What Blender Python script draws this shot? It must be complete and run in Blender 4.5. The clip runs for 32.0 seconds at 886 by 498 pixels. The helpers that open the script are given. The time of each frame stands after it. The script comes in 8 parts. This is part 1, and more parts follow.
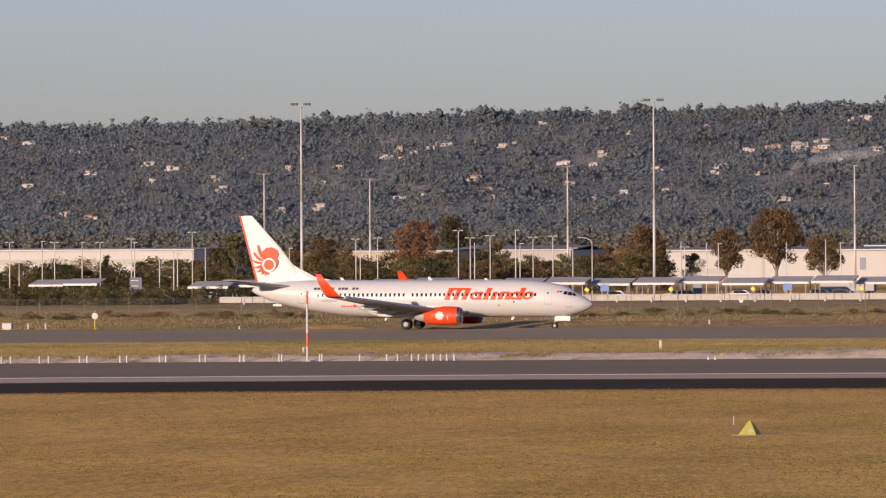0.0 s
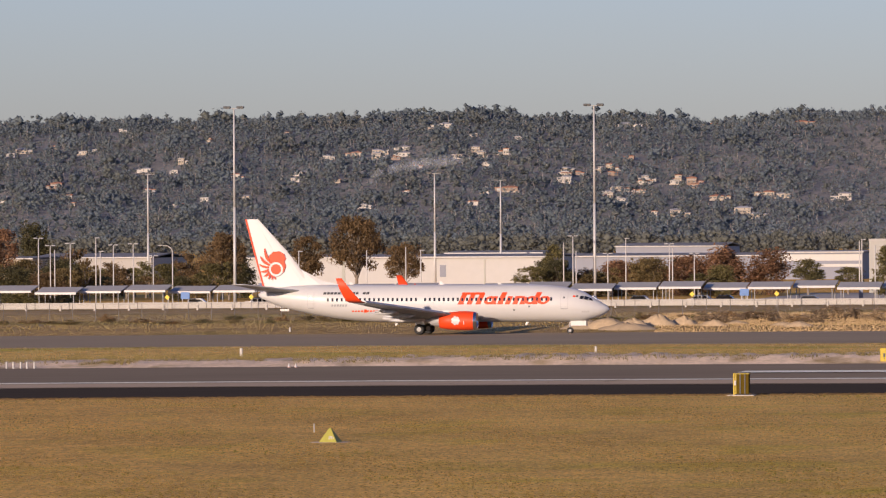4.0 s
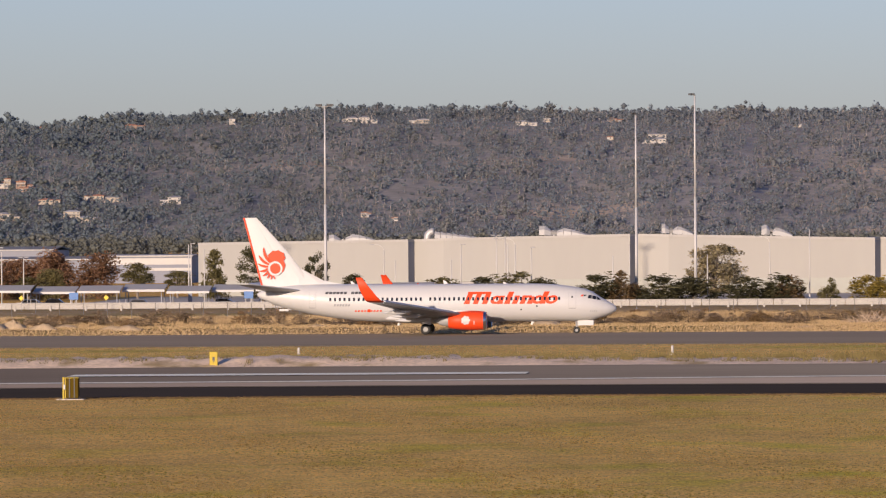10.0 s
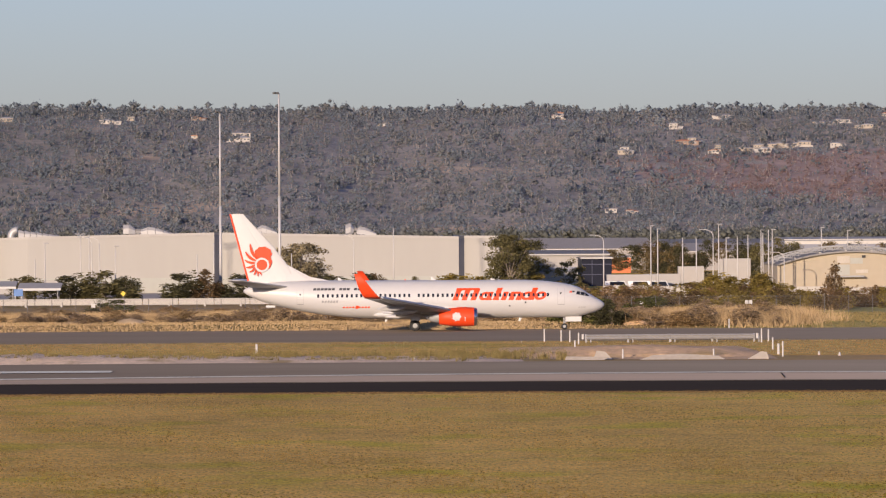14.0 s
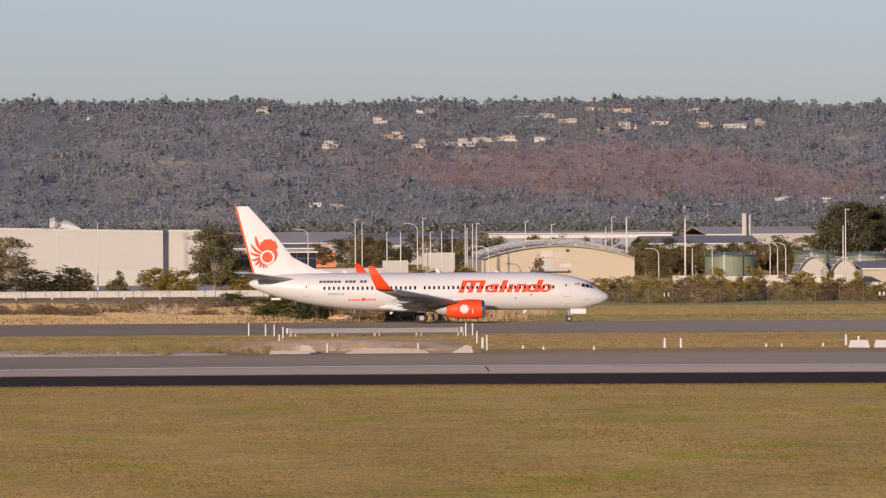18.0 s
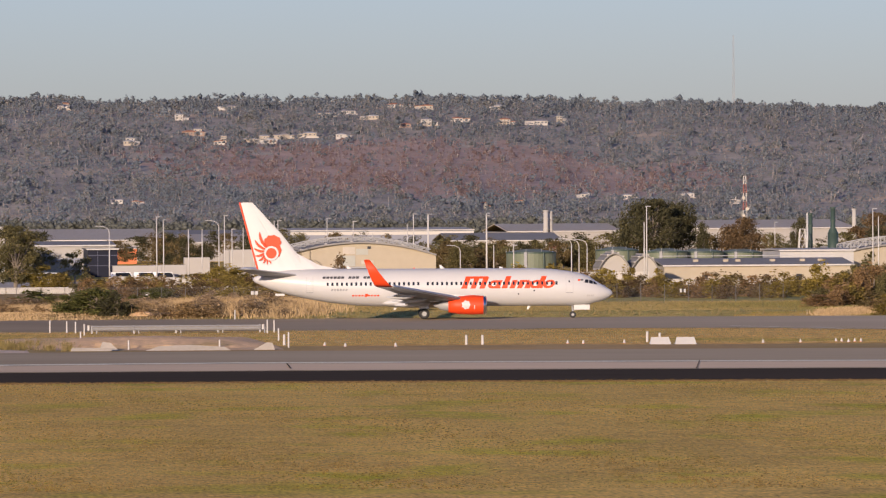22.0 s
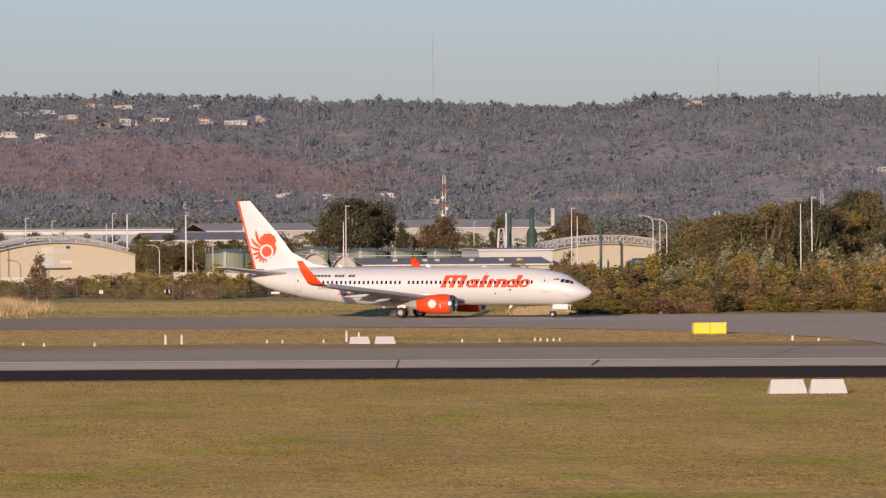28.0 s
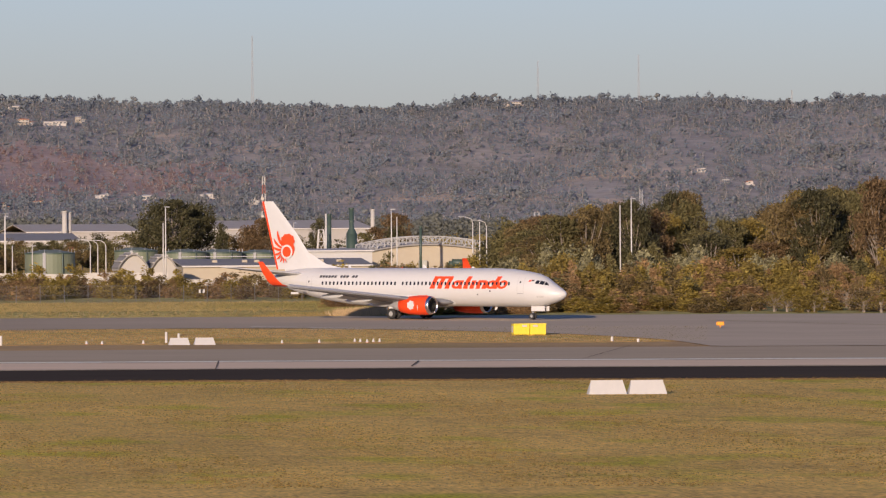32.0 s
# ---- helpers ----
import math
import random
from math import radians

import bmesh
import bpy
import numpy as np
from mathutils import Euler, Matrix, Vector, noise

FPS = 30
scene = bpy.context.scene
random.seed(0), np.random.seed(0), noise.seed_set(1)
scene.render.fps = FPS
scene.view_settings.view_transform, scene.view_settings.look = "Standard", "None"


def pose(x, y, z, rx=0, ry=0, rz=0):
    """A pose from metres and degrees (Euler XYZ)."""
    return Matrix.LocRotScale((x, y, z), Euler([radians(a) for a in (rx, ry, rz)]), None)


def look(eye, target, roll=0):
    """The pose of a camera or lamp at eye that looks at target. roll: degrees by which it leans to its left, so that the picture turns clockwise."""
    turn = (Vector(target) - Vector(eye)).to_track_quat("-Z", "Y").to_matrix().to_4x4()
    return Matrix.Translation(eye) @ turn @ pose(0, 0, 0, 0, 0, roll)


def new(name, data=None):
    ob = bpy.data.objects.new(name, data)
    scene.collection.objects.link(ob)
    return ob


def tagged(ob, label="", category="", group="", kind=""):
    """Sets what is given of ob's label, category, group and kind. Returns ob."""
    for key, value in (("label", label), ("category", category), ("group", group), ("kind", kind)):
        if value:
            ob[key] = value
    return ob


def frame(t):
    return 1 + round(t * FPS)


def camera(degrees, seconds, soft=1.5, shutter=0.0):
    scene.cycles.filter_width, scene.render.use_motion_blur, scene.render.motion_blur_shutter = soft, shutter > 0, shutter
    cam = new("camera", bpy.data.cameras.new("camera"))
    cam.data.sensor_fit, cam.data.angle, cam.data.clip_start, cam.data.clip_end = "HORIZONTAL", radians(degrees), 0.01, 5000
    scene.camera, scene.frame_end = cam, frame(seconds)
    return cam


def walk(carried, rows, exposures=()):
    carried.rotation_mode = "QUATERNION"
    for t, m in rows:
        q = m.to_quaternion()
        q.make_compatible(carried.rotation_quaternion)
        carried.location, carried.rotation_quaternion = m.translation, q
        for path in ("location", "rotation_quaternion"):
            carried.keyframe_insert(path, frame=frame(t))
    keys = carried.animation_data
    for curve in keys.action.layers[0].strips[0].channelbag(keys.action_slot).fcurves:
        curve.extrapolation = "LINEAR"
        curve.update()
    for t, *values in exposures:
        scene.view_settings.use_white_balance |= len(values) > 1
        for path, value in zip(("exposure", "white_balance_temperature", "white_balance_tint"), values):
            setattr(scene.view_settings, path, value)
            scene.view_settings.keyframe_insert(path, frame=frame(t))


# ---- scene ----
# A long lens on a tripod, on a raised platform west of the runway; it only pans and tilts.
# World: x along the taxiway, y away from the platform, z up. Bearings and elevations in milliradians.
EYE = 11.2
cam = camera(8.154, 32.0, soft=1.25)
LEAN = 0.344
PAN = [
    (0.0, -226.36, -5.45),
    (0.5, -219.00, -5.32),
    (1.0, -210.85, -5.11),
    (1.5, -203.07, -4.90),
    (2.0, -193.88, -4.65),
    (2.5, -185.07, -4.52),
    (3.0, -175.37, -4.41),
    (3.5, -167.01, -4.31),
    (5.5, -132.18, -3.88),
    (6.0, -122.55, -3.72),
    (6.5, -113.22, -3.59),
    (7.0, -102.73, -3.55),
    (7.5, -93.20, -3.55),
    (8.0, -83.54, -3.58),
    (8.5, -75.29, -3.67),
    (9.0, -66.91, -3.70),
    (9.5, -59.38, -3.71),
    (10.0, -51.08, -3.58),
    (10.5, -43.10, -3.52),
    (11.0, -34.30, -3.46),
    (11.5, -26.21, -3.52),
    (12.0, -17.13, -3.67),
    (12.5, -8.58, -3.89),
    (13.0, 0.02, -3.93),
    (13.5, 7.68, -3.78),
    (14.0, 15.79, -3.78),
    (14.5, 23.12, -4.24),
    (15.0, 30.38, -4.77),
    (15.5, 37.24, -5.01),
    (17.5, 57.96, -4.77),
    (18.0, 63.34, -4.73),
    (18.5, 67.83, -4.72),
    (19.0, 72.43, -4.70),
    (19.5, 76.43, -4.70),
    (20.0, 80.36, -4.64),
    (20.5, 83.81, -4.65),
    (21.0, 87.54, -4.72),
    (21.5, 91.09, -4.93),
    (22.0, 95.26, -5.21),
    (22.5, 99.19, -5.39),
    (23.0, 103.41, -5.52),
    (23.5, 107.16, -5.52),
    (24.0, 110.97, -5.52),
    (24.5, 114.39, -5.51),
    (25.0, 118.39, -5.43),
    (25.5, 122.83, -5.38),
    (26.0, 128.10, -5.37),
    (26.5, 132.74, -5.34),
    (28.5, 147.14, -5.24),
    (29.0, 150.88, -5.23),
    (29.5, 154.66, -5.22),
    (30.0, 158.86, -5.17),
    (30.5, 162.67, -5.12),
    (31.0, 166.26, -5.10),
    (31.5, 169.38, -5.10),
    (32.0, 172.62, -5.10),
]
walk(cam, [(t, pose(0, 0, EYE, 0, LEAN, 0) @ pose(0, 0, 0, 90 + math.degrees(p / 1000), 0, -math.degrees(b / 1000))) for t, b, p in PAN], exposures=[(0.0, 0.28, 6680, 21), (3.5, 0.28, 6640, 21), (9.0, 0.28, 6500, 19), (32.0, 0.28, 6480, 19)])

# ---- sky and sun ----
world = bpy.data.worlds.new("world")
scene.world = world
world.use_nodes = True
wn = world.node_tree.nodes
sky = wn.new("ShaderNodeTexSky")
sky.sky_type = "NISHITA"
sky.sun_disc = False
SUN_EL, SUN_AZ = 10.3, 202.5  # degrees; azimuth clockwise from +y
sky.sun_elevation, sky.sun_rotation = radians(SUN_EL), radians(SUN_AZ)
sky.altitude, sky.air_density, sky.dust_density, sky.ozone_density = 20, 1.0, 0.5, 2.8
haze = wn.new("ShaderNodeMix")
haze.data_type, haze.blend_type = "RGBA", "MULTIPLY"
haze.inputs[0].default_value = 1.0
haze.inputs[7].default_value = (0.718, 0.772, 1.15, 1)  # a dull winter haze over the whole sky
world.node_tree.links.new(sky.outputs[0], haze.inputs[6])
world.node_tree.links.new(haze.outputs[2], wn["Background"].inputs[0])
wn["Background"].inputs[1].default_value = 0.108
sun = new("sun", bpy.data.lights.new("sun", "SUN"))
sun.data.energy, sun.data.angle, sun.data.color = 4.5, radians(0.6), (1.0, 0.83, 0.62)
_sd = Vector((math.sin(radians(SUN_AZ)) * math.cos(radians(SUN_EL)), math.cos(radians(SUN_AZ)) * math.cos(radians(SUN_EL)), math.sin(radians(SUN_EL))))
sun.matrix_world = look(_sd * 300, (0, 0, 0))


# ---- materials ----
def mat(name, col, rough=0.8, metal=0.0, var=0.15, s1=0.3, s2=4.0, col2=None, patch=0.05, cover=0.5, bump=0.0, bs=6.0, island=0.0, objvar=0.0, stretch=(1, 1, 1), spec=0.5, along=None, grain=None, trans=0.0, edge=7.0):
    """A procedural surface: a base colour varied by coarse and fine noise, patches of a second colour, bump."""
    m = bpy.data.materials.new(name)
    m.use_nodes = True
    nt = m.node_tree
    N, L = nt.nodes, nt.links
    b = N["Principled BSDF"]
    b.inputs["Roughness"].default_value, b.inputs["Metallic"].default_value = rough, metal
    b.inputs["Specular IOR Level"].default_value = spec
    tc, mp = N.new("ShaderNodeTexCoord"), N.new("ShaderNodeMapping")
    mp.inputs["Scale"].default_value = stretch
    L.new(tc.outputs["Object"], mp.inputs["Vector"])

    def nz(scale, detail=4.0):
        n = N.new("ShaderNodeTexNoise")
        n.inputs["Scale"].default_value, n.inputs["Detail"].default_value = scale, detail
        L.new(mp.outputs[0], n.inputs["Vector"])
        return n.outputs[0]

    def mth(op, a, c):
        n = N.new("ShaderNodeMath")
        n.operation = op
        for i, v in enumerate((a, c)):
            if isinstance(v, (int, float)):
                n.inputs[i].default_value = v
            else:
                L.new(v, n.inputs[i])
        return n.outputs[0]

    def mix(f, a, c):
        n = N.new("ShaderNodeMix")
        n.data_type = "RGBA"
        n.clamp_factor = True
        for k, v in ((0, f), (6, a), (7, c)):
            if hasattr(v, "is_output"):
                L.new(v, n.inputs[k])
            else:
                n.inputs[k].default_value = v if isinstance(v, float) else (*v, 1)
        return n.outputs[2]

    base = tuple(col)
    if col2 is not None:
        pf = mth("MULTIPLY", mth("SUBTRACT", nz(patch, 6.0), 1.0 - cover), edge)
        base = mix(pf, col, col2)
    if along is not None:  # a slow change of tone along x: from, to, second colour
        sx, mr = N.new("ShaderNodeSeparateXYZ"), N.new("ShaderNodeMapRange")
        L.new(tc.outputs["Object"], sx.inputs[0])
        L.new(sx.outputs[0], mr.inputs[0])
        mr.inputs[1].default_value, mr.inputs[2].default_value = along[0], along[1]
        mr.inputs[4].default_value = along[3] if len(along) > 3 else 1.0
        base = mix(mr.outputs[0], base, along[2])
    f = mth("ADD", mth("MULTIPLY", mth("SUBTRACT", nz(s1), 0.5), 2.2 * var), mth("MULTIPLY", mth("SUBTRACT", nz(s2, 2.0), 0.5), 2.2 * var))
    if grain is not None:  # fine grain with its own stretch: scale in x, scale in y, strength
        m2, n2 = N.new("ShaderNodeMapping"), N.new("ShaderNodeTexNoise")
        m2.inputs["Scale"].default_value = (grain[0], grain[1], 1)
        n2.inputs["Scale"].default_value, n2.inputs["Detail"].default_value = 1.0, 3.0
        L.new(tc.outputs["Object"], m2.inputs["Vector"])
        L.new(m2.outputs[0], n2.inputs["Vector"])
        f = mth("ADD", f, mth("MULTIPLY", mth("SUBTRACT", n2.outputs[0], 0.5), 2.2 * grain[2]))
    if island:
        g = N.new("ShaderNodeNewGeometry")
        f = mth("ADD", f, mth("MULTIPLY", mth("SUBTRACT", g.outputs["Random Per Island"], 0.5), 2 * island))
    if objvar:
        o = N.new("ShaderNodeObjectInfo")
        f = mth("ADD", f, mth("MULTIPLY", mth("SUBTRACT", o.outputs["Random"], 0.5), 2 * objvar))
    hs = N.new("ShaderNodeHueSaturation")
    if hasattr(base, "is_output"):
        L.new(base, hs.inputs["Color"])
    else:
        hs.inputs["Color"].default_value = (*base, 1)
    L.new(mth("MAXIMUM", mth("ADD", f, 1.0), 0.15), hs.inputs["Value"])
    L.new(hs.outputs[0], b.inputs["Base Color"])
    if trans:  # thin leaves let light through
        tb, ms = N.new("ShaderNodeBsdfTranslucent"), N.new("ShaderNodeMixShader")
        ms.inputs[0].default_value = trans
        L.new(hs.outputs[0], tb.inputs[0])
        L.new(b.outputs[0], ms.inputs[1])
        L.new(tb.outputs[0], ms.inputs[2])
        L.new(ms.outputs[0], N["Material Output"].inputs[0])
    if bump:
        bp = N.new("ShaderNodeBump")
        bp.inputs["Strength"].default_value = bump
        L.new(nz(bs, 5.0), bp.inputs["Height"])
        L.new(bp.outputs[0], b.inputs["Normal"])
    return m


M = {}
M["grass"] = mat("dry_grass", (0.665, 0.420, 0.098), 0.95, var=0.34, s1=0.07, s2=0.5, col2=(0.455, 0.385, 0.026), patch=0.11, cover=0.48, edge=6.0, bump=0.9, bs=3.0, stretch=(1.2, 0.7, 1), along=(30, -80, (0.660, 0.351, 0.085), 0.75), grain=(5.0, 1.1, 0.9), spec=0.1)
M["verge"] = mat("verge_grass", (0.748, 0.444, 0.120), 0.95, var=0.28, s1=0.08, s2=0.9, col2=(0.399, 0.322, 0.037), patch=0.03, cover=0.475, bump=0.4, bs=2.0, spec=0.1, grain=(0.950, 0.330, 0.880))
M["verge_dry"] = mat("verge_dry", (0.473, 0.298, 0.120), 0.95, var=0.32, s1=0.06, s2=0.7, col2=(0.352, 0.253, 0.078), patch=0.03, cover=0.5, bump=0.6, bs=2.0, spec=0.1)
M["scrub_grass"] = mat("rough_grass", (0.387, 0.244, 0.091), 0.95, var=0.25, s1=0.06, s2=0.7, col2=(0.261, 0.184, 0.052), patch=0.03, cover=0.5, bump=0.4, bs=2.0, spec=0.1, along=(35, 46, (0.400, 0.345, 0.100), 0.85), grain=(0.950, 0.330, 0.660))
M["sand"] = mat("pale_sand", (0.68, 0.515, 0.360), 0.95, var=0.34, s1=0.35, s2=2.6, col2=(0.36, 0.26, 0.13), patch=0.22, cover=0.46, bump=1.0, bs=2.0, spec=0.1)
M["earth"] = mat("brown_earth", (0.70, 0.465, 0.26), 0.95, var=0.30, s1=0.3, s2=2.2, col2=(0.50, 0.34, 0.155), patch=0.16, cover=0.45, bump=0.9, bs=2.0, spec=0.1)
M["deadwood"] = mat("dead_pale_wood", (0.40, 0.30, 0.21), 0.9, var=0.25, s1=0.8, s2=6.0, objvar=0.25, spec=0.1)
M["sandpile"] = mat("sand_heap", (0.48, 0.355, 0.215), 0.95, var=0.2, s1=0.5, s2=3.0, bump=0.5, bs=2.0, spec=0.1)
M["asphalt"] = mat("runway_asphalt", (0.289, 0.221, 0.148), 0.9, var=0.14, s1=0.05, s2=0.7, stretch=(0.15, 1, 1), spec=0.0, along=(-60, 40, (0.497, 0.391, 0.253)))
M["asphalt_light"] = mat("worn_asphalt", (0.537, 0.394, 0.258), 0.9, var=0.14, s1=0.05, s2=0.8, stretch=(0.12, 1, 1), spec=0.0, along=(-60, 40, (0.778, 0.581, 0.376)))
M["asphalt_black"] = mat("fresh_asphalt", (0.079, 0.063, 0.048), 0.9, var=0.2, s1=0.06, s2=0.7, stretch=(0.12, 1, 1), spec=0.0)
M["taxi"] = mat("taxiway_asphalt", (0.372, 0.288, 0.192), 0.9, var=0.15, s1=0.04, s2=0.5, stretch=(0.2, 1, 1), spec=0.0, along=(20, 110, (0.55, 0.44, 0.298)))
M["paint"] = mat("white_paint", (0.95, 0.87, 0.62), 0.8, var=0.08, s1=0.4, s2=2.0)
M["paving"] = mat("yard_paving", (0.46, 0.40, 0.32), 0.9, var=0.15, s1=0.05, s2=0.6, spec=0.1)
M["dust"] = mat("pale_dust", (0.50, 0.36, 0.21), 0.95, var=0.25, s1=0.25, s2=1.5, col2=(0.42, 0.32, 0.12), patch=0.2, cover=0.4, bump=0.4, bs=2.0, spec=0.1)
# Scarp colours are paled, leaves and scrub blued, to stand in for haze.
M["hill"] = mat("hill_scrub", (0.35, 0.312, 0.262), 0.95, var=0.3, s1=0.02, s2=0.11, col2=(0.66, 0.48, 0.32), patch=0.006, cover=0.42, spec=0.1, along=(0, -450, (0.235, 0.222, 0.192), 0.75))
M["hill_burnt"] = mat("burnt_ground", (0.385, 0.285, 0.238), 0.95, var=0.25, s1=0.02, s2=0.11, spec=0.1)
M["hilltree"] = mat("hazed_gum_leaves", (0.262, 0.293, 0.312), 0.9, along=(-100, -450, (0.218, 0.258, 0.272)), var=0.26, s1=0.006, s2=0.03, island=0.05, spec=0.05, trans=0.58)
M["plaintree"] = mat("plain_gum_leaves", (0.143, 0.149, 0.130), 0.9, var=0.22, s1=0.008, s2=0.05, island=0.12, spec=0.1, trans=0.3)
M["hilltree_olive"] = mat("hazed_olive_leaves", (0.292, 0.298, 0.285), 0.9, along=(-100, -450, (0.234, 0.254, 0.236)), var=0.24, s1=0.006, s2=0.03, island=0.05, spec=0.05, trans=0.58)
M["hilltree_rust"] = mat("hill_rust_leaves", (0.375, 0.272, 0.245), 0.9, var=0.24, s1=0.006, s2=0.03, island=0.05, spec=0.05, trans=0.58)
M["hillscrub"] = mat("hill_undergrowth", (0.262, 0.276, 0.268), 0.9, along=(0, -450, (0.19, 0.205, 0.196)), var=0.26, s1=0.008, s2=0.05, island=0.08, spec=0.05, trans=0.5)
M["palebark"] = mat("pale_gum_bark", (0.42, 0.37, 0.33), 0.9, var=0.2, s1=0.02, s2=0.2, spec=0.1)
M["white"] = mat("gloss_white", (0.665, 0.652, 0.634), 0.28, var=0.02, s1=0.4, s2=2.0)
M["red"] = mat("gloss_red_orange", (0.80, 0.055, 0.015), 0.3, var=0.05, s1=0.5, s2=3.0)
M["tyre"] = mat("tyre_rubber", (0.02, 0.02, 0.02), 0.8, var=0.2)


# ---- ways to build ----
def mesh_np(name, verts, faces):
    """Mesh from arrays: verts (n, 3), faces (m, k)."""
    me = bpy.data.meshes.new(name)
    v, f = np.asarray(verts, np.float32), np.asarray(faces, np.int32)
    me.vertices.add(len(v))
    me.vertices.foreach_set("co", v.ravel())
    me.loops.add(f.size)
    me.loops.foreach_set("vertex_index", f.ravel())
    me.polygons.add(len(f))
    me.polygons.foreach_set("loop_start", np.arange(0, f.size, f.shape[1], dtype=np.int32))
    me.polygons.foreach_set("loop_total", np.full(len(f), f.shape[1], np.int32))
    me.update()
    me.validate()
    return me


def put(name, me, material, parent=None, label="", m=None):
    """Links a mesh as one object, under a thing or a part."""
    ob = new(name, me)
    if material is not None and not me.materials:
        me.materials.append(M[material] if isinstance(material, str) else material)
    if parent is not None:
        ob.parent = parent
    if m is not None:
        ob.matrix_basis = m
    if label:
        ob["label"] = label
    return ob


def part(name, bm, material, parent=None, label="", m=None, smooth=False):
    """Links a bmesh as ONE mesh object under a thing or under a part."""
    me = bpy.data.meshes.new(name)
    bm.normal_update()
    if smooth:
        for f in bm.faces:
            f.smooth = True
    bm.to_mesh(me)
    bm.free()
    return put(name, me, material, parent, label, m)


def thing(name, m, label, category, group="", kind=""):
    ob = new(name)
    ob.matrix_basis = m
    return tagged(ob, label, category, group, kind)


def box(x0, x1, y0, y1, z0, z1, bevel=0.0, bm=None):
    bm = bm or bmesh.new()
    r = bmesh.ops.create_cube(bm, size=1.0)
    for v in r["verts"]:
        v.co = Vector((x0 + (v.co.x + 0.5) * (x1 - x0), y0 + (v.co.y + 0.5) * (y1 - y0), z0 + (v.co.z + 0.5) * (z1 - z0)))
    if bevel:
        bmesh.ops.bevel(bm, geom=list({e for v in r["verts"] for e in v.link_edges}), offset=bevel, segments=1, affect="EDGES")
    return bm


def rod(p0, p1, r0, r1=None, n=8, bm=None, caps=True):
    """A tapered round bar from p0 to p1."""
    bm = bm or bmesh.new()
    r1 = r0 if r1 is None else r1
    p0, p1 = Vector(p0), Vector(p1)
    q = (p1 - p0).to_track_quat("Z", "Y").to_matrix()
    rings = []
    for p, r in ((p0, r0), (p1, r1)):
        rings.append([bm.verts.new(p + q @ Vector((r * math.cos(2 * math.pi * i / n), r * math.sin(2 * math.pi * i / n), 0))) for i in range(n)])
    for i in range(n):
        bm.faces.new((rings[0][i], rings[0][(i + 1) % n], rings[1][(i + 1) % n], rings[1][i]))
    if caps:
        bm.faces.new(rings[0][::-1])
        bm.faces.new(rings[1])
    return bm


def loft(rings, bm=None, caps=True, closed=True):
    """Skin over rings of points."""
    bm = bm or bmesh.new()
    vr = [[bm.verts.new(p) for p in r] for r in rings]
    n = len(vr[0])
    for a, c in zip(vr, vr[1:]):
        for i in range(n if closed else n - 1):
            bm.faces.new((a[i], a[(i + 1) % n], c[(i + 1) % n], c[i]))
    if caps:
        bm.faces.new(vr[0][::-1])
        bm.faces.new(vr[-1])
    return bm


def gz(x, y):
    """The ground falls away slightly to both sides of the platform's own line; an added dip behind the taxiway hides
    the airliner's cast shadow.
    """
    shadow_dip = np.interp(y, [661.8, 667, 687, 704], [0, 1, 1, 0]) * np.interp(x, [-187, -172, 106, 113], [0, 1, 1, 0])
    return -0.5 * EYE * np.clip(np.asarray(x) / np.maximum(y, 250.0), -0.4, 0.4) ** 2 - 0.72 * shadow_dip


def spot(mil, y):
    """The ground point at a bearing, y metres out."""
    x = y * math.tan(mil / 1000)
    return Vector((x, y, float(gz(x, y))))


def up(mil, el, y):
    """The height z at a bearing and an elevation, y metres out."""
    return EYE + el / 1000 * y / math.cos(mil / 1000)


# ---- ground ----
def ground():
    ys = [-900, -300, 0, 120, 200, 250] + list(range(270, 660, 15)) + [660, 662, 667, 672, 677, 682, 687, 691, 695, 700, 704] + list(range(750, 1500, 50)) + list(range(1500, 5000, 250)) + [4950]
    cs = [-6, -3, -1.5, -0.8, -0.5] + [i * 0.02 for i in range(-20, 21)] + [0.5, 0.8, 1.5, 3, 6]
    v = [(c * max(y, 400), y, float(gz(c * max(y, 400), max(y, 250)))) for y in ys for c in cs]
    n = len(cs)
    f = [(j * n + i, j * n + i + 1, (j + 1) * n + i + 1, (j + 1) * n + i) for j in range(len(ys) - 1) for i in range(n - 1)]
    tagged(put("ground", mesh_np("ground", v, f), "grass"), "mown dry brown and green airfield grass", "ground", kind="structure")


def strip(name, y0, y1, x0, x1, material, lift, label, category, wob0=0.0, wob1=0.0, step=6.0, rows=1, wl=9.0):
    """A long surface lying on the ground, with edges that may wander."""
    n = max(2, int((x1 - x0) / step))
    last = rows if type(rows) is int else len(rows) - 1
    v = []
    for k in range(last + 1):
        for i in range(n + 1):
            x = x0 + (x1 - x0) * i / n
            y = y0 + (y1 - y0) * k / rows if type(rows) is int else rows[k]
            if k == 0 and wob0:
                y += wob0 * (noise.noise((x / wl, y0, 0)) + 0.6 * noise.noise((x / 2.3, y0, 3)))
            if k == last and wob1:
                y += wob1 * (noise.noise((x / wl, y1, 7)) + 0.6 * noise.noise((x / 2.3, y1, 9)))
            v.append((x, y, float(gz(x, y)) + lift))
    f = [(k * (n + 1) + i, k * (n + 1) + i + 1, (k + 1) * (n + 1) + i + 1, (k + 1) * (n + 1) + i) for k in range(last) for i in range(n)]
    return tagged(put(name, mesh_np(name, v, f), material), label, category, kind="structure")


def line_y(x):
    """Where the painted edge line runs: not quite straight along the runway."""
    return float(np.interp(x, [-420, -105, -36, -22, 5, 28, 46, 80, 420], [456, 455, 455, 456.5, 462.5, 465, 464, 462.5, 461]))


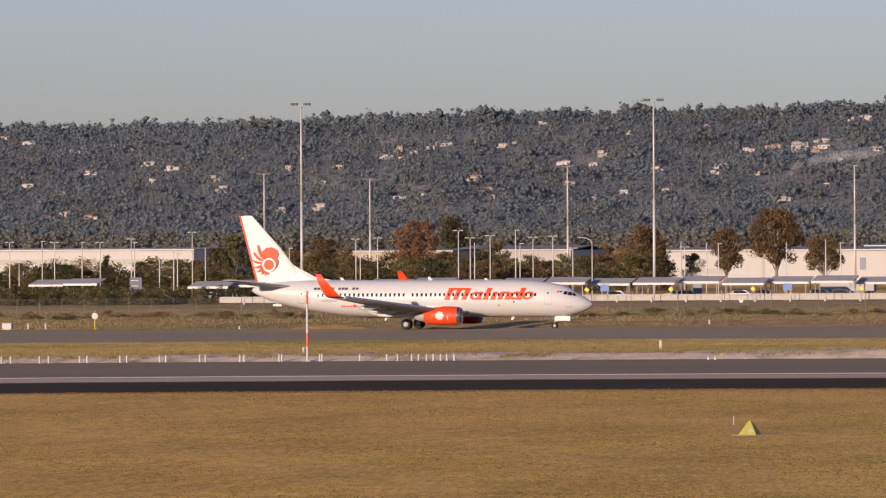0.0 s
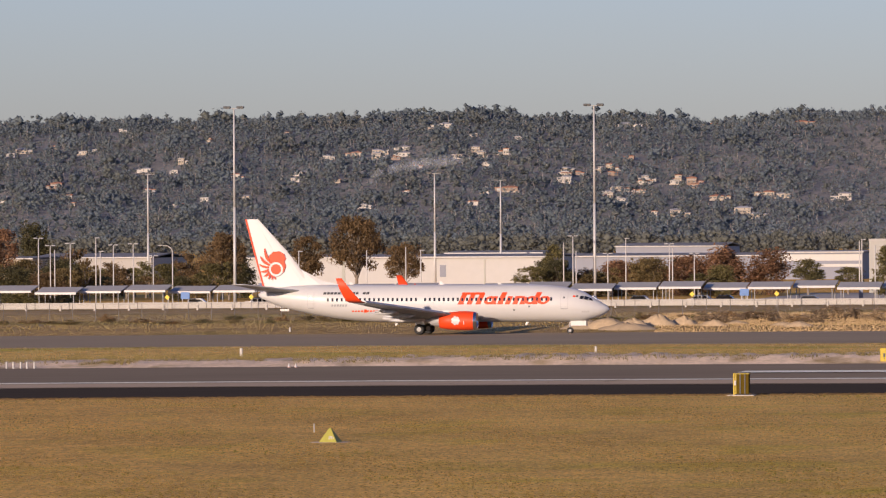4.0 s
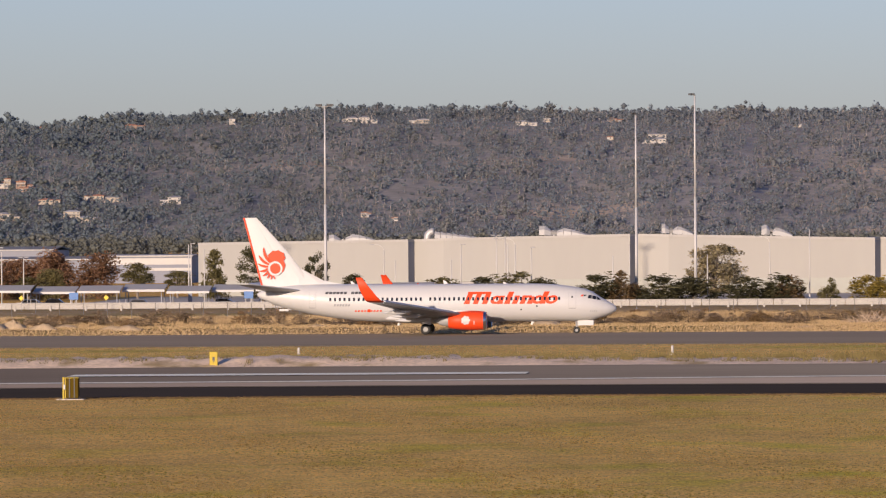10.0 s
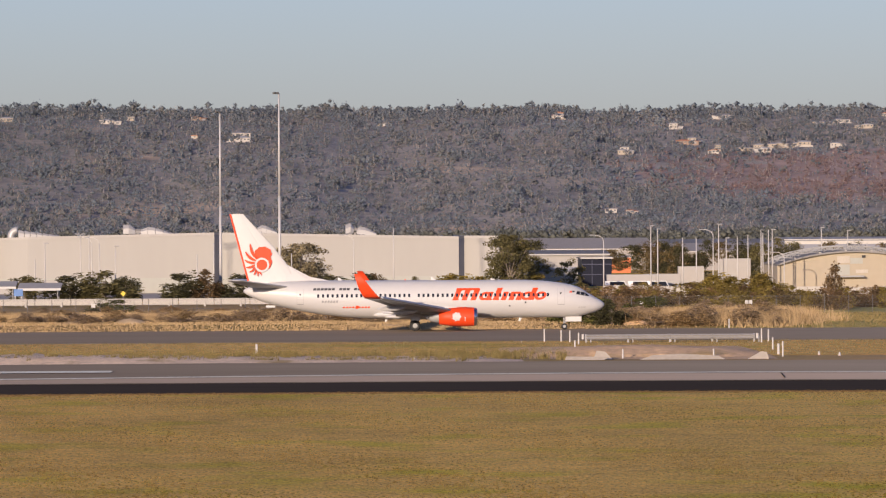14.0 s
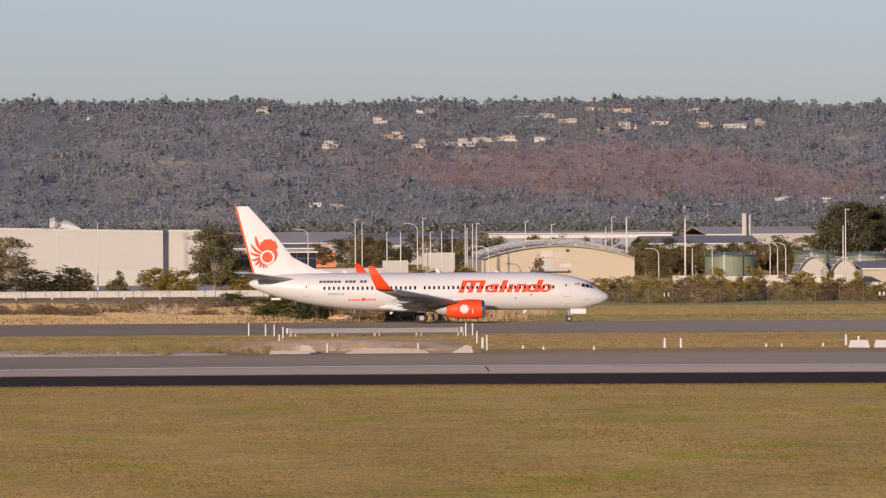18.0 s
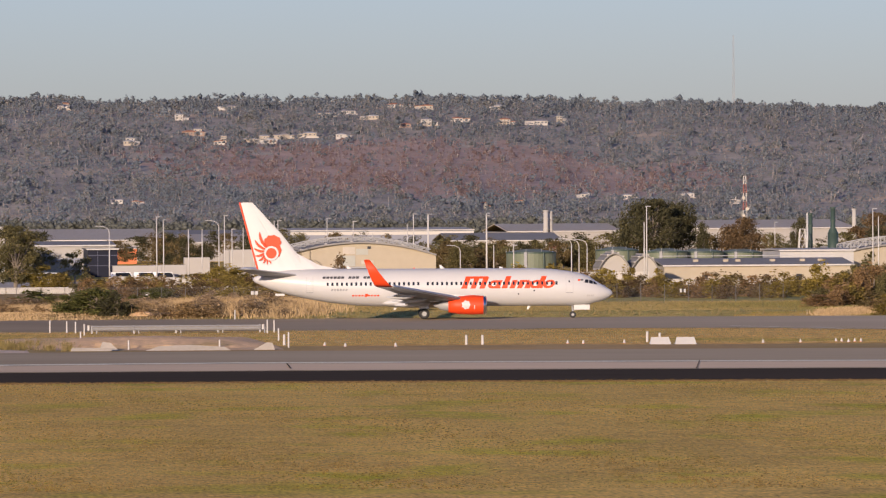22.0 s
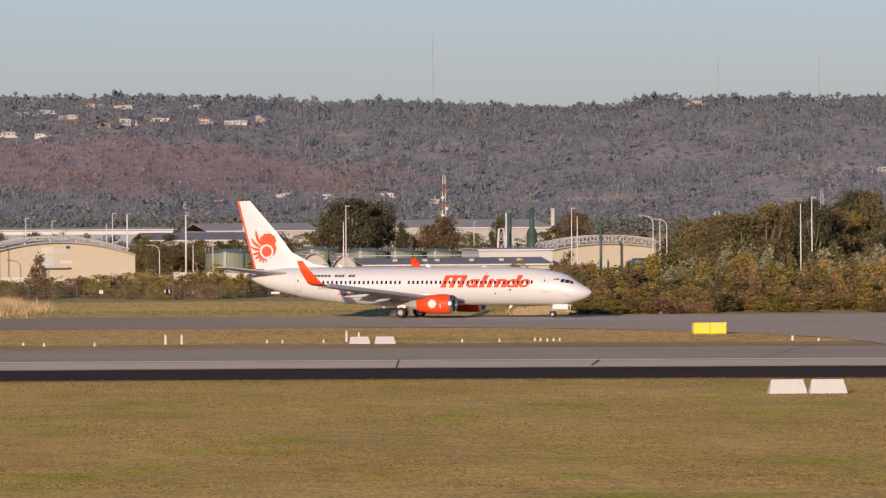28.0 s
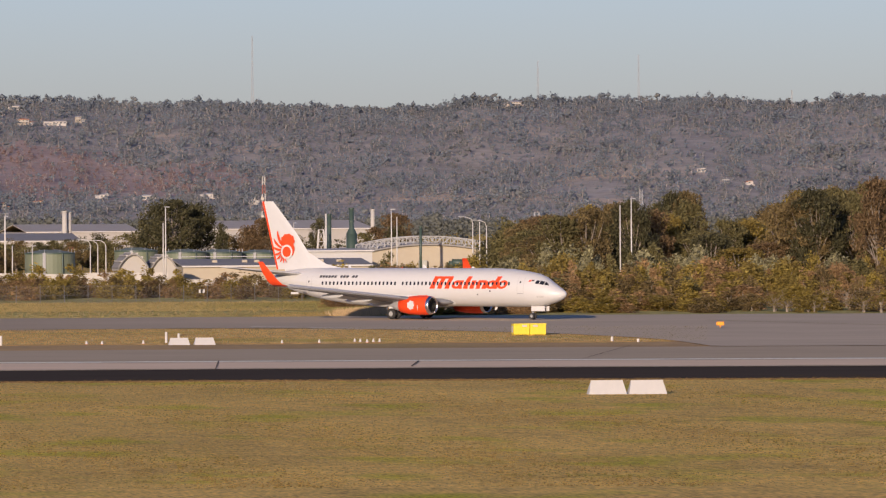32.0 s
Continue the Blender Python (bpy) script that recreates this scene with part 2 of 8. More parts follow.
def painted_run(name, near, far, material, lift, label, category):
    """A long strip between two edges given as functions of x."""
    xs = [-420 + 4 * i for i in range(211)]
    v = [(x, e(x), float(gz(x, e(x))) + lift) for e in (near, far) for x in xs]
    n = len(xs)
    f = [(i, i + 1, n + i + 1, n + i) for i in range(n - 1)]
    tagged(put(name, mesh_np(name, v, f), material), label, category, kind="structure")


ground()
painted_run("runway_shoulder_edge", lambda x: 416 - 0.05 * max(0, min(x, 130)), lambda x: 417.5, "asphalt_black", 0.026, "ragged near edge of the black shoulder", "runway")
strip("runway_shoulder", 416, 442, -420, 420, "asphalt_black", 0.03, "fresh black asphalt shoulder along the runway", "runway", wob0=1.2, step=2.0, wl=14)
strip("runway", 441.5, 506, -420, 420, "asphalt", 0.05, "grey worn asphalt runway", "runway")
painted_run("runway_edge_band", lambda x: 442.5, lambda x: line_y(x) - 1.4, "asphalt_light", 0.07, "paler worn band beside the edge line", "runway")
painted_run("edge_line", lambda x: line_y(x) - 1.3, lambda x: line_y(x) + 1.3, "paint", 0.09, "long white painted runway edge line", "line")
strip("touchdown_bar", 474.5, 480.5, 483 * math.tan(-0.1098), 480 * math.tan(-0.0374), "paint", 0.10, "broad white painted runway bar", "line")
strip("verge", 524, 597, -420, 420, "verge", 0.05, "patchy green and straw grass verge", "grass", wob0=3, step=3)
strip("taxiway_edge_dust", 592.8, 597, -420, 66, "dust", 0.065, "pale dusty strip along the edge of the taxiway", "dust", wob0=1.2, step=1.5, wl=6)
strip("taxiway", 596, 660, -420, 520, "taxi", 0.08, "grey asphalt taxiway", "taxiway", wob0=0.8, wob1=1.2, step=3)
strip("yard_paving", 925, 1044, -105, 58, "paving", 0.05, "pale paved yard before the warehouse", "pavement")
strip("scrubland", 660.5, 905, -420, 420, "scrub_grass", 0.04, "dry straw-coloured grassland behind the taxiway", "grass", rows=(660.5, 662, 667, 677, 687, 691, 695, 700, 704, 750, 800, 850, 905))


# ---- hills ----
SKYLINE = [(-420, 14.5), (-325, 16.1), (-298, 16.4), (-270, 16.9), (-248, 17.2), (-230, 17.9), (-216, 18.0), (-204, 18.2), (-181, 18.2), (-161, 19.1), (-161, 19.4), (-154, 18.9), (-136, 17.7), (-130, 18.2), (-115, 17.4), (-103, 18.1), (-87, 19.1), (-77, 18.9), (-66, 19.8), (-54, 19.4), (-45, 19.5), (-33, 19.0), (-29, 18.8), (-8, 19.1), (-2, 19.1), (1, 18.6), (11, 18.7), (31, 19.2), (33, 19.2), (42, 18.7), (47, 18.5), (72, 18.6), (98, 18.9), (110, 18.4), (118, 17.6), (141, 17.3), (170, 16.6), (170, 16.9), (178, 17.7), (179, 17.9), (187, 17.9), (210, 18.0), (229, 17.6), (244, 18.1), (301, 17.5), (420, 16.0)]


SKY_B, SKY_E = [p[0] for p in SKYLINE], [p[1] for p in SKYLINE]
FOOT_Y, RIDGE_Y = 3300.0, 4650.0


def ridge(b):
    return float(np.interp(b, SKY_B, SKY_E)) + 0.12 * noise.noise((b / 7, 1.5, 0))


def hill_z(b, y):
    """Ground height on the scarp at a bearing: from the plain at its foot to the ridge."""
    t = min(max((y - FOOT_Y) / (RIDGE_Y - FOOT_Y), 0), 1)
    el = -3.45 + (ridge(b) + 0.5 + 0.15 * min(1, max(0, (b + 90) / 40)) + 0.4 * min(1, max(0, (b - 90) / 40))) * (0.12 * t + 0.88 * t * t * (3 - 2 * t)) + 1.9 * t
    s = math.sin(math.pi * t)
    el += s * (1.5 * noise.noise((b / 26, y / 420, 2)) + 0.55 * noise.noise((b / 8, y / 150, 5)))
    return EYE + el / 1000 * y


def hills():
    bs = [-420 + 2 * i for i in range(421)]
    ys = [FOOT_Y + (RIDGE_Y - FOOT_Y) / 80 * i for i in range(81)]
    v = [(y * math.tan(b / 1000), y, hill_z(b, y)) for y in ys for b in bs]
    v += [(4740 * math.tan(b / 1000), 4740, -20) for b in bs]
    n = len(bs)
    f = [(j * n + i, j * n + i + 1, (j + 1) * n + i + 1, (j + 1) * n + i) for j in range(len(ys)) for i in range(n - 1)]
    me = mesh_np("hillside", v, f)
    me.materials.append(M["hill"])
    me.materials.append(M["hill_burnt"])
    rr = random.Random(4)
    me.polygons.foreach_set("material_index", [1 if rr.random() < burnt(bs[i], ys[j]) else 0 for j in range(len(ys)) for i in range(n - 1)])
    tagged(put("hillside", me, None), "long wooded scarp with brown scrub and burnt ground", "hill", kind="structure")


OCT = np.array([(1, 0, 0), (-1, 0, 0), (0, 1, 0), (0, -1, 0), (0, 0, 1), (0, 0, -1)], float)
OCT_F = np.array([(0, 2, 4), (2, 1, 4), (1, 3, 4), (3, 0, 4), (2, 0, 5), (1, 2, 5), (3, 1, 5), (0, 3, 5)])


def lumps(c, r, rng):
    """Ragged little leaf masses: centres (n, 3), radii (n, 3)."""
    n = len(c)
    v = c[:, None, :] + OCT[None] * r[:, None, :] * rng.uniform(0.7, 1.35, (n, 6, 1)) + rng.normal(0, 0.14, (n, 6, 3)) * r[:, None, :]
    return v.reshape(-1, 3), (OCT_F[None] + 6 * np.arange(n)[:, None, None]).reshape(-1, 3)


def sprays(c, r, per, size, rng):
    """Loose three-cornered leaf sprays round centres (n, 3) with radii (n, 3)."""
    n = len(c) * per
    d = rng.normal(size=(n, 3))
    d /= np.linalg.norm(d, axis=1)[:, None]
    p = np.repeat(c, per, 0) + d * np.repeat(r, per, 0) * (0.55 + 0.75 * rng.random((n, 1)))
    v = p[:, None, :] + rng.normal(0, 0.62, (n, 3, 3)) * np.repeat(size, per)[:, None, None]
    return v.reshape(-1, 3), np.arange(n * 3).reshape(-1, 3)


def canopy(P, H, W, low, per, leaves, rng):
    """Crowns of several leaf masses with loose sprays all round: feet (n, 3), heights, widths, and how high each crown begins."""
    n = len(P) * per
    p, h, w, lo = np.repeat(P, per, 0), np.repeat(H, per), np.repeat(W, per), np.repeat(low, per)
    u = rng.random(n)
    a = rng.uniform(0, 2 * math.pi, n)
    q = np.sqrt(rng.random(n)) * w * 0.38 * np.sqrt(np.maximum(0.1, 1 - (1.5 * u - 0.5) ** 2))
    r = w * rng.uniform(0.15, 0.28, n)
    c = p + np.stack([q * np.cos(a), q * np.sin(a), h * (lo + (0.95 - lo) * u) - r * 0.4], 1)
    R = np.stack([r, r, r * rng.uniform(0.7, 1.0, n)], 1)
    v, f = lumps(c, R * 0.8, rng)
    v2, f2 = sprays(c, R * 1.15, leaves, np.maximum(0.30, r * 0.36), rng)
    return np.concatenate([v, v2]), np.concatenate([f, f2 + len(v)])


def trunks(P, H, rng, r=0.16):
    """Thin three-sided stems with a fork."""
    n = len(P)
    a = np.array([0.3, 2.4, 4.5])
    ring = np.stack([np.cos(a), np.sin(a), 0 * a], 1)
    lean = np.concatenate([rng.normal(0, 0.10, (n, 2)) * H[:, None], H[:, None] * 0.8], 1)
    v, f = [], []
    for k, (t0, t1, side) in enumerate(((0, 1, 0.0), (0.35, 0.95, 1.0))):
        off = rng.normal(0, 0.16, (n, 3)) * H[:, None] * side * (1, 1, 0)
        v.append(np.concatenate([(P + lean * t0)[:, None, :] + ring[None] * r, (P + lean * t1 + off)[:, None, :] + ring[None] * r * 0.5], 1).reshape(-1, 3))
        b = 6 * np.arange(n)[:, None, None] + 6 * n * k
        f.append((np.array([(0, 1, 4, 3), (1, 2, 5, 4), (2, 0, 3, 5)])[None] + b).reshape(-1, 4))
    return np.concatenate(v), np.concatenate(f)


def burnt(b, y):
    """How far a place lies inside the burnt, rust-coloured slope: 1 in the middle, 0 outside."""
    t = (y - FOOT_Y) / (RIDGE_Y - FOOT_Y)
    d = ((b - 92) / 50) ** 2 + ((t - 0.50 + 0.0009 * (b - 92)) / 0.17) ** 2 + 0.5 * noise.noise((b / 12, y / 160, 21))
    return max(0.0, min(1.0, 1.6 - 1.4 * d))


SIGHT = {}  # sight of the houses through the woods, by bearing


def open_ground(b, y, t):
    """Positive where the scrub lies open between the woods."""
    k = noise.noise((b / 17, y / 190, 11)) + 0.55 * noise.noise((b / 5, y / 70, 13))
    mid = math.exp(-((t - 0.42) / 0.27) ** 2)
    lean = float(np.interp(b, [-330, -150, -95, -60, 30, 120, 170, 240, 300], [-0.62, -0.55, -0.40, -0.06, 0.06, 0.02, 0.12, 0.20, 0.20]))
    return k + lean * mid - 0.42 * (1 - mid)


def hill_trees():
    rng = np.random.default_rng(5)
    sets = {"hilltree": [], "hilltree_olive": [], "hilltree_rust": []}
    low_growth, pale = [], []
    for k in range(62000):
        b = rng.uniform(-322, 262)
        t = rng.random() ** 0.85
        if rng.random() < 0.12:
            t = rng.uniform(0.9, 1.0)
        y = FOOT_Y + (RIDGE_Y - FOOT_Y) * t
        z = hill_z(b, y)
        op = open_ground(b, y, t)
        x = y * math.tan(b / 1000)
        q = burnt(b, y)
        if op > 0.30 and q < 0.3 and rng.random() < min(0.9, 0.35 + 1.2 * (op - 0.30)):
            continue
        h = rng.uniform(2.7, 6.2) * (1 + 0.55 * noise.noise((b / 6, y / 90, 41))) * (1.3 if b < -100 else 1.0)
        if t > 0.93 and rng.random() < 0.35:
            h *= rng.uniform(1.15, 1.55)
        w = h * rng.uniform(0.8, 1.3)
        key = "hilltree"
        top, low = (z + h - EYE) / y * 1000, (z - EYE) / y * 1000
        if any(y < hy + 2 and abs(b - hb) < hw + 0.55 and top > e0 + 0.7 and low < e1 for hb, hw, hy, e0, e1 in SIGHT.get(int(b // 4), ())) and rng.random() < 0.74:
            continue
        if rng.random() < q * 0.9:
            key, h, w = "hilltree_rust", h * 0.72, w * 0.72
        elif rng.random() < 0.30 + 0.9 * noise.noise((b / 9, y / 120, 31)) - 0.15 * t:
            key = "hilltree_olive"
        sets[key].append((x, y, z, h, w, rng.choice([0.0, 0.1, 0.22])))
        if rng.random() < (0.42 if b > -80 else 0.22):
            pale.append((x, y - 0.42 * w, z, h))
    # Distance haze sits in these leaf colours, not in the air.
    for key, lab in (("hilltree", "gum woodland covering the scarp, leaves blued and paled for haze"), ("hilltree_olive", "olive and brownish woodland on the scarp, paled for haze"), ("hilltree_rust", "rust-brown burnt scrub on the scarp")):
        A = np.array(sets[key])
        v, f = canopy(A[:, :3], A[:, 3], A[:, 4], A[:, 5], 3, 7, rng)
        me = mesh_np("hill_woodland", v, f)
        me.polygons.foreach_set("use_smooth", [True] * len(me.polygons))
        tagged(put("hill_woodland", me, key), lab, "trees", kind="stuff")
    for k in range(56000):
        b = rng.uniform(-322, 262)
        t = rng.random()
        y = FOOT_Y + (RIDGE_Y - FOOT_Y) * t
        if open_ground(b, y, t) > 0.42 and rng.random() < 0.85:
            continue
        low_growth.append((y * math.tan(b / 1000), y, hill_z(b, y), rng.uniform(0.6, 2.4), rng.uniform(2.0, 5.5)))
    A = np.array(low_growth)
    r = A[:, 4:5] * 0.5
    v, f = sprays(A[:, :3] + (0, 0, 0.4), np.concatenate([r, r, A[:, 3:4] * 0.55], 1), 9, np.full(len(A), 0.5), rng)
    tagged(put("hill_undergrowth", mesh_np("hill_undergrowth", v, f), "hillscrub"), "thin scrub between the trees of the scarp, paled for haze", "scrub", kind="stuff")
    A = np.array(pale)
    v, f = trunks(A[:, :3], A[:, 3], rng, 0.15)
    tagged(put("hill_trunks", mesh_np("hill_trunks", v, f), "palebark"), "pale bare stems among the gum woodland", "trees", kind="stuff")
    # larger trees on the plain at the foot of the scarp
    A = []
    for k in range(3600):
        b = rng.uniform(-325, 270)
        y = rng.uniform(2350, 3330)
        x = y * math.tan(b / 1000)
        h = rng.uniform(4.5, 9.5) * (1 + 0.3 * noise.noise((b / 10, y / 200, 3)))
        A.append((x, y, float(gz(x, y)), h, h * rng.uniform(0.7, 1.15), rng.choice([0.05, 0.2])))
    A = np.array(A)
    v, f = canopy(A[:, :3], A[:, 3], A[:, 4], A[:, 5], 7, 14, rng)
    tagged(put("plain_woodland", mesh_np("plain_woodland", v, f), "plaintree"), "belt of dark olive trees at the foot of the scarp", "trees", kind="stuff")


hills()


# ---- airliner ----
M["skin"] = mat("aircraft_white", (0.515, 0.505, 0.488), 0.42, var=0.025, s1=0.35, s2=2.5)
M["wingskin"] = mat("wing_grey", (0.19, 0.195, 0.205), 0.45, var=0.08, s1=0.5, s2=3.0)
M["tailskin"] = mat("tailplane_grey", (0.40, 0.40, 0.40), 0.45, var=0.06, s1=0.5, s2=3.0)
M["wingdark"] = mat("flap_shadow_grey", (0.22, 0.22, 0.23), 0.6, var=0.1, s1=0.6, s2=3.0)
M["jetred"] = mat("aircraft_red", (0.72, 0.062, 0.012), 0.5, spec=0.3, var=0.04, s1=0.5, s2=3.0)
M["slat_metal"] = mat("dull_slat_metal", (0.42, 0.42, 0.43), 0.5, metal=0.3, var=0.06, s1=1.0, s2=6.0)
M["chrome"] = mat("bare_metal", (0.60, 0.58, 0.55), 0.25, metal=1.0, var=0.06, s1=1.0, s2=6.0)
M["glass_dark"] = mat("dark_window", (0.018, 0.020, 0.026), 0.12, var=0.1)
M["ink"] = mat("dark_lettering", (0.05, 0.05, 0.055), 0.5, var=0.08)
M["seam"] = mat("panel_seam", (0.42, 0.41, 0.40), 0.5, var=0.08)
M["gearmetal"] = mat("gear_grey", (0.30, 0.30, 0.30), 0.5, var=0.1, s1=2, s2=8)

FUS = [(19.98, 2.63, 0.05, 0.05), (19.85, 2.62, 0.28, 0.26), (19.5, 2.61, 0.62, 0.52), (18.9, 2.66, 0.95, 0.83), (18.2, 2.76, 1.20, 1.13), (17.4, 2.92, 1.42, 1.52), (16.5, 3.03, 1.62, 1.72),
       (15.2, 3.14, 1.76, 1.85), (13.6, 3.25, 1.85, 1.94), (11.5, 3.30, 1.88, 1.99), (-5.0, 3.32, 1.88, 1.99), (-7.5, 3.40, 1.88, 1.93), (-9.8, 3.54, 1.84, 1.79), (-12.0, 3.72, 1.70, 1.61),
       (-14.2, 3.92, 1.40, 1.32), (-16.2, 4.10, 0.98, 0.92), (-17.1, 4.18, 0.66, 0.60), (-17.75, 4.24, 0.38, 0.34), (-17.95, 4.25, 0.20, 0.20)]


def fus_at(x):
    xs = [-r[0] for r in FUS]
    return [float(np.interp(-x, xs, [r[k] for r in FUS])) for k in (1, 2, 3)]


def hull_y(x, z, out=0.012):
    """The starboard side of the hull."""
    zc, ry, rz = fus_at(x)
    return -ry * math.sqrt(max(0.02, 1 - ((z - zc) / rz) ** 2)) - out


def decal(pts, side, nz_=4, nx_=2):
    """A quad patch laid on a side; pts: bottom left, bottom right, top right, top left as (x, z)."""
    bm = bmesh.new()
    g = []
    for j in range(nz_ + 1):
        row = []
        for i in range(nx_ + 1):
            u, w = i / nx_, j / nz_
            x = (pts[0][0] * (1 - u) + pts[1][0] * u) * (1 - w) + (pts[3][0] * (1 - u) + pts[2][0] * u) * w
            z = (pts[0][1] * (1 - u) + pts[1][1] * u) * (1 - w) + (pts[3][1] * (1 - u) + pts[2][1] * u) * w
            row.append(bm.verts.new((x, side(x, z), z)))
        g.append(row)
    for j in range(nz_):
        for i in range(nx_):
            bm.faces.new((g[j][i], g[j][i + 1], g[j + 1][i + 1], g[j + 1][i]))
    return bm


def blob(cx, cz, rx, rz, side, lobes=0, depth=0.0, turn=0.0, n=28):
    """A rounded flat patch with a lobed edge."""
    bm = bmesh.new()
    c = bm.verts.new((cx, side(cx, cz), cz))
    rings = []
    for k in (0.5, 1.0):
        r = []
        for i in range(n):
            a = 2 * math.pi * i / n
            q = k * (1 + depth * math.cos(lobes * a + turn))
            x, z = cx + q * rx * math.cos(a), cz + q * rz * math.sin(a)
            r.append(bm.verts.new((x, side(x, z), z)))
        rings.append(r)
    for i in range(n):
        bm.faces.new((c, rings[0][i], rings[0][(i + 1) % n]))
        bm.faces.new((rings[0][i], rings[1][i], rings[1][(i + 1) % n], rings[0][(i + 1) % n]))
    return bm


def section(le, chord, t, place, n=9):
    """A wing section: points round the aerofoil, placed by place(x, height)."""
    up_, lo = [], []
    for i in range(n + 1):
        s = (1 - math.cos(math.pi * i / n)) / 2
        h = 5 * t * chord * (0.2969 * math.sqrt(s) - 0.126 * s - 0.3516 * s * s + 0.2843 * s ** 3 - 0.1036 * s ** 4)
        up_.append((le - chord * s, h))
        lo.append((le - chord * s, -h * 0.75))
    return [place(x, h) for x, h in up_ + lo[-2:0:-1]]


def spun(profile, cy, cz, n=24, squash=1.0, bm=None):
    """Rings along x round a line; profile: (x, radius)."""
    return loft([[(x, cy + r * math.cos(2 * math.pi * i / n), cz + r * math.sin(2 * math.pi * i / n) * (squash if math.sin(2 * math.pi * i / n) < 0 else 1)) for i in range(n)] for x, r in profile], bm, caps=False)


SPINS = []


def road_wheel(name, parent, x, y, z, r, w):
    hub = new(name)
    hub.parent = parent
    hub.matrix_basis = pose(x, y, z)
    n = 22
    ring = lambda yy, rr: [(rr * math.cos(2 * math.pi * i / n), yy, rr * math.sin(2 * math.pi * i / n)) for i in range(n)]
    prof = [(-w / 2 + 0.03, r * 0.46), (-w / 2, r * 0.72), (-w * 0.42, r * 0.95), (0, r), (w * 0.42, r * 0.95), (w / 2, r * 0.72), (w / 2 - 0.03, r * 0.46)]
    part("tyre", loft([ring(a, b) for a, b in prof], caps=False), "tyre", hub, "black rubber tyre", smooth=True)
    bm = loft([ring(-w / 2 + 0.05, r * 0.47), ring(-w / 2 + 0.04, r * 0.43), ring(-w / 2 + 0.09, r * 0.40), ring(-w / 2 + 0.07, r * 0.16), ring(w / 2 - 0.07, r * 0.16), ring(w / 2 - 0.09, r * 0.4), ring(w / 2 - 0.05, r * 0.47)])
    for i in range(6):
        a = 2 * math.pi * i / 6
        rod((r * 0.3 * math.cos(a), -w / 2 + 0.04, r * 0.3 * math.sin(a)), (r * 0.3 * math.cos(a), -w / 2 + 0.1, r * 0.3 * math.sin(a)), r * 0.06, n=6, bm=bm)
    part("rim", bm, "gearmetal", hub, "pale grey metal rim")
    SPINS.append((hub, x, y, z, r))


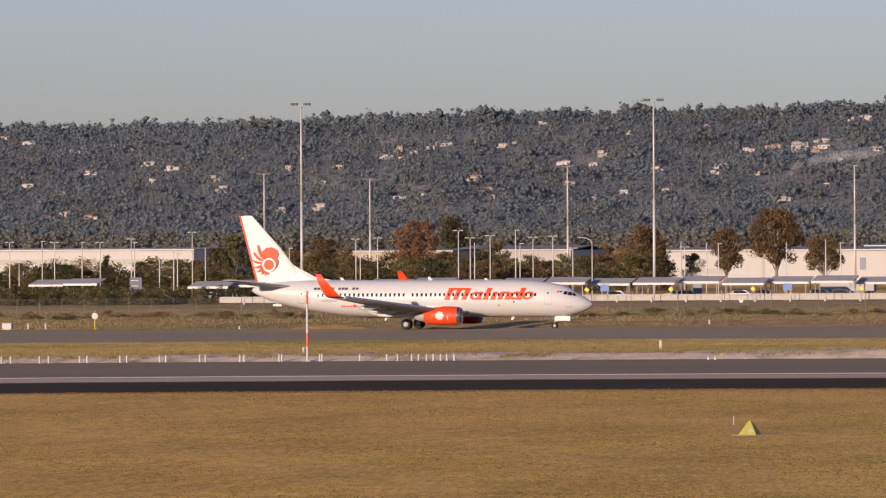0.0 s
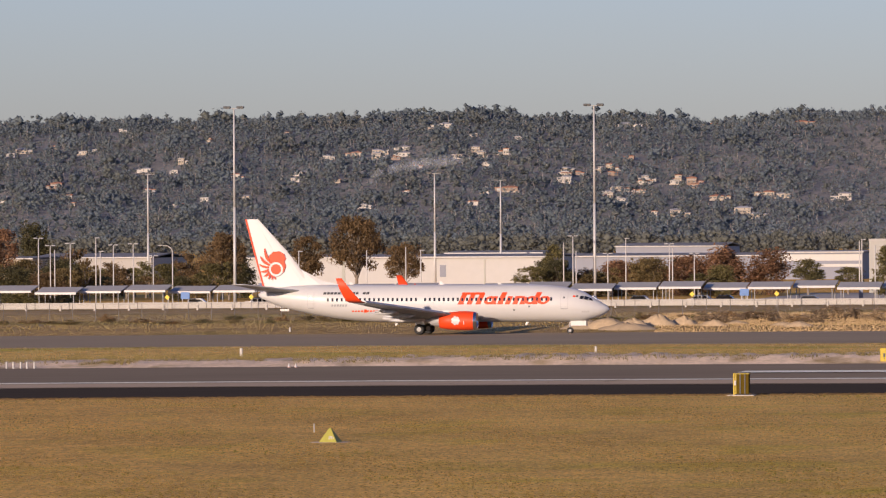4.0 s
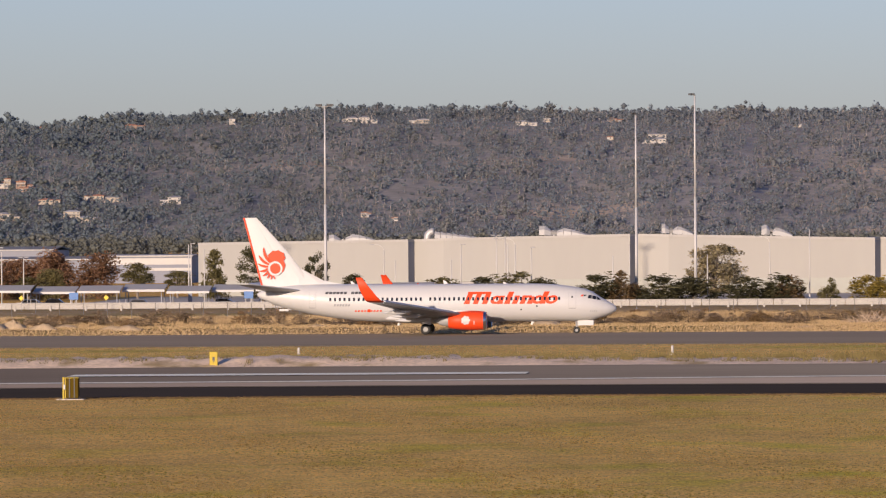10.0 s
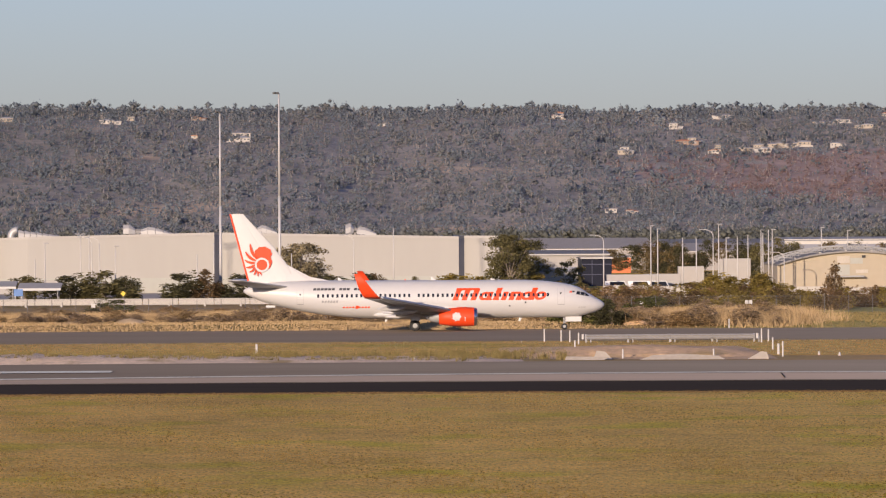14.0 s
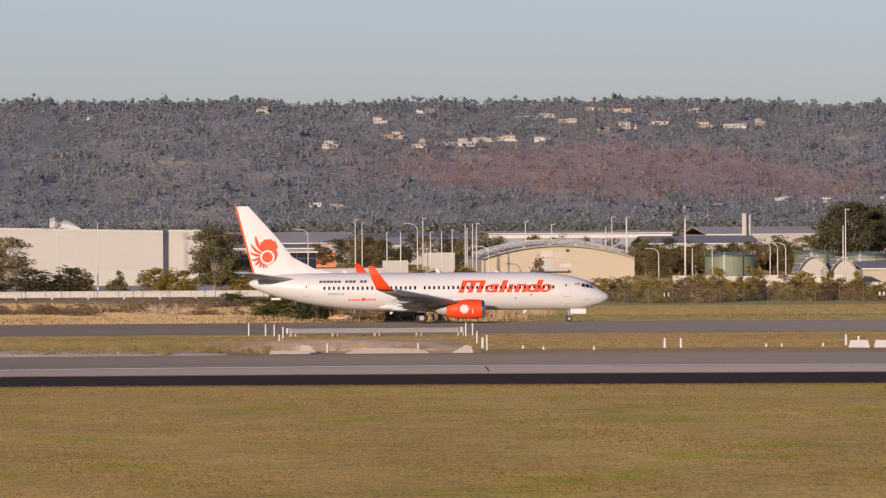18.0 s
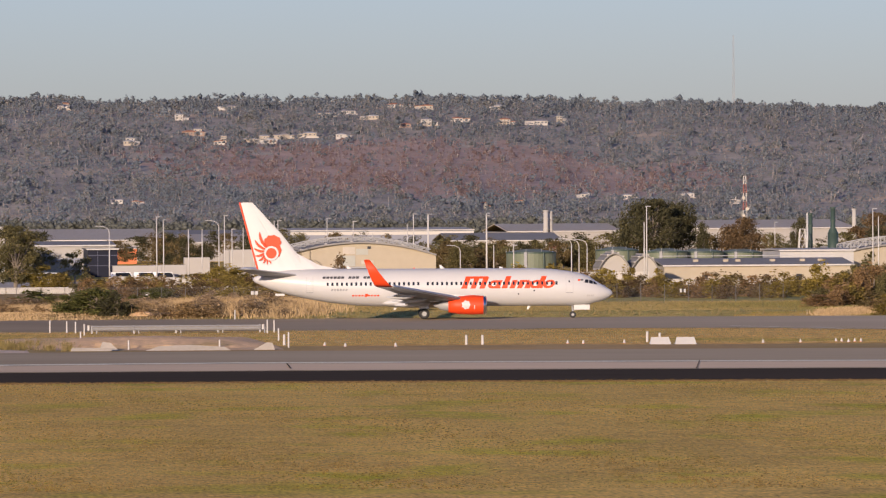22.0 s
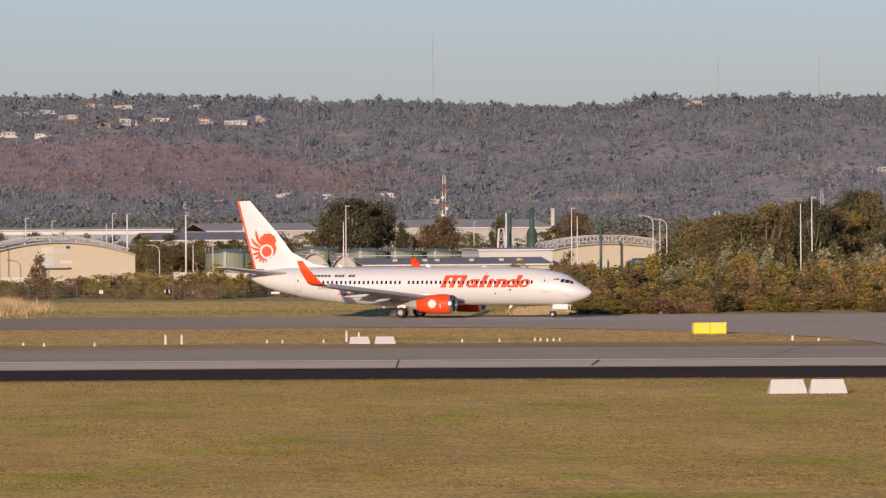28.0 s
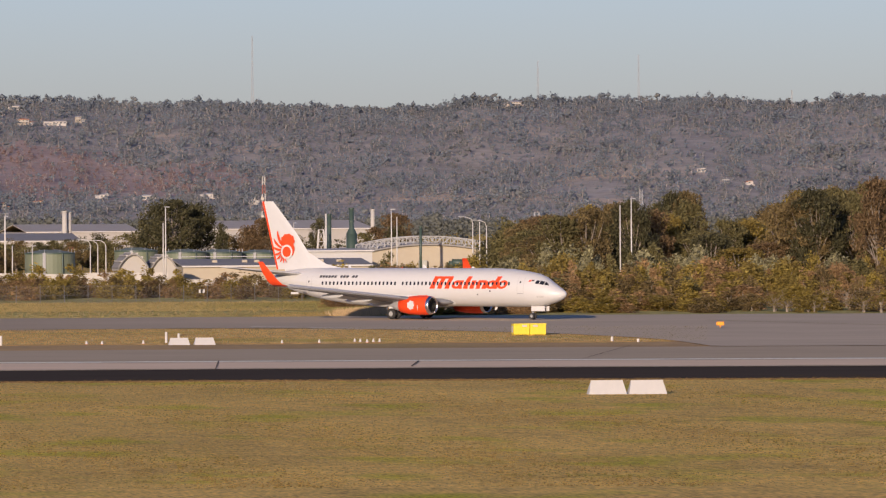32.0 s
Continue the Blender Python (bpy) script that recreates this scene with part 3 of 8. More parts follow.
def airliner():
    A = thing("airliner", pose(0, 656, 0), "white twin-engine airliner with red-orange engines, winglets and name", "airplane")
    n = 36
    ring = lambda x, zc, ry, rz: [(x, ry * math.cos(2 * math.pi * i / n), zc + rz * math.sin(2 * math.pi * i / n)) for i in range(n)]
    part("fuselage", loft([ring(*r) for r in FUS]), "skin", A, "glossy white hull", smooth=True)
    part("belly_fairing", loft([[(x, ry * math.cos(2 * math.pi * i / 20), 1.72 + rz * math.sin(2 * math.pi * i / 20)) for i in range(20)] for x, ry, rz in [(7.4, 0.4, 0.1), (6.0, 1.6, 0.40), (3.0, 2.05, 0.56), (-1.5, 2.05, 0.56), (-3.8, 1.5, 0.42), (-5.2, 0.5, 0.1)]]), "skin", A, smooth=True)
    # fin, dorsal fillet and rudder
    def finrow(z, le, te, t):
        return section(le, le - te, t, lambda x, h: (x, h, z))
    part("fin", loft([finrow(4.9, -11.6, -16.5, 0.09), finrow(6.6, -13.1, -16.95, 0.10), (finrow(9.0, -14.95, -17.6, 0.10)), finrow(12.4, -18.05, -19.05, 0.10)]), "skin", A, "white tail fin")
    part("rudder", loft([finrow(5.15, -13.2, -17.55, 0.085), finrow(12.38, -18.12, -19.42, 0.10)]), "skin", A)
    part("rudder_stripe", loft([[(te + 0.12, y, z) for y in (-0.06, 0.06)] + [(te - 0.07, y, z) for y in (0.06, -0.06)] for z, te in ((5.15, -17.52), (12.4, -19.42))]), "jetred", A, "red stripe on the trailing edge")
    part("dorsal_fillet", loft([[(-8.6, 0, 5.25), (-8.6, 0.01, 5.24), (-8.6, -0.01, 5.24)], [(-11.0, 0, 5.72), (-11.0, 0.16, 5.1), (-11.0, -0.16, 5.1)], [(-13.6, 0, 7.1), (-13.6, 0.26, 5.0), (-13.6, -0.26, 5.0)]]), "skin", A)
    # emblem on the fin: a disc, curved plumes and a lobed patch, plain shapes
    for sgn in (-1, 1):
        side = lambda x, z, s=sgn: s * (0.30 - 0.012 * (z - 5))
        part("emblem_crest", blob(-15.96, 8.20, 0.90, 0.74, side, 9, 0.06, 0.6), "jetred", A, "red lobed patch")
        part("emblem_mane", blob(-15.66, 7.35, 0.60, 0.80, lambda x, z, s=sgn: s * (0.303 - 0.012 * (z - 5)), 7, 0.05), "jetred", A)
        part("emblem_ring", blob(-16.08, 7.02, 0.76, 0.76, lambda x, z, s=sgn: s * (0.306 - 0.012 * (z - 5))), "skin", A, "white ring")
        part("emblem_disc", blob(-16.08, 7.02, 0.56, 0.56, lambda x, z, s=sgn: s * (0.312 - 0.012 * (z - 5))), "jetred", A, "red disc")
        # curved plumes: base angle on the ring, tip, width
        for ang, tx, tz, wd in ((128, -1.24, 2.22, 0.40), (146, -1.74, 1.40, 0.36), (163, -1.84, 0.55, 0.33), (180, -1.70, -0.26, 0.29), (197, -1.36, -0.76, 0.25), (213, -0.90, -1.06, 0.21), (230, -0.48, -1.18, 0.18), (248, -0.08, -1.14, 0.16)):
            p0 = Vector((0.80 * math.cos(radians(ang)), 0.80 * math.sin(radians(ang))))
            p2 = Vector((tx, tz))
            d = p2 - p0
            p1 = (p0 + p2) / 2 - Vector((d.y, -d.x)) * 0.22
            bm = bmesh.new()
            prev = None
            for k in range(9):
                u = k / 8
                c = p0 * (1 - u) ** 2 + p1 * 2 * u * (1 - u) + p2 * u * u
                g = ((p1 - p0) * (1 - u) + (p2 - p1) * u).normalized()
                w = wd * (0.35 + 1.15 * math.sin(math.pi * min(1, 0.15 + 0.85 * u)) ** 0.8) * 0.5 + 0.01
                cur = []
                for e in (-0.5, 0.5):
                    x, z = -16.08 + c.x - e * w * g.y, 7.02 + c.y + e * w * g.x
                    cur.append(bm.verts.new((x, side(x, z), z)))
                if prev:
                    bm.faces.new((prev[0], prev[1], cur[1], cur[0]))
                prev = cur
            part("emblem_plume", bm, "jetred", A)
    # tailplane
    for s in (-1, 1):
        part("tailplane", loft([section(le, ch, 0.09, lambda x, h, y=y, z=z: (x, s * y, z + h)) for y, le, ch, z in ((0.5, -12.9, 4.4, 4.62), (1.2, -13.4, 4.0, 4.70), (7.15, -17.9, 1.7, 5.42), (7.3, -18.3, 1.2, 5.44))]), "tailskin", A, "grey horizontal stabiliser", smooth=True)
    # wings
    W = ((1.0, 6.6, 8.4, 1.70, 0.12), (1.9, 6.2, 7.9, 1.76, 0.12), (5.8, 3.6, 5.1, 2.22, 0.11), (11.0, 0.23, 3.4, 2.90, 0.10), (16.6, -3.4, 1.75, 3.62, 0.10))
    T = ((16.6, -3.4, 1.75, 3.62, 0.10), (17.05, -3.75, 1.58, 3.80, 0.09), (17.35, -4.15, 1.42, 4.25, 0.09), (17.62, -4.75, 1.15, 5.0, 0.08), (17.95, -5.62, 0.62, 6.15, 0.08))
    for s in (-1, 1):
        wing = part("wing", loft([section(le, ch, t, lambda x, h, y=y, z=z: (x, s * y, z + h)) for y, le, ch, z, t in W]), "wingskin", A, "grey swept wing", smooth=True)
        part("winglet", loft([section(le, ch, t, (lambda x, h, y=y, z=z: (x, s * y, z + h)) if k == 0 else (lambda x, h, y=y, z=z: (x, s * (y - h * 0.9), z + h * 0.35))) for k, (y, le, ch, z, t) in enumerate(T)]), "jetred", A, "red-orange upswept winglet", smooth=True)
        part("slat", loft([[(le + 0.03 + a, s * y, z + b) for a, b in ((-0.30, 0.24), (0.02, 0.03), (-0.26, -0.12))] for y, le, ch, z, t in ((6.2, 3.34, 5, 2.27, 0), (11.0, 0.23, 3.4, 2.90, 0), (16.4, -3.27, 1.8, 3.60, 0))], caps=True), "slat_metal", wing, "bright metal leading edge")
        for y, x, z, ln in ((3.3, -1.0, 1.66, 3.4), (6.9, -1.3, 2.12, 3.2), (10.4, -2.3, 2.58, 2.7)):
            part("flap_fairing", loft([[(x + q * ln, s * y + r * math.cos(2 * math.pi * i / 10), z + 0.16 * q - 0.06 + r * 1.5 * math.sin(2 * math.pi * i / 10)) for i in range(10)] for q, r in ((-0.66, 0.015), (-0.45, 0.11), (-0.15, 0.20), (0.1, 0.22), (0.35, 0.14), (0.5, 0.02))]), "tailskin", wing, "grey pointed fairing", smooth=True)
        # flaps set a little down behind the trailing edge
        for (ya, ta, za), (yb, tb, zb) in (((2.2, -1.7, 1.72), (5.6, -1.45, 2.14)), ((6.0, -1.42, 2.18), (10.8, -3.05, 2.80))):
            part("flap", loft([[(t + 0.75, s * y, z + 0.05), (t - 0.42, s * y, z - 0.26), (t - 0.45, s * y, z - 0.30), (t + 0.72, s * y, z - 0.10)] for y, t, z in ((ya, ta, za), (yb, tb, zb))]), "tailskin", wing, "pale grey lowered flap")
        part("aileron_line", loft([[(te + 0.9, s * y, z + 0.10), (te + 0.82, s * y, z + 0.10), (te + 0.82, s * y, z - 0.10), (te + 0.9, s * y, z - 0.10)] for y, te, z in ((6.0, -1.4, 2.24), (15.5, -4.5, 3.45))]), "wingdark", wing)
        # engine
        cy, cz = s * 4.83, 1.47
        eng = part("engine_nacelle", spun([(6.18, 0.985), (5.6, 1.03), (4.6, 1.03), (3.6, 0.97), (2.55, 0.80), (2.5, 0.72)], cy, cz, squash=0.95), "jetred", A, "red-orange engine cowling", smooth=True)
        part("inlet_lip", spun([(6.17, 0.985), (6.42, 0.945), (6.53, 0.88), (6.50, 0.82), (6.3, 0.77), (5.5, 0.76)], cy, cz, squash=0.95), "chrome", eng, "polished metal inlet lip", smooth=True)
        part("fan", spun([(5.55, 0.77), (5.6, 0.25), (6.0, 0.05), (6.02, 0.0)], cy, cz), "tyre", eng, "dark fan")
        part("core_nozzle", spun([(2.9, 0.66), (2.2, 0.58), (1.55, 0.42), (1.5, 0.36)], cy, cz), "gearmetal", eng, smooth=True)
        part("exhaust_cone", spun([(1.7, 0.33), (1.2, 0.2), (0.85, 0.02)], cy, cz), "gearmetal", eng, smooth=True)
        part("pylon", loft([[(5.2, cy - 0.08, 2.42), (5.2, cy + 0.08, 2.42), (5.2, cy + 0.08, 2.2), (5.2, cy - 0.08, 2.2)], [(3.4, cy - 0.2, 2.62), (3.4, cy + 0.2, 2.62), (3.4, cy + 0.2, 1.9), (3.4, cy - 0.2, 1.9)], [(0.6, cy - 0.16, 2.15), (0.6, cy + 0.16, 2.15), (0.6, cy + 0.16, 1.85), (0.6, cy - 0.16, 1.85)]]), "skin", eng)
        sd = lambda x, z, s=s: s * (4.83 + math.sqrt(max(0.05, 1.045 ** 2 - (z - 1.47) ** 2)))
        part("cowling_emblem", blob(4.35, 1.52, 0.44, 0.46, sd, 7, 0.10), "skin", eng, "white lobed patch")
        part("cowling_mark", decal([(5.2, 1.05), (5.28, 1.05), (5.28, 1.5), (5.2, 1.5)], sd), "skin", eng)
        part("strake", box(4.2, 5.4, cy - s * 0.55 - 0.02, cy - s * 0.55 + 0.02, 2.3, 2.52), "jetred", eng)
        # main gear
        gear = part("main_gear", rod((0.1, s * 2.86, 0.5), (0.15, s * 2.7, 2.0), 0.13, 0.16), "gearmetal", A, "grey main landing gear leg")
        part("brace", rod((0.05, s * 2.7, 0.9), (0.1, s * 1.5, 1.7), 0.07), "gearmetal", gear)
        part("gear_door", box(-0.45, 0.55, s * 3.1 - 0.03, s * 3.1 + 0.03, 1.05, 2.0, 0.01), "skin", gear, "white gear door")
        part("axle", rod((0, s * 2.4, 0.56), (0, s * 3.3, 0.56), 0.08), "gearmetal", gear)
        for dy in (-0.43, 0.43):
            road_wheel("main_wheel", A, 0, s * 2.86 + dy, 0.565, 0.565, 0.36)
        # sides
        def sid(x, z, s=s):
            return -s * hull_y(x, z)
        win = None
        for i in range(49):
            x = -10.15 + 0.503 * i
            if i == 20:
                continue
            w = part("cabin_window", decal([(x - 0.11, 3.55), (x + 0.11, 3.55), (x + 0.11, 3.90), (x - 0.11, 3.90)], lambda a, b: s * abs(hull_y(a, b, 0.022)), 2, 1), "glass_dark", A)
        for x0, x1, z0, z1 in ((15.0, 15.75, 2.70, 4.45), (-12.4, -11.7, 2.85, 4.5)):
            dr = part("door", decal([(x0, z0), (x1, z0), (x1, z1), (x0, z1)], lambda a, b: s * abs(hull_y(a, b, 0.010)), 6, 2), "skin", A, "white cabin door")
            for q in (x0, x1):
                part("door_seam", decal([(q - 0.02, z0), (q + 0.02, z0), (q + 0.02, z1), (q - 0.02, z1)], lambda a, b: s * abs(hull_y(a, b, 0.016)), 6, 1), "seam", dr)
            part("sill", decal([(x0, z0 - 0.05), (x1, z0 - 0.05), (x1, z0 + 0.03), (x0, z0 + 0.03)], lambda a, b: s * abs(hull_y(a, b, 0.016)), 1, 2), "gearmetal", dr)
            part("porthole", decal([(x0 + 0.27, 3.78), (x0 + 0.42, 3.78), (x0 + 0.42, 3.98), (x0 + 0.27, 3.98)], lambda a, b: s * abs(hull_y(a, b, 0.02)), 1, 1), "glass_dark", dr)
        for q in (1.0, 2.1):
            for e in (-0.28, 0.28):
                part("exit_seam", decal([(q + e - 0.015, 3.15), (q + e + 0.015, 3.15), (q + e + 0.015, 4.15), (q + e - 0.015, 4.15)], lambda a, b: s * abs(hull_y(a, b, 0.012)), 4, 1), "seam", A)
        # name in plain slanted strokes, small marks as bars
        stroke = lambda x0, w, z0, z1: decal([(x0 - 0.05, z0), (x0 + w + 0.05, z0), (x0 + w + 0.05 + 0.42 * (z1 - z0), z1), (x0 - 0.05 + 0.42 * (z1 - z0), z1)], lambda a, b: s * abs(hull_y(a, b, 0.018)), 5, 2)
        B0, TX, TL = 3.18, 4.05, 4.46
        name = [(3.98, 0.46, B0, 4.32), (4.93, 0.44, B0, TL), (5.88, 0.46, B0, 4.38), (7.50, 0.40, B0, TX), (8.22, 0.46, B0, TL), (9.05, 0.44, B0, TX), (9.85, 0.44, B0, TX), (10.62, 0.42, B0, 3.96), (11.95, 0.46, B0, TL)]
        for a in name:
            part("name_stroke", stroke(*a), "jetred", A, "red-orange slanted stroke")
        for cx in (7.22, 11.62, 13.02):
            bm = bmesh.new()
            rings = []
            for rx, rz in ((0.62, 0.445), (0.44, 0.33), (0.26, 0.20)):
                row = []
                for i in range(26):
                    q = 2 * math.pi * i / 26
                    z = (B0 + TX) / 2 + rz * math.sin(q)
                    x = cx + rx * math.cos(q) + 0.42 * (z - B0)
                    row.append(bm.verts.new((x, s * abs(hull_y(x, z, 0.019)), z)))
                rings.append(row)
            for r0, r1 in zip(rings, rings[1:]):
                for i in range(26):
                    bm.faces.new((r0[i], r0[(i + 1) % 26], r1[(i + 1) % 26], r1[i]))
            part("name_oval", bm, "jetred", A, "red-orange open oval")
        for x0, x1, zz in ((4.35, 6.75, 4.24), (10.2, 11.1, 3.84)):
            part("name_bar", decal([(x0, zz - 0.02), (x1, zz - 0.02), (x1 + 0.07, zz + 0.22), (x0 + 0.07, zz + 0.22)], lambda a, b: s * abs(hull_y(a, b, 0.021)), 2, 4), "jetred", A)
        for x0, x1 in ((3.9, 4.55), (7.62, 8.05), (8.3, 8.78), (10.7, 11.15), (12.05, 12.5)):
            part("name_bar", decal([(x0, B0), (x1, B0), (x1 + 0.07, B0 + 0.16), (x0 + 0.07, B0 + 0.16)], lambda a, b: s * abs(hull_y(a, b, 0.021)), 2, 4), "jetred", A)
        small = lambda nm, x0, x1, z0, z1, mt: part(nm, decal([(x0, z0), (x1, z0), (x1 + 0.25 * (z1 - z0), z1), (x0 + 0.25 * (z1 - z0), z1)], lambda a, b: s * abs(hull_y(a, b, 0.018)), 2, 1), mt, A)
        for i in range(13):
            if i not in (6, 10):
                small("title_mark", -10.7 + i * 0.39, -10.7 + i * 0.39 + 0.31, 4.30, 4.54, "ink")
        for i in range(6):
            small("registration_bar", -9.8 + i * 0.30, -9.8 + i * 0.30 + 0.2, 3.00, 3.24, "gearmetal")
        for i in range(9):
            small("group_bar", -7.6 + i * 0.33, -7.6 + i * 0.33 + (0.3 if i == 4 else 0.22), 2.42 - (0.06 if i == 4 else 0), 2.58 + (0.1 if i == 4 else 0), "jetred")
        for i in range(4):
            small("nose_bar", 17.2 + i * 0.2, 17.2 + i * 0.2 + 0.13, 2.28, 2.46, "seam")
        small("flag", 16.25, 16.5, 3.92, 4.1, "jetred")
        small("flag_blue", 16.55, 16.8, 3.95, 4.1, "ink")
        # flight deck windows
        for q in ([(16.96, 3.74), (17.36, 3.68), (17.42, 4.03), (17.08, 4.07)], [(17.42, 3.67), (17.86, 3.59), (17.88, 3.91), (17.48, 4.02)], [(17.92, 3.58), (18.36, 3.53), (18.15, 3.77), (17.94, 3.89)]):
            part("cockpit_window", decal(q, lambda a, b: s * abs(hull_y(a, b, 0.025)), 3, 3), "glass_dark", A, "dark flight deck window")
        part("sensor", decal([(9.9, 2.5), (10.05, 2.5), (10.05, 2.65), (9.9, 2.65)], lambda a, b: s * abs(hull_y(a, b, 0.02)), 1, 1), "ink", A)
        part("outflow_valve", decal([(11.55, 2.85), (11.72, 2.85), (11.72, 3.02), (11.55, 3.02)], lambda a, b: s * abs(hull_y(a, b, 0.02)), 1, 1), "ink", A)
    # nose gear
    ng = part("nose_gear", rod((15.75, 0, 0.35), (15.7, 0, 1.5), 0.08, 0.1), "gearmetal", A, "grey nose landing gear leg")
    for s in (-1, 1):
        part("gear_door", box(15.85, 17.55, s * 0.42 - 0.02, s * 0.42 + 0.02, 0.86, 1.40, 0.02), "skin", ng, "white nose gear door")
        road_wheel("nose_wheel", A, 15.75, s * 0.2, 0.345, 0.345, 0.2)
    part("drag_brace", rod((15.8, 0, 0.75), (16.9, 0, 1.3), 0.05), "gearmetal", ng)
    # aerials, tail skid, beacon, drain masts
    for x, z, h, d in ((-7.8, 5.28, 0.34, 0.28), (2.0, 5.3, 0.36, 0.3), (8.3, 5.3, 0.16, 0.3)):
        part("aerial", loft([[(x + a, y, z - 0.05) for a, y in ((0.25, 0), (0, 0.03), (-0.25, 0), (0, -0.03))], [(x + a - 0.22, y, z + h) for a, y in ((0.12, 0), (0, 0.012), (-0.12, 0), (0, -0.012))]]), "skin", A, "white blade aerial")
    for x, z, h in ((-2.9, 1.35, 0.42), (11.2, 1.32, 0.38), (4.7, 1.2, 0.3)):
        part("belly_aerial", loft([[(x + a, y, z + 0.06) for a, y in ((0.2, 0), (0, 0.03), (-0.2, 0), (0, -0.03))], [(x + a - 0.2, y, z - h) for a, y in ((0.1, 0), (0, 0.012), (-0.1, 0), (0, -0.012))]]), "skin", A, "white blade aerial")
    part("tail_skid", box(-15.7, -14.7, -0.12, 0.12, 2.5, 2.75, 0.03), "skin", A)
    part("apu_outlet", rod((-17.88, 0, 4.25), (-18.06, 0, 4.25), 0.17, 0.15), "gearmetal", A)
    part("beacon", rod((-1.0, 0, 5.28), (-1.0, 0, 5.42), 0.09, 0.05), "jetred", A, "red beacon")
    return A


aircraft = airliner()


# ---- trees and shrubs ----
def leafmat(name, col, isl=0.4, col2=None):
    return mat(name, col, 0.85, var=0.16, s1=0.35, s2=2.2, island=isl, objvar=0.14, spec=0.15, col2=col2, patch=0.35, cover=0.42, trans=0.3)


M["leaf_gum"] = leafmat("gum_leaves", (0.149, 0.128, 0.054), 0.4, (0.104, 0.097, 0.045))
M["leaf_brown"] = leafmat("brownish_leaves", (0.167, 0.110, 0.056), 0.4, (0.117, 0.086, 0.047))
M["leaf_red"] = leafmat("rusty_leaves", (0.216, 0.119, 0.067), 0.4, (0.153, 0.095, 0.056))
M["leaf_dark"] = leafmat("dark_conifer", (0.086, 0.080, 0.040), 0.5, (0.118, 0.100, 0.046))
M["leaf_olive"] = leafmat("olive_shrub", (0.232, 0.172, 0.046), 0.4, (0.185, 0.128, 0.046))
M["leaf_yellow"] = leafmat("yellow_green_shrub", (0.275, 0.205, 0.048), 0.4, (0.215, 0.152, 0.046))
M["leaf_grey"] = leafmat("silver_green_shrub", (0.275, 0.25, 0.135), 0.4, (0.21, 0.185, 0.095))
M["leaf_scrub"] = leafmat("brown_scrub", (0.28, 0.175, 0.082), 0.4, (0.20, 0.14, 0.067))
M["leaf_dry"] = leafmat("dry_brush", (0.345, 0.249, 0.151), 0.4, (0.256, 0.179, 0.103))
M["leaf_green"] = leafmat("deep_green_shrub", (0.115, 0.118, 0.036), 0.4, (0.150, 0.128, 0.036))
M["leaf_straw"] = leafmat("straw_tussock", (0.38, 0.26, 0.125), 0.4, (0.30, 0.20, 0.10))
M["leaf_tan"] = leafmat("olive_brown_leaves", (0.167, 0.122, 0.054), 0.4, (0.122, 0.099, 0.045))
M["leaf_pale"] = leafmat("pale_gum_leaves", (0.320, 0.262, 0.147), 0.45, (0.153, 0.138, 0.074))
M["bark"] = mat("grey_bark", (0.22, 0.18, 0.14), 0.9, var=0.25, s1=1.5, s2=7.0, bump=0.5, bs=8)
TREE_MESH = {}


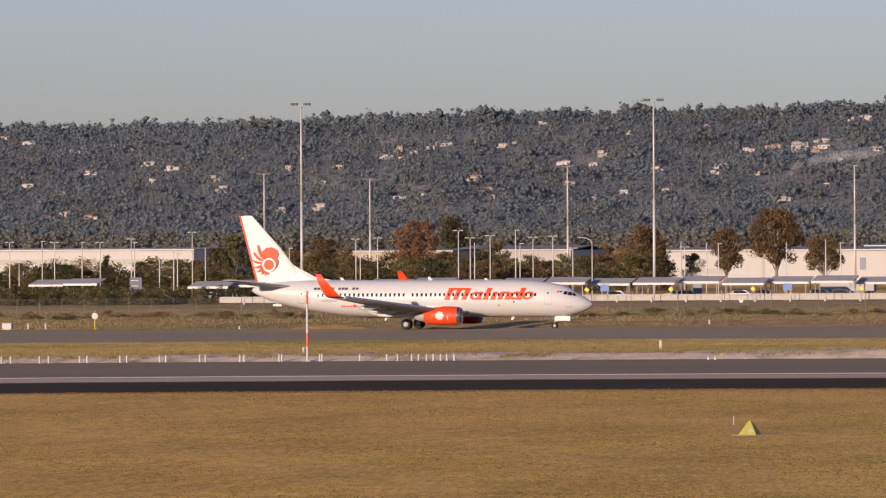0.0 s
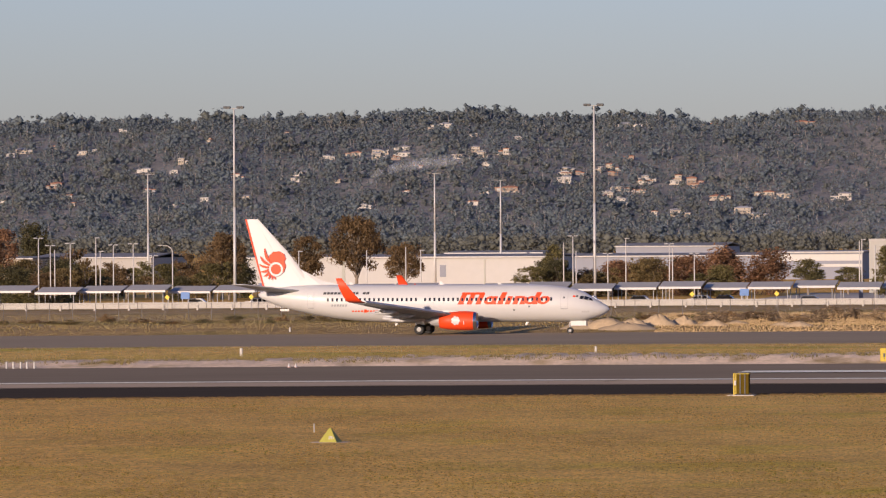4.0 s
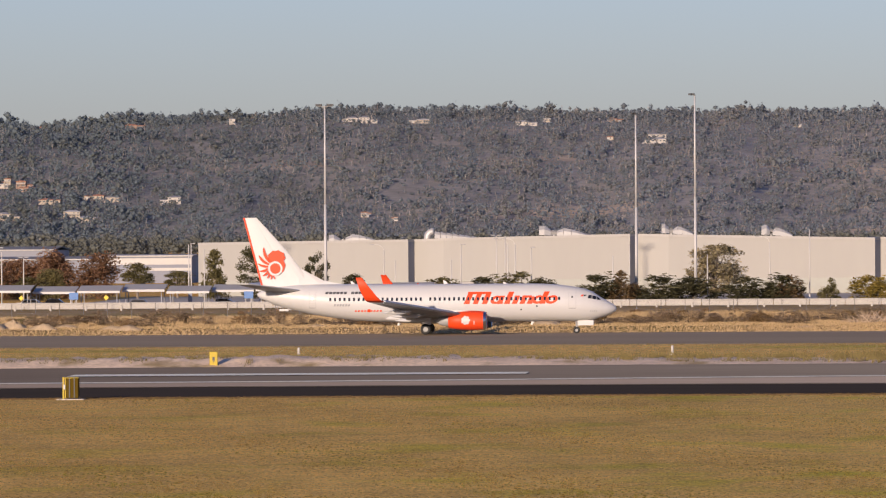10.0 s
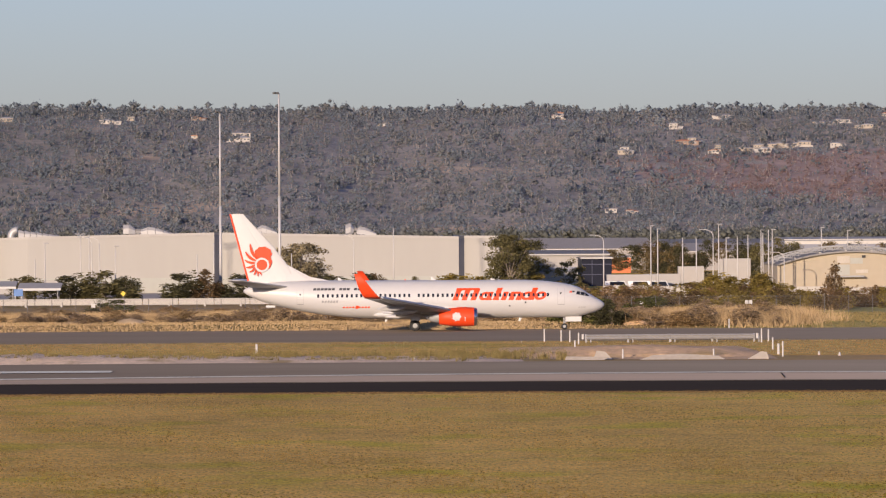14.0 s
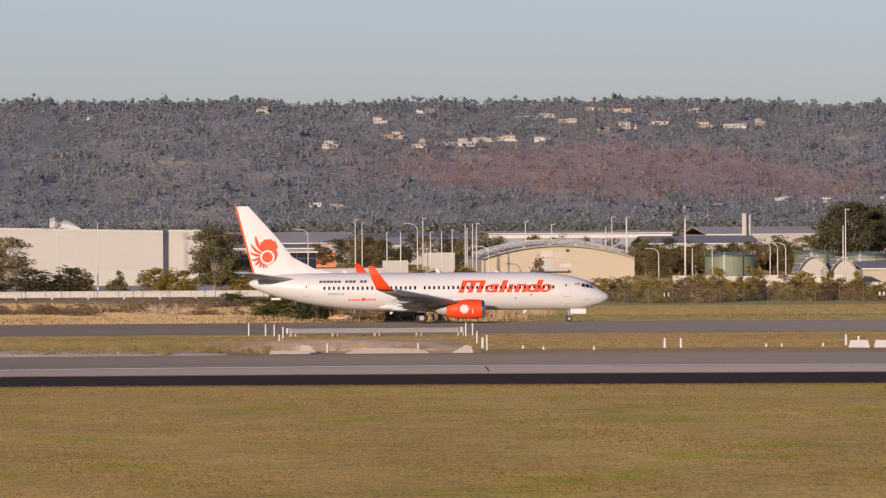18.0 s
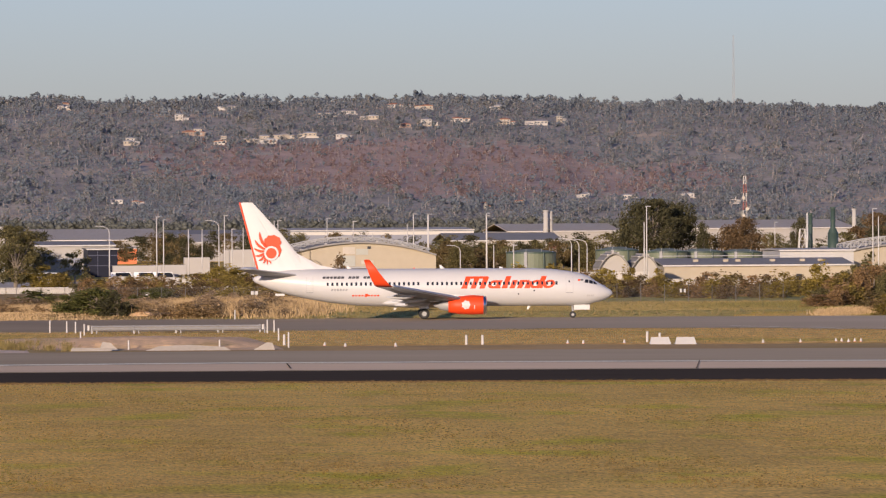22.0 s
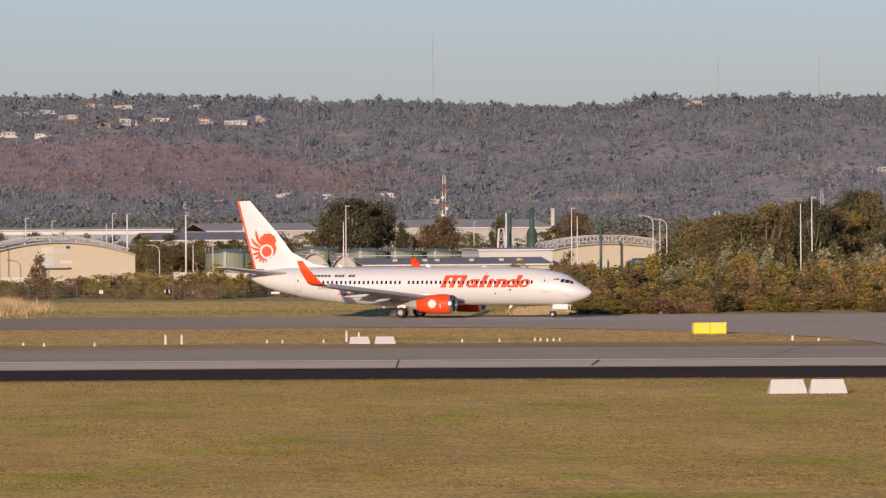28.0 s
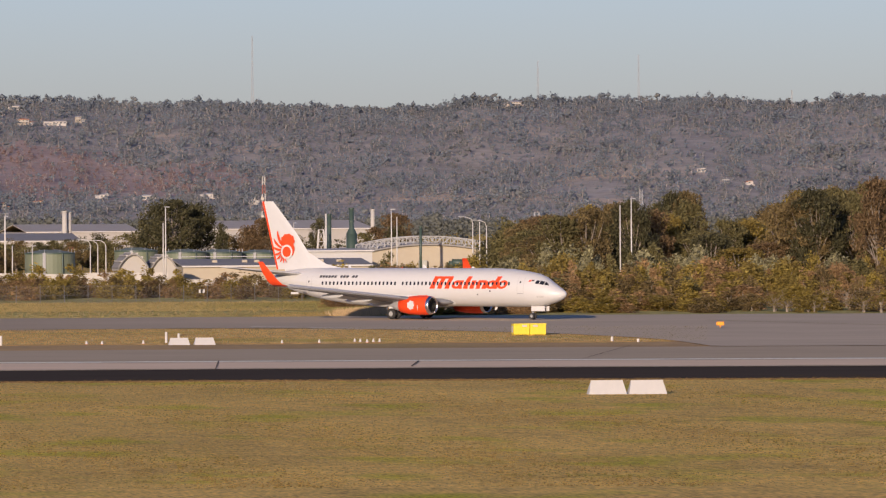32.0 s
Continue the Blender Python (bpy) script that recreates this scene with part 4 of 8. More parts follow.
def tree_meshes(kind, k):
    """Trunk with limbs and a crown of leaf clumps, 10 m tall and about 8 m wide."""
    key = (kind, k)
    if key in TREE_MESH:
        return TREE_MESH[key]
    rng = np.random.default_rng(100 + k * 7 + len(kind) * 31)
    shape, clumps, per, leaf, low = {"gum": (0.42, 34, 100, 0.21, 0.28), "open": (0.45, 20, 70, 0.25, 0.36), "dense": (0.40, 46, 95, 0.24, 0.08), "broad": (0.40, 80, 80, 0.17, 0.12), "dome": (0.40, 76, 78, 0.17, 0.40), "pine": (0.30, 30, 80, 0.27, 0.10), "shrub": (0.52, 30, 66, 0.35, 0.0), "bare": (0.42, 20, 45, 0.16, 0.25)}[kind]
    C, R = [], []
    for i in range(clumps):
        h = low + (1 - low) * rng.random() ** (1.5 if kind == "shrub" else 1.0)
        if kind == "pine":
            rad = 3.6 * (1.02 - h) + 0.3
        elif kind == "shrub":
            rad = 4.3 * math.sqrt(max(0.06, 1 - (h * 0.95) ** 2))
        else:
            u = (h - low) / (1 - low)
            rad = 4.0 * math.sqrt(max(0.05, 1 - (2 * u - 0.85) ** 2 / 1.4))
        a, q = rng.uniform(0, 2 * math.pi), rng.random() ** 0.5
        r = {"shrub": 1.15, "dense": 1.3, "broad": 0.85, "dome": 0.85}.get(kind, 1.05) * rng.uniform(0.6, 1.25)
        C.append((rad * 0.8 * q * math.cos(a), rad * 0.8 * q * math.sin(a), min(h * 10, 10 - r * 0.7)))
        R.append((r * rng.uniform(0.9, 1.4), r * rng.uniform(0.9, 1.4), r * {"shrub": rng.uniform(1.3, 2.0), "dense": rng.uniform(1.0, 1.7)}.get(kind, rng.uniform(0.6, 1.1))))
    C_, R_ = np.array(C), np.array(R)
    v, f = sprays(C_, R_ * 0.82, int(per * 1.5), np.full(len(C_), leaf * 1.2), rng)
    crown = mesh_np("crown", v, f)
    bm = bmesh.new()
    lean = rng.uniform(-0.4, 0.4, 2)
    top = (lean[0], lean[1], 7.0)
    rod((0, 0, -0.3), (lean[0] * 0.5, lean[1] * 0.5, 3.5), 0.28, 0.2, 7, bm)
    rod((lean[0] * 0.5, lean[1] * 0.5, 3.4), top, 0.2, 0.08, 6, bm)
    for c in C[:: 2 if kind != "bare" else 1]:
        s = rng.uniform(0.25, 0.7)
        rod((lean[0] * s, lean[1] * s, 1.2 + 5.0 * s * min(1, c[2] / 8)), c, 0.09, 0.025, 5, bm, caps=False)
    tr = bpy.data.meshes.new("trunk")
    bm.to_mesh(tr)
    bm.free()
    tr.materials.append(M["bark"])
    TREE_MESH[key] = (tr, crown)
    return TREE_MESH[key]


TREE_COUNT = [0]


def tree(mil, y, h, w, kind="gum", leaf="leaf_gum", name="tree", label="", group="", depth=None):
    """A tree of height h and width w standing at a bearing."""
    TREE_COUNT[0] += 1
    k = TREE_COUNT[0]
    tr, crown = tree_meshes(kind, k % 3)
    p = spot(mil, y)
    T = new(name)
    T.matrix_basis = Matrix.Translation((p.x, p.y, p.z)) @ Matrix.Diagonal((w / 8.0, (depth or w) / 8.0, h / 10.0, 1)) @ Matrix.Rotation(k * 2.39, 4, "Z")
    tagged(T, label or "brown-green gum tree beside the car park", "shrub" if name == "shrub" else "tree", group)
    put("trunk", tr, None, T)
    key = (crown.name, leaf)
    if key not in TREE_MESH:
        c2 = crown.copy()
        c2.materials.clear()
        c2.materials.append(M[leaf])
        TREE_MESH[key] = c2
    put("crown", TREE_MESH[key], None, T)
    return T


def tree_mass(name, label, category, items):
    """Trees or bushes beyond counting, joined by leaf colour; items are bearing, distance, height, width, kind, leaf."""
    sets = {}
    for mil, y, h, w, kind, leaf in items:
        TREE_COUNT[0] += 1
        k = TREE_COUNT[0]
        tr, crown = tree_meshes(kind, k % 3)
        n = len(crown.vertices)
        co = np.empty(n * 3, np.float32)
        crown.vertices.foreach_get("co", co)
        co = co.reshape(-1, 3)
        a = k * 2.39
        x, yy = co[:, 0] * math.cos(a) - co[:, 1] * math.sin(a), co[:, 0] * math.sin(a) + co[:, 1] * math.cos(a)
        p = spot(mil, y)
        v = np.stack([p.x + x * w / 8, p.y + yy * w / 8, p.z + co[:, 2] * h / 10], 1)
        # every other leaf is enough for these
        sets.setdefault(leaf, []).append(v.reshape(-1, 3, 3)[::2].reshape(-1, 3))
    for leaf, vs in sets.items():
        v = np.concatenate(vs)
        tagged(put(name, mesh_np(name, v, np.arange(len(v)).reshape(-1, 3)), leaf), label, category, kind="stuff")


def tree_to(mil, el, y, w, kind="gum", leaf="leaf_gum", name="tree", label="", group=""):
    """A tree at a bearing whose top stands at an elevation."""
    return tree(mil, y, up(mil, el, y) - spot(mil, y).z, w, kind, leaf, name, label, group)


GUM = "brown-green gum tree with a broken crown beside the car park"
for a in ((-230.4, 0.38, 1040, 9.5, "dome", "leaf_red"), (-218.1, -2.96, 1040, 6.5, "open", "leaf_brown"), (-224.5, 0.71, 1500, 10, "dense", "leaf_dark"), (-245.6, -2.44, 1040, 8.5, "dome", "leaf_brown"), (-242.2, -3.91, 1030, 6, "open", "leaf_brown"),
          (-259.9, -1.80, 1040, 8, "broad", "leaf_gum"), (-262.6, -3.79, 1040, 6, "gum", "leaf_dark"), (-194.5, -0.56, 1000, 9.0, "dome", "leaf_brown"), (-199.9, -3.26, 1020, 6, "open", "leaf_brown"), (-180.8, -1.19, 1000, 6.6, "dome", "leaf_brown"),
          (-172.9, 1.95, 1000, 10.0, "dome", "leaf_brown"), (-165.1, -2.19, 1000, 7.6, "dome", "leaf_brown"), (-186.3, -5.16, 1010, 4.5, "gum", "leaf_dark"), (-206.7, -5.03, 1030, 5, "open", "leaf_gum")):
    tree_to(*a, label=GUM, group="gum trees of the car park")
for a in ((-280.4, -4.77, 1060, 4, "pine", "leaf_dark"), (-286.7, -6.37, 1060, 6, "gum", "leaf_gum"), (-274.9, -5.90, 1060, 6, "gum", "leaf_dark"), (-284.0, -7.11, 1050, 5, "gum", "leaf_dark"), (-269.5, -5.75, 1060, 5, "gum", "leaf_gum"),
          (-266.3, -5.77, 1050, 6, "gum", "leaf_brown"), (-292.2, -7.70, 1050, 5, "gum", "leaf_gum"), (-295.8, -7.04, 1060, 6, "gum", "leaf_dark"), (-234.9, -4.41, 1060, 6, "open", "leaf_brown"), (-254.9, -3.83, 1060, 7, "gum", "leaf_gum"),
          (-213.1, -5.18, 1060, 6, "open", "leaf_brown"), (-250.4, -4.32, 1050, 6, "gum", "leaf_brown"), (-226.7, -4.91, 1060, 6, "gum", "leaf_gum"), (-239.5, -5.75, 1060, 7, "gum", "leaf_dark")):
    tree_to(*a, label="dark green tree in a loose row behind the car park", group="trees behind the car park")
for a in ((-141.1, -2.78, 1010, 5.2, "gum", "leaf_gum"), (-125.6, -5.42, 1020, 8, "dense", "leaf_red"), (-131.1, -5.57, 1020, 7, "dense", "leaf_red"), (-113.8, -3.68, 1020, 9, "dense", "leaf_red"), (-106.5, -4.08, 1020, 8, "dense", "leaf_red"),
          (-119.3, -4.92, 1020, 8, "dense", "leaf_red"), (-100.2, -5.30, 1020, 7, "gum", "leaf_gum"), (-93.8, -6.52, 1020, 6, "gum", "leaf_gum"), (-87.8, -3.29, 1060, 6.2, "pine", "leaf_gum"), (-80.2, -2.24, 1050, 9.5, "broad", "leaf_dark"),
          (-71.5, -3.57, 1060, 4.4, "open", "leaf_dark"), (-65.6, -7.60, 1050, 6, "shrub", "leaf_dark"), (-73.8, -7.28, 1050, 5, "shrub", "leaf_dark"), (-135.6, -6.91, 1020, 6, "dense", "leaf_red")):
    a = (a[0], a[1], 962 if a[0] > -91 else a[2]) + a[3:]
    tree_to(*a, label="brown-green tree standing before the cream warehouse", group="trees by the warehouse")
for a in ((-51.4, -8.12, 1050, 6.7, "shrub", "leaf_gum"), (-44.1, -8.07, 1050, 9.4, "shrub", "leaf_dark"), (-38.6, -7.37, 1050, 10.9, "shrub", "leaf_gum"), (-35.5, -8.30, 1050, 5.8, "shrub", "leaf_dark"), (-25.9, -7.81, 1050, 8.7, "shrub", "leaf_dark"),
          (-22.0, -7.29, 1050, 6.7, "shrub", "leaf_brown"), (-7.3, -2.83, 1050, 11, "broad", "leaf_pale"), (-15.9, -8.06, 1050, 10.2, "shrub", "leaf_dark"), (-1.8, -8.32, 1050, 10.2, "shrub", "leaf_dark"), (-10.9, -8.27, 1050, 8.7, "shrub", "leaf_dark"),
          (3.2, -8.08, 1050, 7.2, "shrub", "leaf_dark"), (4.7, -8.05, 1060, 5.5, "shrub", "leaf_brown"), (17.4, -8.22, 1050, 6.7, "shrub", "leaf_yellow"), (21.0, -8.51, 1050, 6.7, "shrub", "leaf_yellow"), (11.0, -8.54, 1060, 3.5, "shrub", "leaf_gum"), (26.5, -1.63, 1030, 9.6, "broad", "leaf_gum")):
    a = (a[0], a[1], 940 if a[4] == "shrub" else 958) + a[3:]
    tree_to(*a, label="rounded green tree or bush along the warehouse front", group="bushes before the warehouse")
for a in ((30.4, -8.20, 960, 6.5, "shrub", "leaf_yellow"), (36.0, -5.51, 980, 5.4, "open", "leaf_gum"), (33.7, -9.50, 900, 6, "shrub", "leaf_olive"), (44.7, -10.02, 940, 4, "shrub", "leaf_yellow"), (47.8, -9.58, 930, 4, "shrub", "leaf_olive"),
          (55.6, -9.63, 930, 7, "shrub", "leaf_olive"), (59.7, -8.56, 930, 7, "shrub", "leaf_yellow"), (64.2, -9.13, 930, 7, "shrub", "leaf_olive"), (68.7, -9.71, 930, 6, "shrub", "leaf_yellow"), (51.9, -3.24, 1400, 9, "dense", "leaf_dark"),
          (38.3, -9.52, 860, 6, "shrub", "leaf_gum"), (53.9, -3.84, 1300, 5, "gum", "leaf_dark"), (56.8, -4.95, 1300, 5, "gum", "leaf_dark"), (64.8, -4.09, 1300, 6, "gum", "leaf_dark"), (68.9, -6.39, 1200, 6, "gum", "leaf_gum")):
    tree_to(*a, label="yellow-green bushy tree between the road and the yards", group="bushes by the yards")
for a in ((129.2, 2.07, 1180, 13, "broad", "leaf_dark"), (126.2, 0.82, 1190, 8, "dense", "leaf_dark"), (133.0, 0.77, 1190, 9, "dense", "leaf_dark"), (137.1, -1.80, 1180, 5, "pine", "leaf_dark"), (143.6, -1.11, 1150, 8.8, "broad", "leaf_brown"),
          (141.7, -2.65, 1150, 6, "dense", "leaf_brown"), (108.0, -5.08, 1220, 6, "gum", "leaf_gum"), (118.0, -4.77, 1220, 6, "gum", "leaf_gum"), (101.2, -5.22, 1250, 6, "gum", "leaf_dark"), (97.5, -6.10, 1250, 6, "gum", "leaf_gum"),
          (165.0, -0.45, 1260, 9, "broad", "leaf_brown"), (161.8, -2.61, 1260, 6, "gum", "leaf_brown"), (152.7, -1.20, 1260, 5, "gum", "leaf_dark"), (164.1, -6.99, 900, 4.4, "shrub", "leaf_gum"), (104.1, -5.00, 1250, 6, "gum", "leaf_dark")):
    tree_to(*a, label="tall dark dense tree among the industrial sheds", group="trees among the sheds")
for a in ((181.5, -3.6, 900, 7, "pine", "leaf_dark"), (183.5, -2.4, 890, 7, "dense", "leaf_gum"), (185.5, -2.0, 880, 8, "broad", "leaf_tan"), (179.9, -5.0, 905, 5, "dense", "leaf_dark"), (187.5, -1.2, 880, 8, "broad", "leaf_brown"), (189.5, -0.8, 880, 8, "broad", "leaf_tan")):
    tree_to(*a, label="tall brown-green tree behind the shrub bank", group="trees behind the shrub bank")
# yellowish bushes over the fence
for a in ((107.5, -8.71, 860, 4.4, "leaf_yellow"), (112.8, -8.56, 860, 5.2, "leaf_yellow"), (121.2, -9.34, 860, 4.4, "leaf_yellow"), (125.2, -9.18, 860, 3.6, "leaf_olive"), (129.5, -9.39, 860, 3.8, "leaf_yellow"), (104.3, -9.60, 860, 4, "leaf_olive"),
          (61.4, -8.83, 880, 6, "leaf_olive"), (57.7, -9.26, 880, 5, "leaf_yellow"), (66.8, -8.41, 880, 6, "leaf_olive"), (78.6, -7.12, 900, 3.5, "leaf_brown"), (92.7, -9.84, 860, 4, "leaf_yellow"), (85.9, -10.52, 860, 4, "leaf_olive"),
          (155.5, -8.94, 760, 4.6, "leaf_yellow"), (159.6, -10.24, 740, 5, "leaf_olive")):
    tree_to(a[0], a[1], a[2], a[3], "shrub", a[4], "shrub", "yellow-green rounded shrub behind the wire fence", "shrubs along the fence")
# big dark bushes by the culvert
for a in ((39.2, -12.07, 704, 6.5, "leaf_green"), (35.1, -12.96, 708, 5, "leaf_green"), (42.8, -12.64, 700, 4.5, "leaf_dark"), (41.0, -13.63, 703, 4.0, "leaf_dark"), (29.7, -12.20, 770, 7, "leaf_green"), (31.5, -13.57, 745, 4, "leaf_olive"),
          (49.7, -11.86, 800, 6, "leaf_green"), (54.2, -13.26, 740, 3.4, "leaf_olive"), (47.5, -12.17, 760, 5, "leaf_green"), (40.2, -12.58, 745, 4.5, "leaf_green"), (-37.3, -11.84, 800, 7, "leaf_green"), (-39.5, -12.46, 790, 4, "leaf_dark")):
    tree_to(a[0], a[1], a[2], a[3], "shrub", a[4], "shrub", "dense dark green bush in the dry grass", "bushes by the culvert")


def h_to(b, el, y):
    return up(b, el, y) - spot(b, y).z


def shrub_belts():
    rng = random.Random(12)
    U, pick = rng.uniform, rng.choice
    it = []
    for i in range(110):
        it.append((38 + i * 1.05 + U(-0.7, 0.7), U(795, 850), U(1.9, 3.1), U(3.0, 5.5), "shrub", pick(["leaf_scrub", "leaf_brown", "leaf_olive", "leaf_yellow", "leaf_tan"])))
    tree_mass("fence_scrub", "low brown scrub along the wire fence", "scrub", it)
    it = []
    for i in range(130):
        it.append((-118 + i * 1.3 + U(-1.2, 1.2), U(712, 768), U(0.5, 1.5), U(2.0, 5.5), "shrub", pick(["leaf_dry", "leaf_dry", "leaf_scrub", "leaf_dry"])))
    for i in range(60):
        it.append((-310 + i * 3.3 + U(-2, 2), U(735, 768), U(0.4, 1.0), U(1.5, 4.0), "shrub", pick(["leaf_gum", "leaf_scrub", "leaf_tan"])))
    for i in range(60):
        b = U(44, 71)
        it.append((b, U(696, 726), U(0.9, 2.0) * (1.15 if 55 < b < 69 else 0.8), U(2.5, 5.0), "shrub", pick(["leaf_dry", "leaf_dry", "leaf_straw", "leaf_straw"])))
    for i in range(50):
        it.append((U(-70, 28), U(722, 752), U(0.6, 1.4), U(2.5, 5.0), "shrub", pick(["leaf_dry", "leaf_straw"])))
    tree_mass("dry_brush", "dry brown brush in the grass before the fence", "scrub", it)
    it = []
    for i in range(60):
        it.append((-316 + i * 1.65 + U(-0.8, 0.8), U(885, 930), U(1.2, 2.6), U(3.0, 6), "shrub", pick(["leaf_dark", "leaf_gum", "leaf_tan"])))
    for i in range(46):
        it.append((-314 + i * 1.15 + U(-0.6, 0.6), U(872, 884), U(1.5, 2.7), U(3.0, 5), "shrub", pick(["leaf_dark", "leaf_gum", "leaf_gum"])))
    tree_mass("hedge", "dark hedge bushes along the car park", "hedge", it)
    it = []
    for i in range(70):
        b, y = -318 + i * 1.5 + U(-0.8, 0.8), U(985, 1060)
        it.append((b, y, h_to(b, U(-8.2, -5.4), y), U(5, 8), pick(["dense", "gum", "shrub"]), pick(["leaf_dark", "leaf_gum", "leaf_dark", "leaf_tan"])))
    for i in range(80):
        b, y = 26 + i * 1.8 + U(-0.9, 0.9), U(1150, 1420)
        it.append((b, y, h_to(b, U(-6.2, -2.4), y), U(5, 8.5), pick(["gum", "dense", "open"]), pick(["leaf_dark", "leaf_gum", "leaf_dark", "leaf_tan"])))
    tree_mass("background_trees", "dark green trees filling the gaps between buildings", "trees", it)
    for i in range(58):
        b = -226 + i * 2.0 + U(-0.8, 0.8)
        if -191.1 < b < -142.9 and rng.random() < 0.93:
            continue
        tree_to(b, U(-8.0, -4.6), U(985, 1050), U(5, 7.5), pick(["gum", "open", "dense"]), pick(["leaf_brown", "leaf_gum", "leaf_tan", "leaf_dark"]), "tree", "brown-green gum tree with a broken crown beside the car park", "gum trees of the car park")
    for i in range(22):
        b = 94.1 + i * 1.15 + U(-0.6, 0.6)
        tree_to(b, U(-7.5, -4.2), U(1125, 1180), U(4.5, 7), pick(["gum", "dense", "open"]), pick(["leaf_brown", "leaf_gum", "leaf_tan"]), "tree", "brown-green tree beside the green tanks", "trees by the tanks")
    # the thick bank of shrubs by the turn-off
    for i in range(330):
        b = 155.5 + 112 * (i / 330) + rng.uniform(-1, 1)
        y = rng.uniform(666, 775)
        if b < 164 and y < 725:
            continue
        back = max(0, y - 684) / 91
        top = float(np.interp(b, [155.5, 161.4, 178.6, 185.9, 183.2, 219.5, 243.9], [-12.12, -8.79, -8.90, -7.75, -7.47, -7.69, -7.80]))
        h = (up(b, top, 770) - spot(b, 770).z) * (0.34 + 0.74 * back) * rng.uniform(0.8, 1.15)
        lf = rng.choice(["leaf_olive", "leaf_olive", "leaf_yellow", "leaf_scrub", "leaf_gum", "leaf_scrub", "leaf_tan"] if back > 0.3 else ["leaf_olive", "leaf_scrub", "leaf_yellow", "leaf_olive", "leaf_tan"])
        if back > 0.75 and b > 177.7:
            lf = rng.choice(["leaf_olive", "leaf_grey", "leaf_grey", "leaf_gum"])
        bare = b > 222.3 and y < 705 and rng.random() < 0.7
        tree(b, y, h, rng.uniform(2.6, 5.6), "bare" if bare else "shrub", lf, "shrub", "tangled olive and silver-green shrub in a thick bank", "shrub bank by the taxiway")
    # trees over the bank
    for i in range(84):
        b = 183.4 + 93 * (i / 84) + rng.uniform(-1, 1)
        y = rng.uniform(785, 860)
        PX, PE = [180.4, 186.8, 192.3, 202.3, 206.8, 214.1, 218.6, 220.4, 225.9, 230.4, 243.9], [-4.73, -1.77, 0.38, 1.96, 3.57, 4.43, -1.32, -1.97, 2.54, 4.70, 5.16]
        el = min(float(np.interp(b + q, PX, PE)) for q in (-3, 0, 3)) - rng.uniform(0, 1) ** 1.6 * 5.0
        tree_to(b, el, y, rng.uniform(7, 10), "broad", rng.choice(["leaf_gum", "leaf_tan", "leaf_brown", "leaf_gum", "leaf_dark", "leaf_tan", "leaf_olive"]), "tree", "tall brown-green tree behind the shrub bank", "trees behind the shrub bank")


shrub_belts()


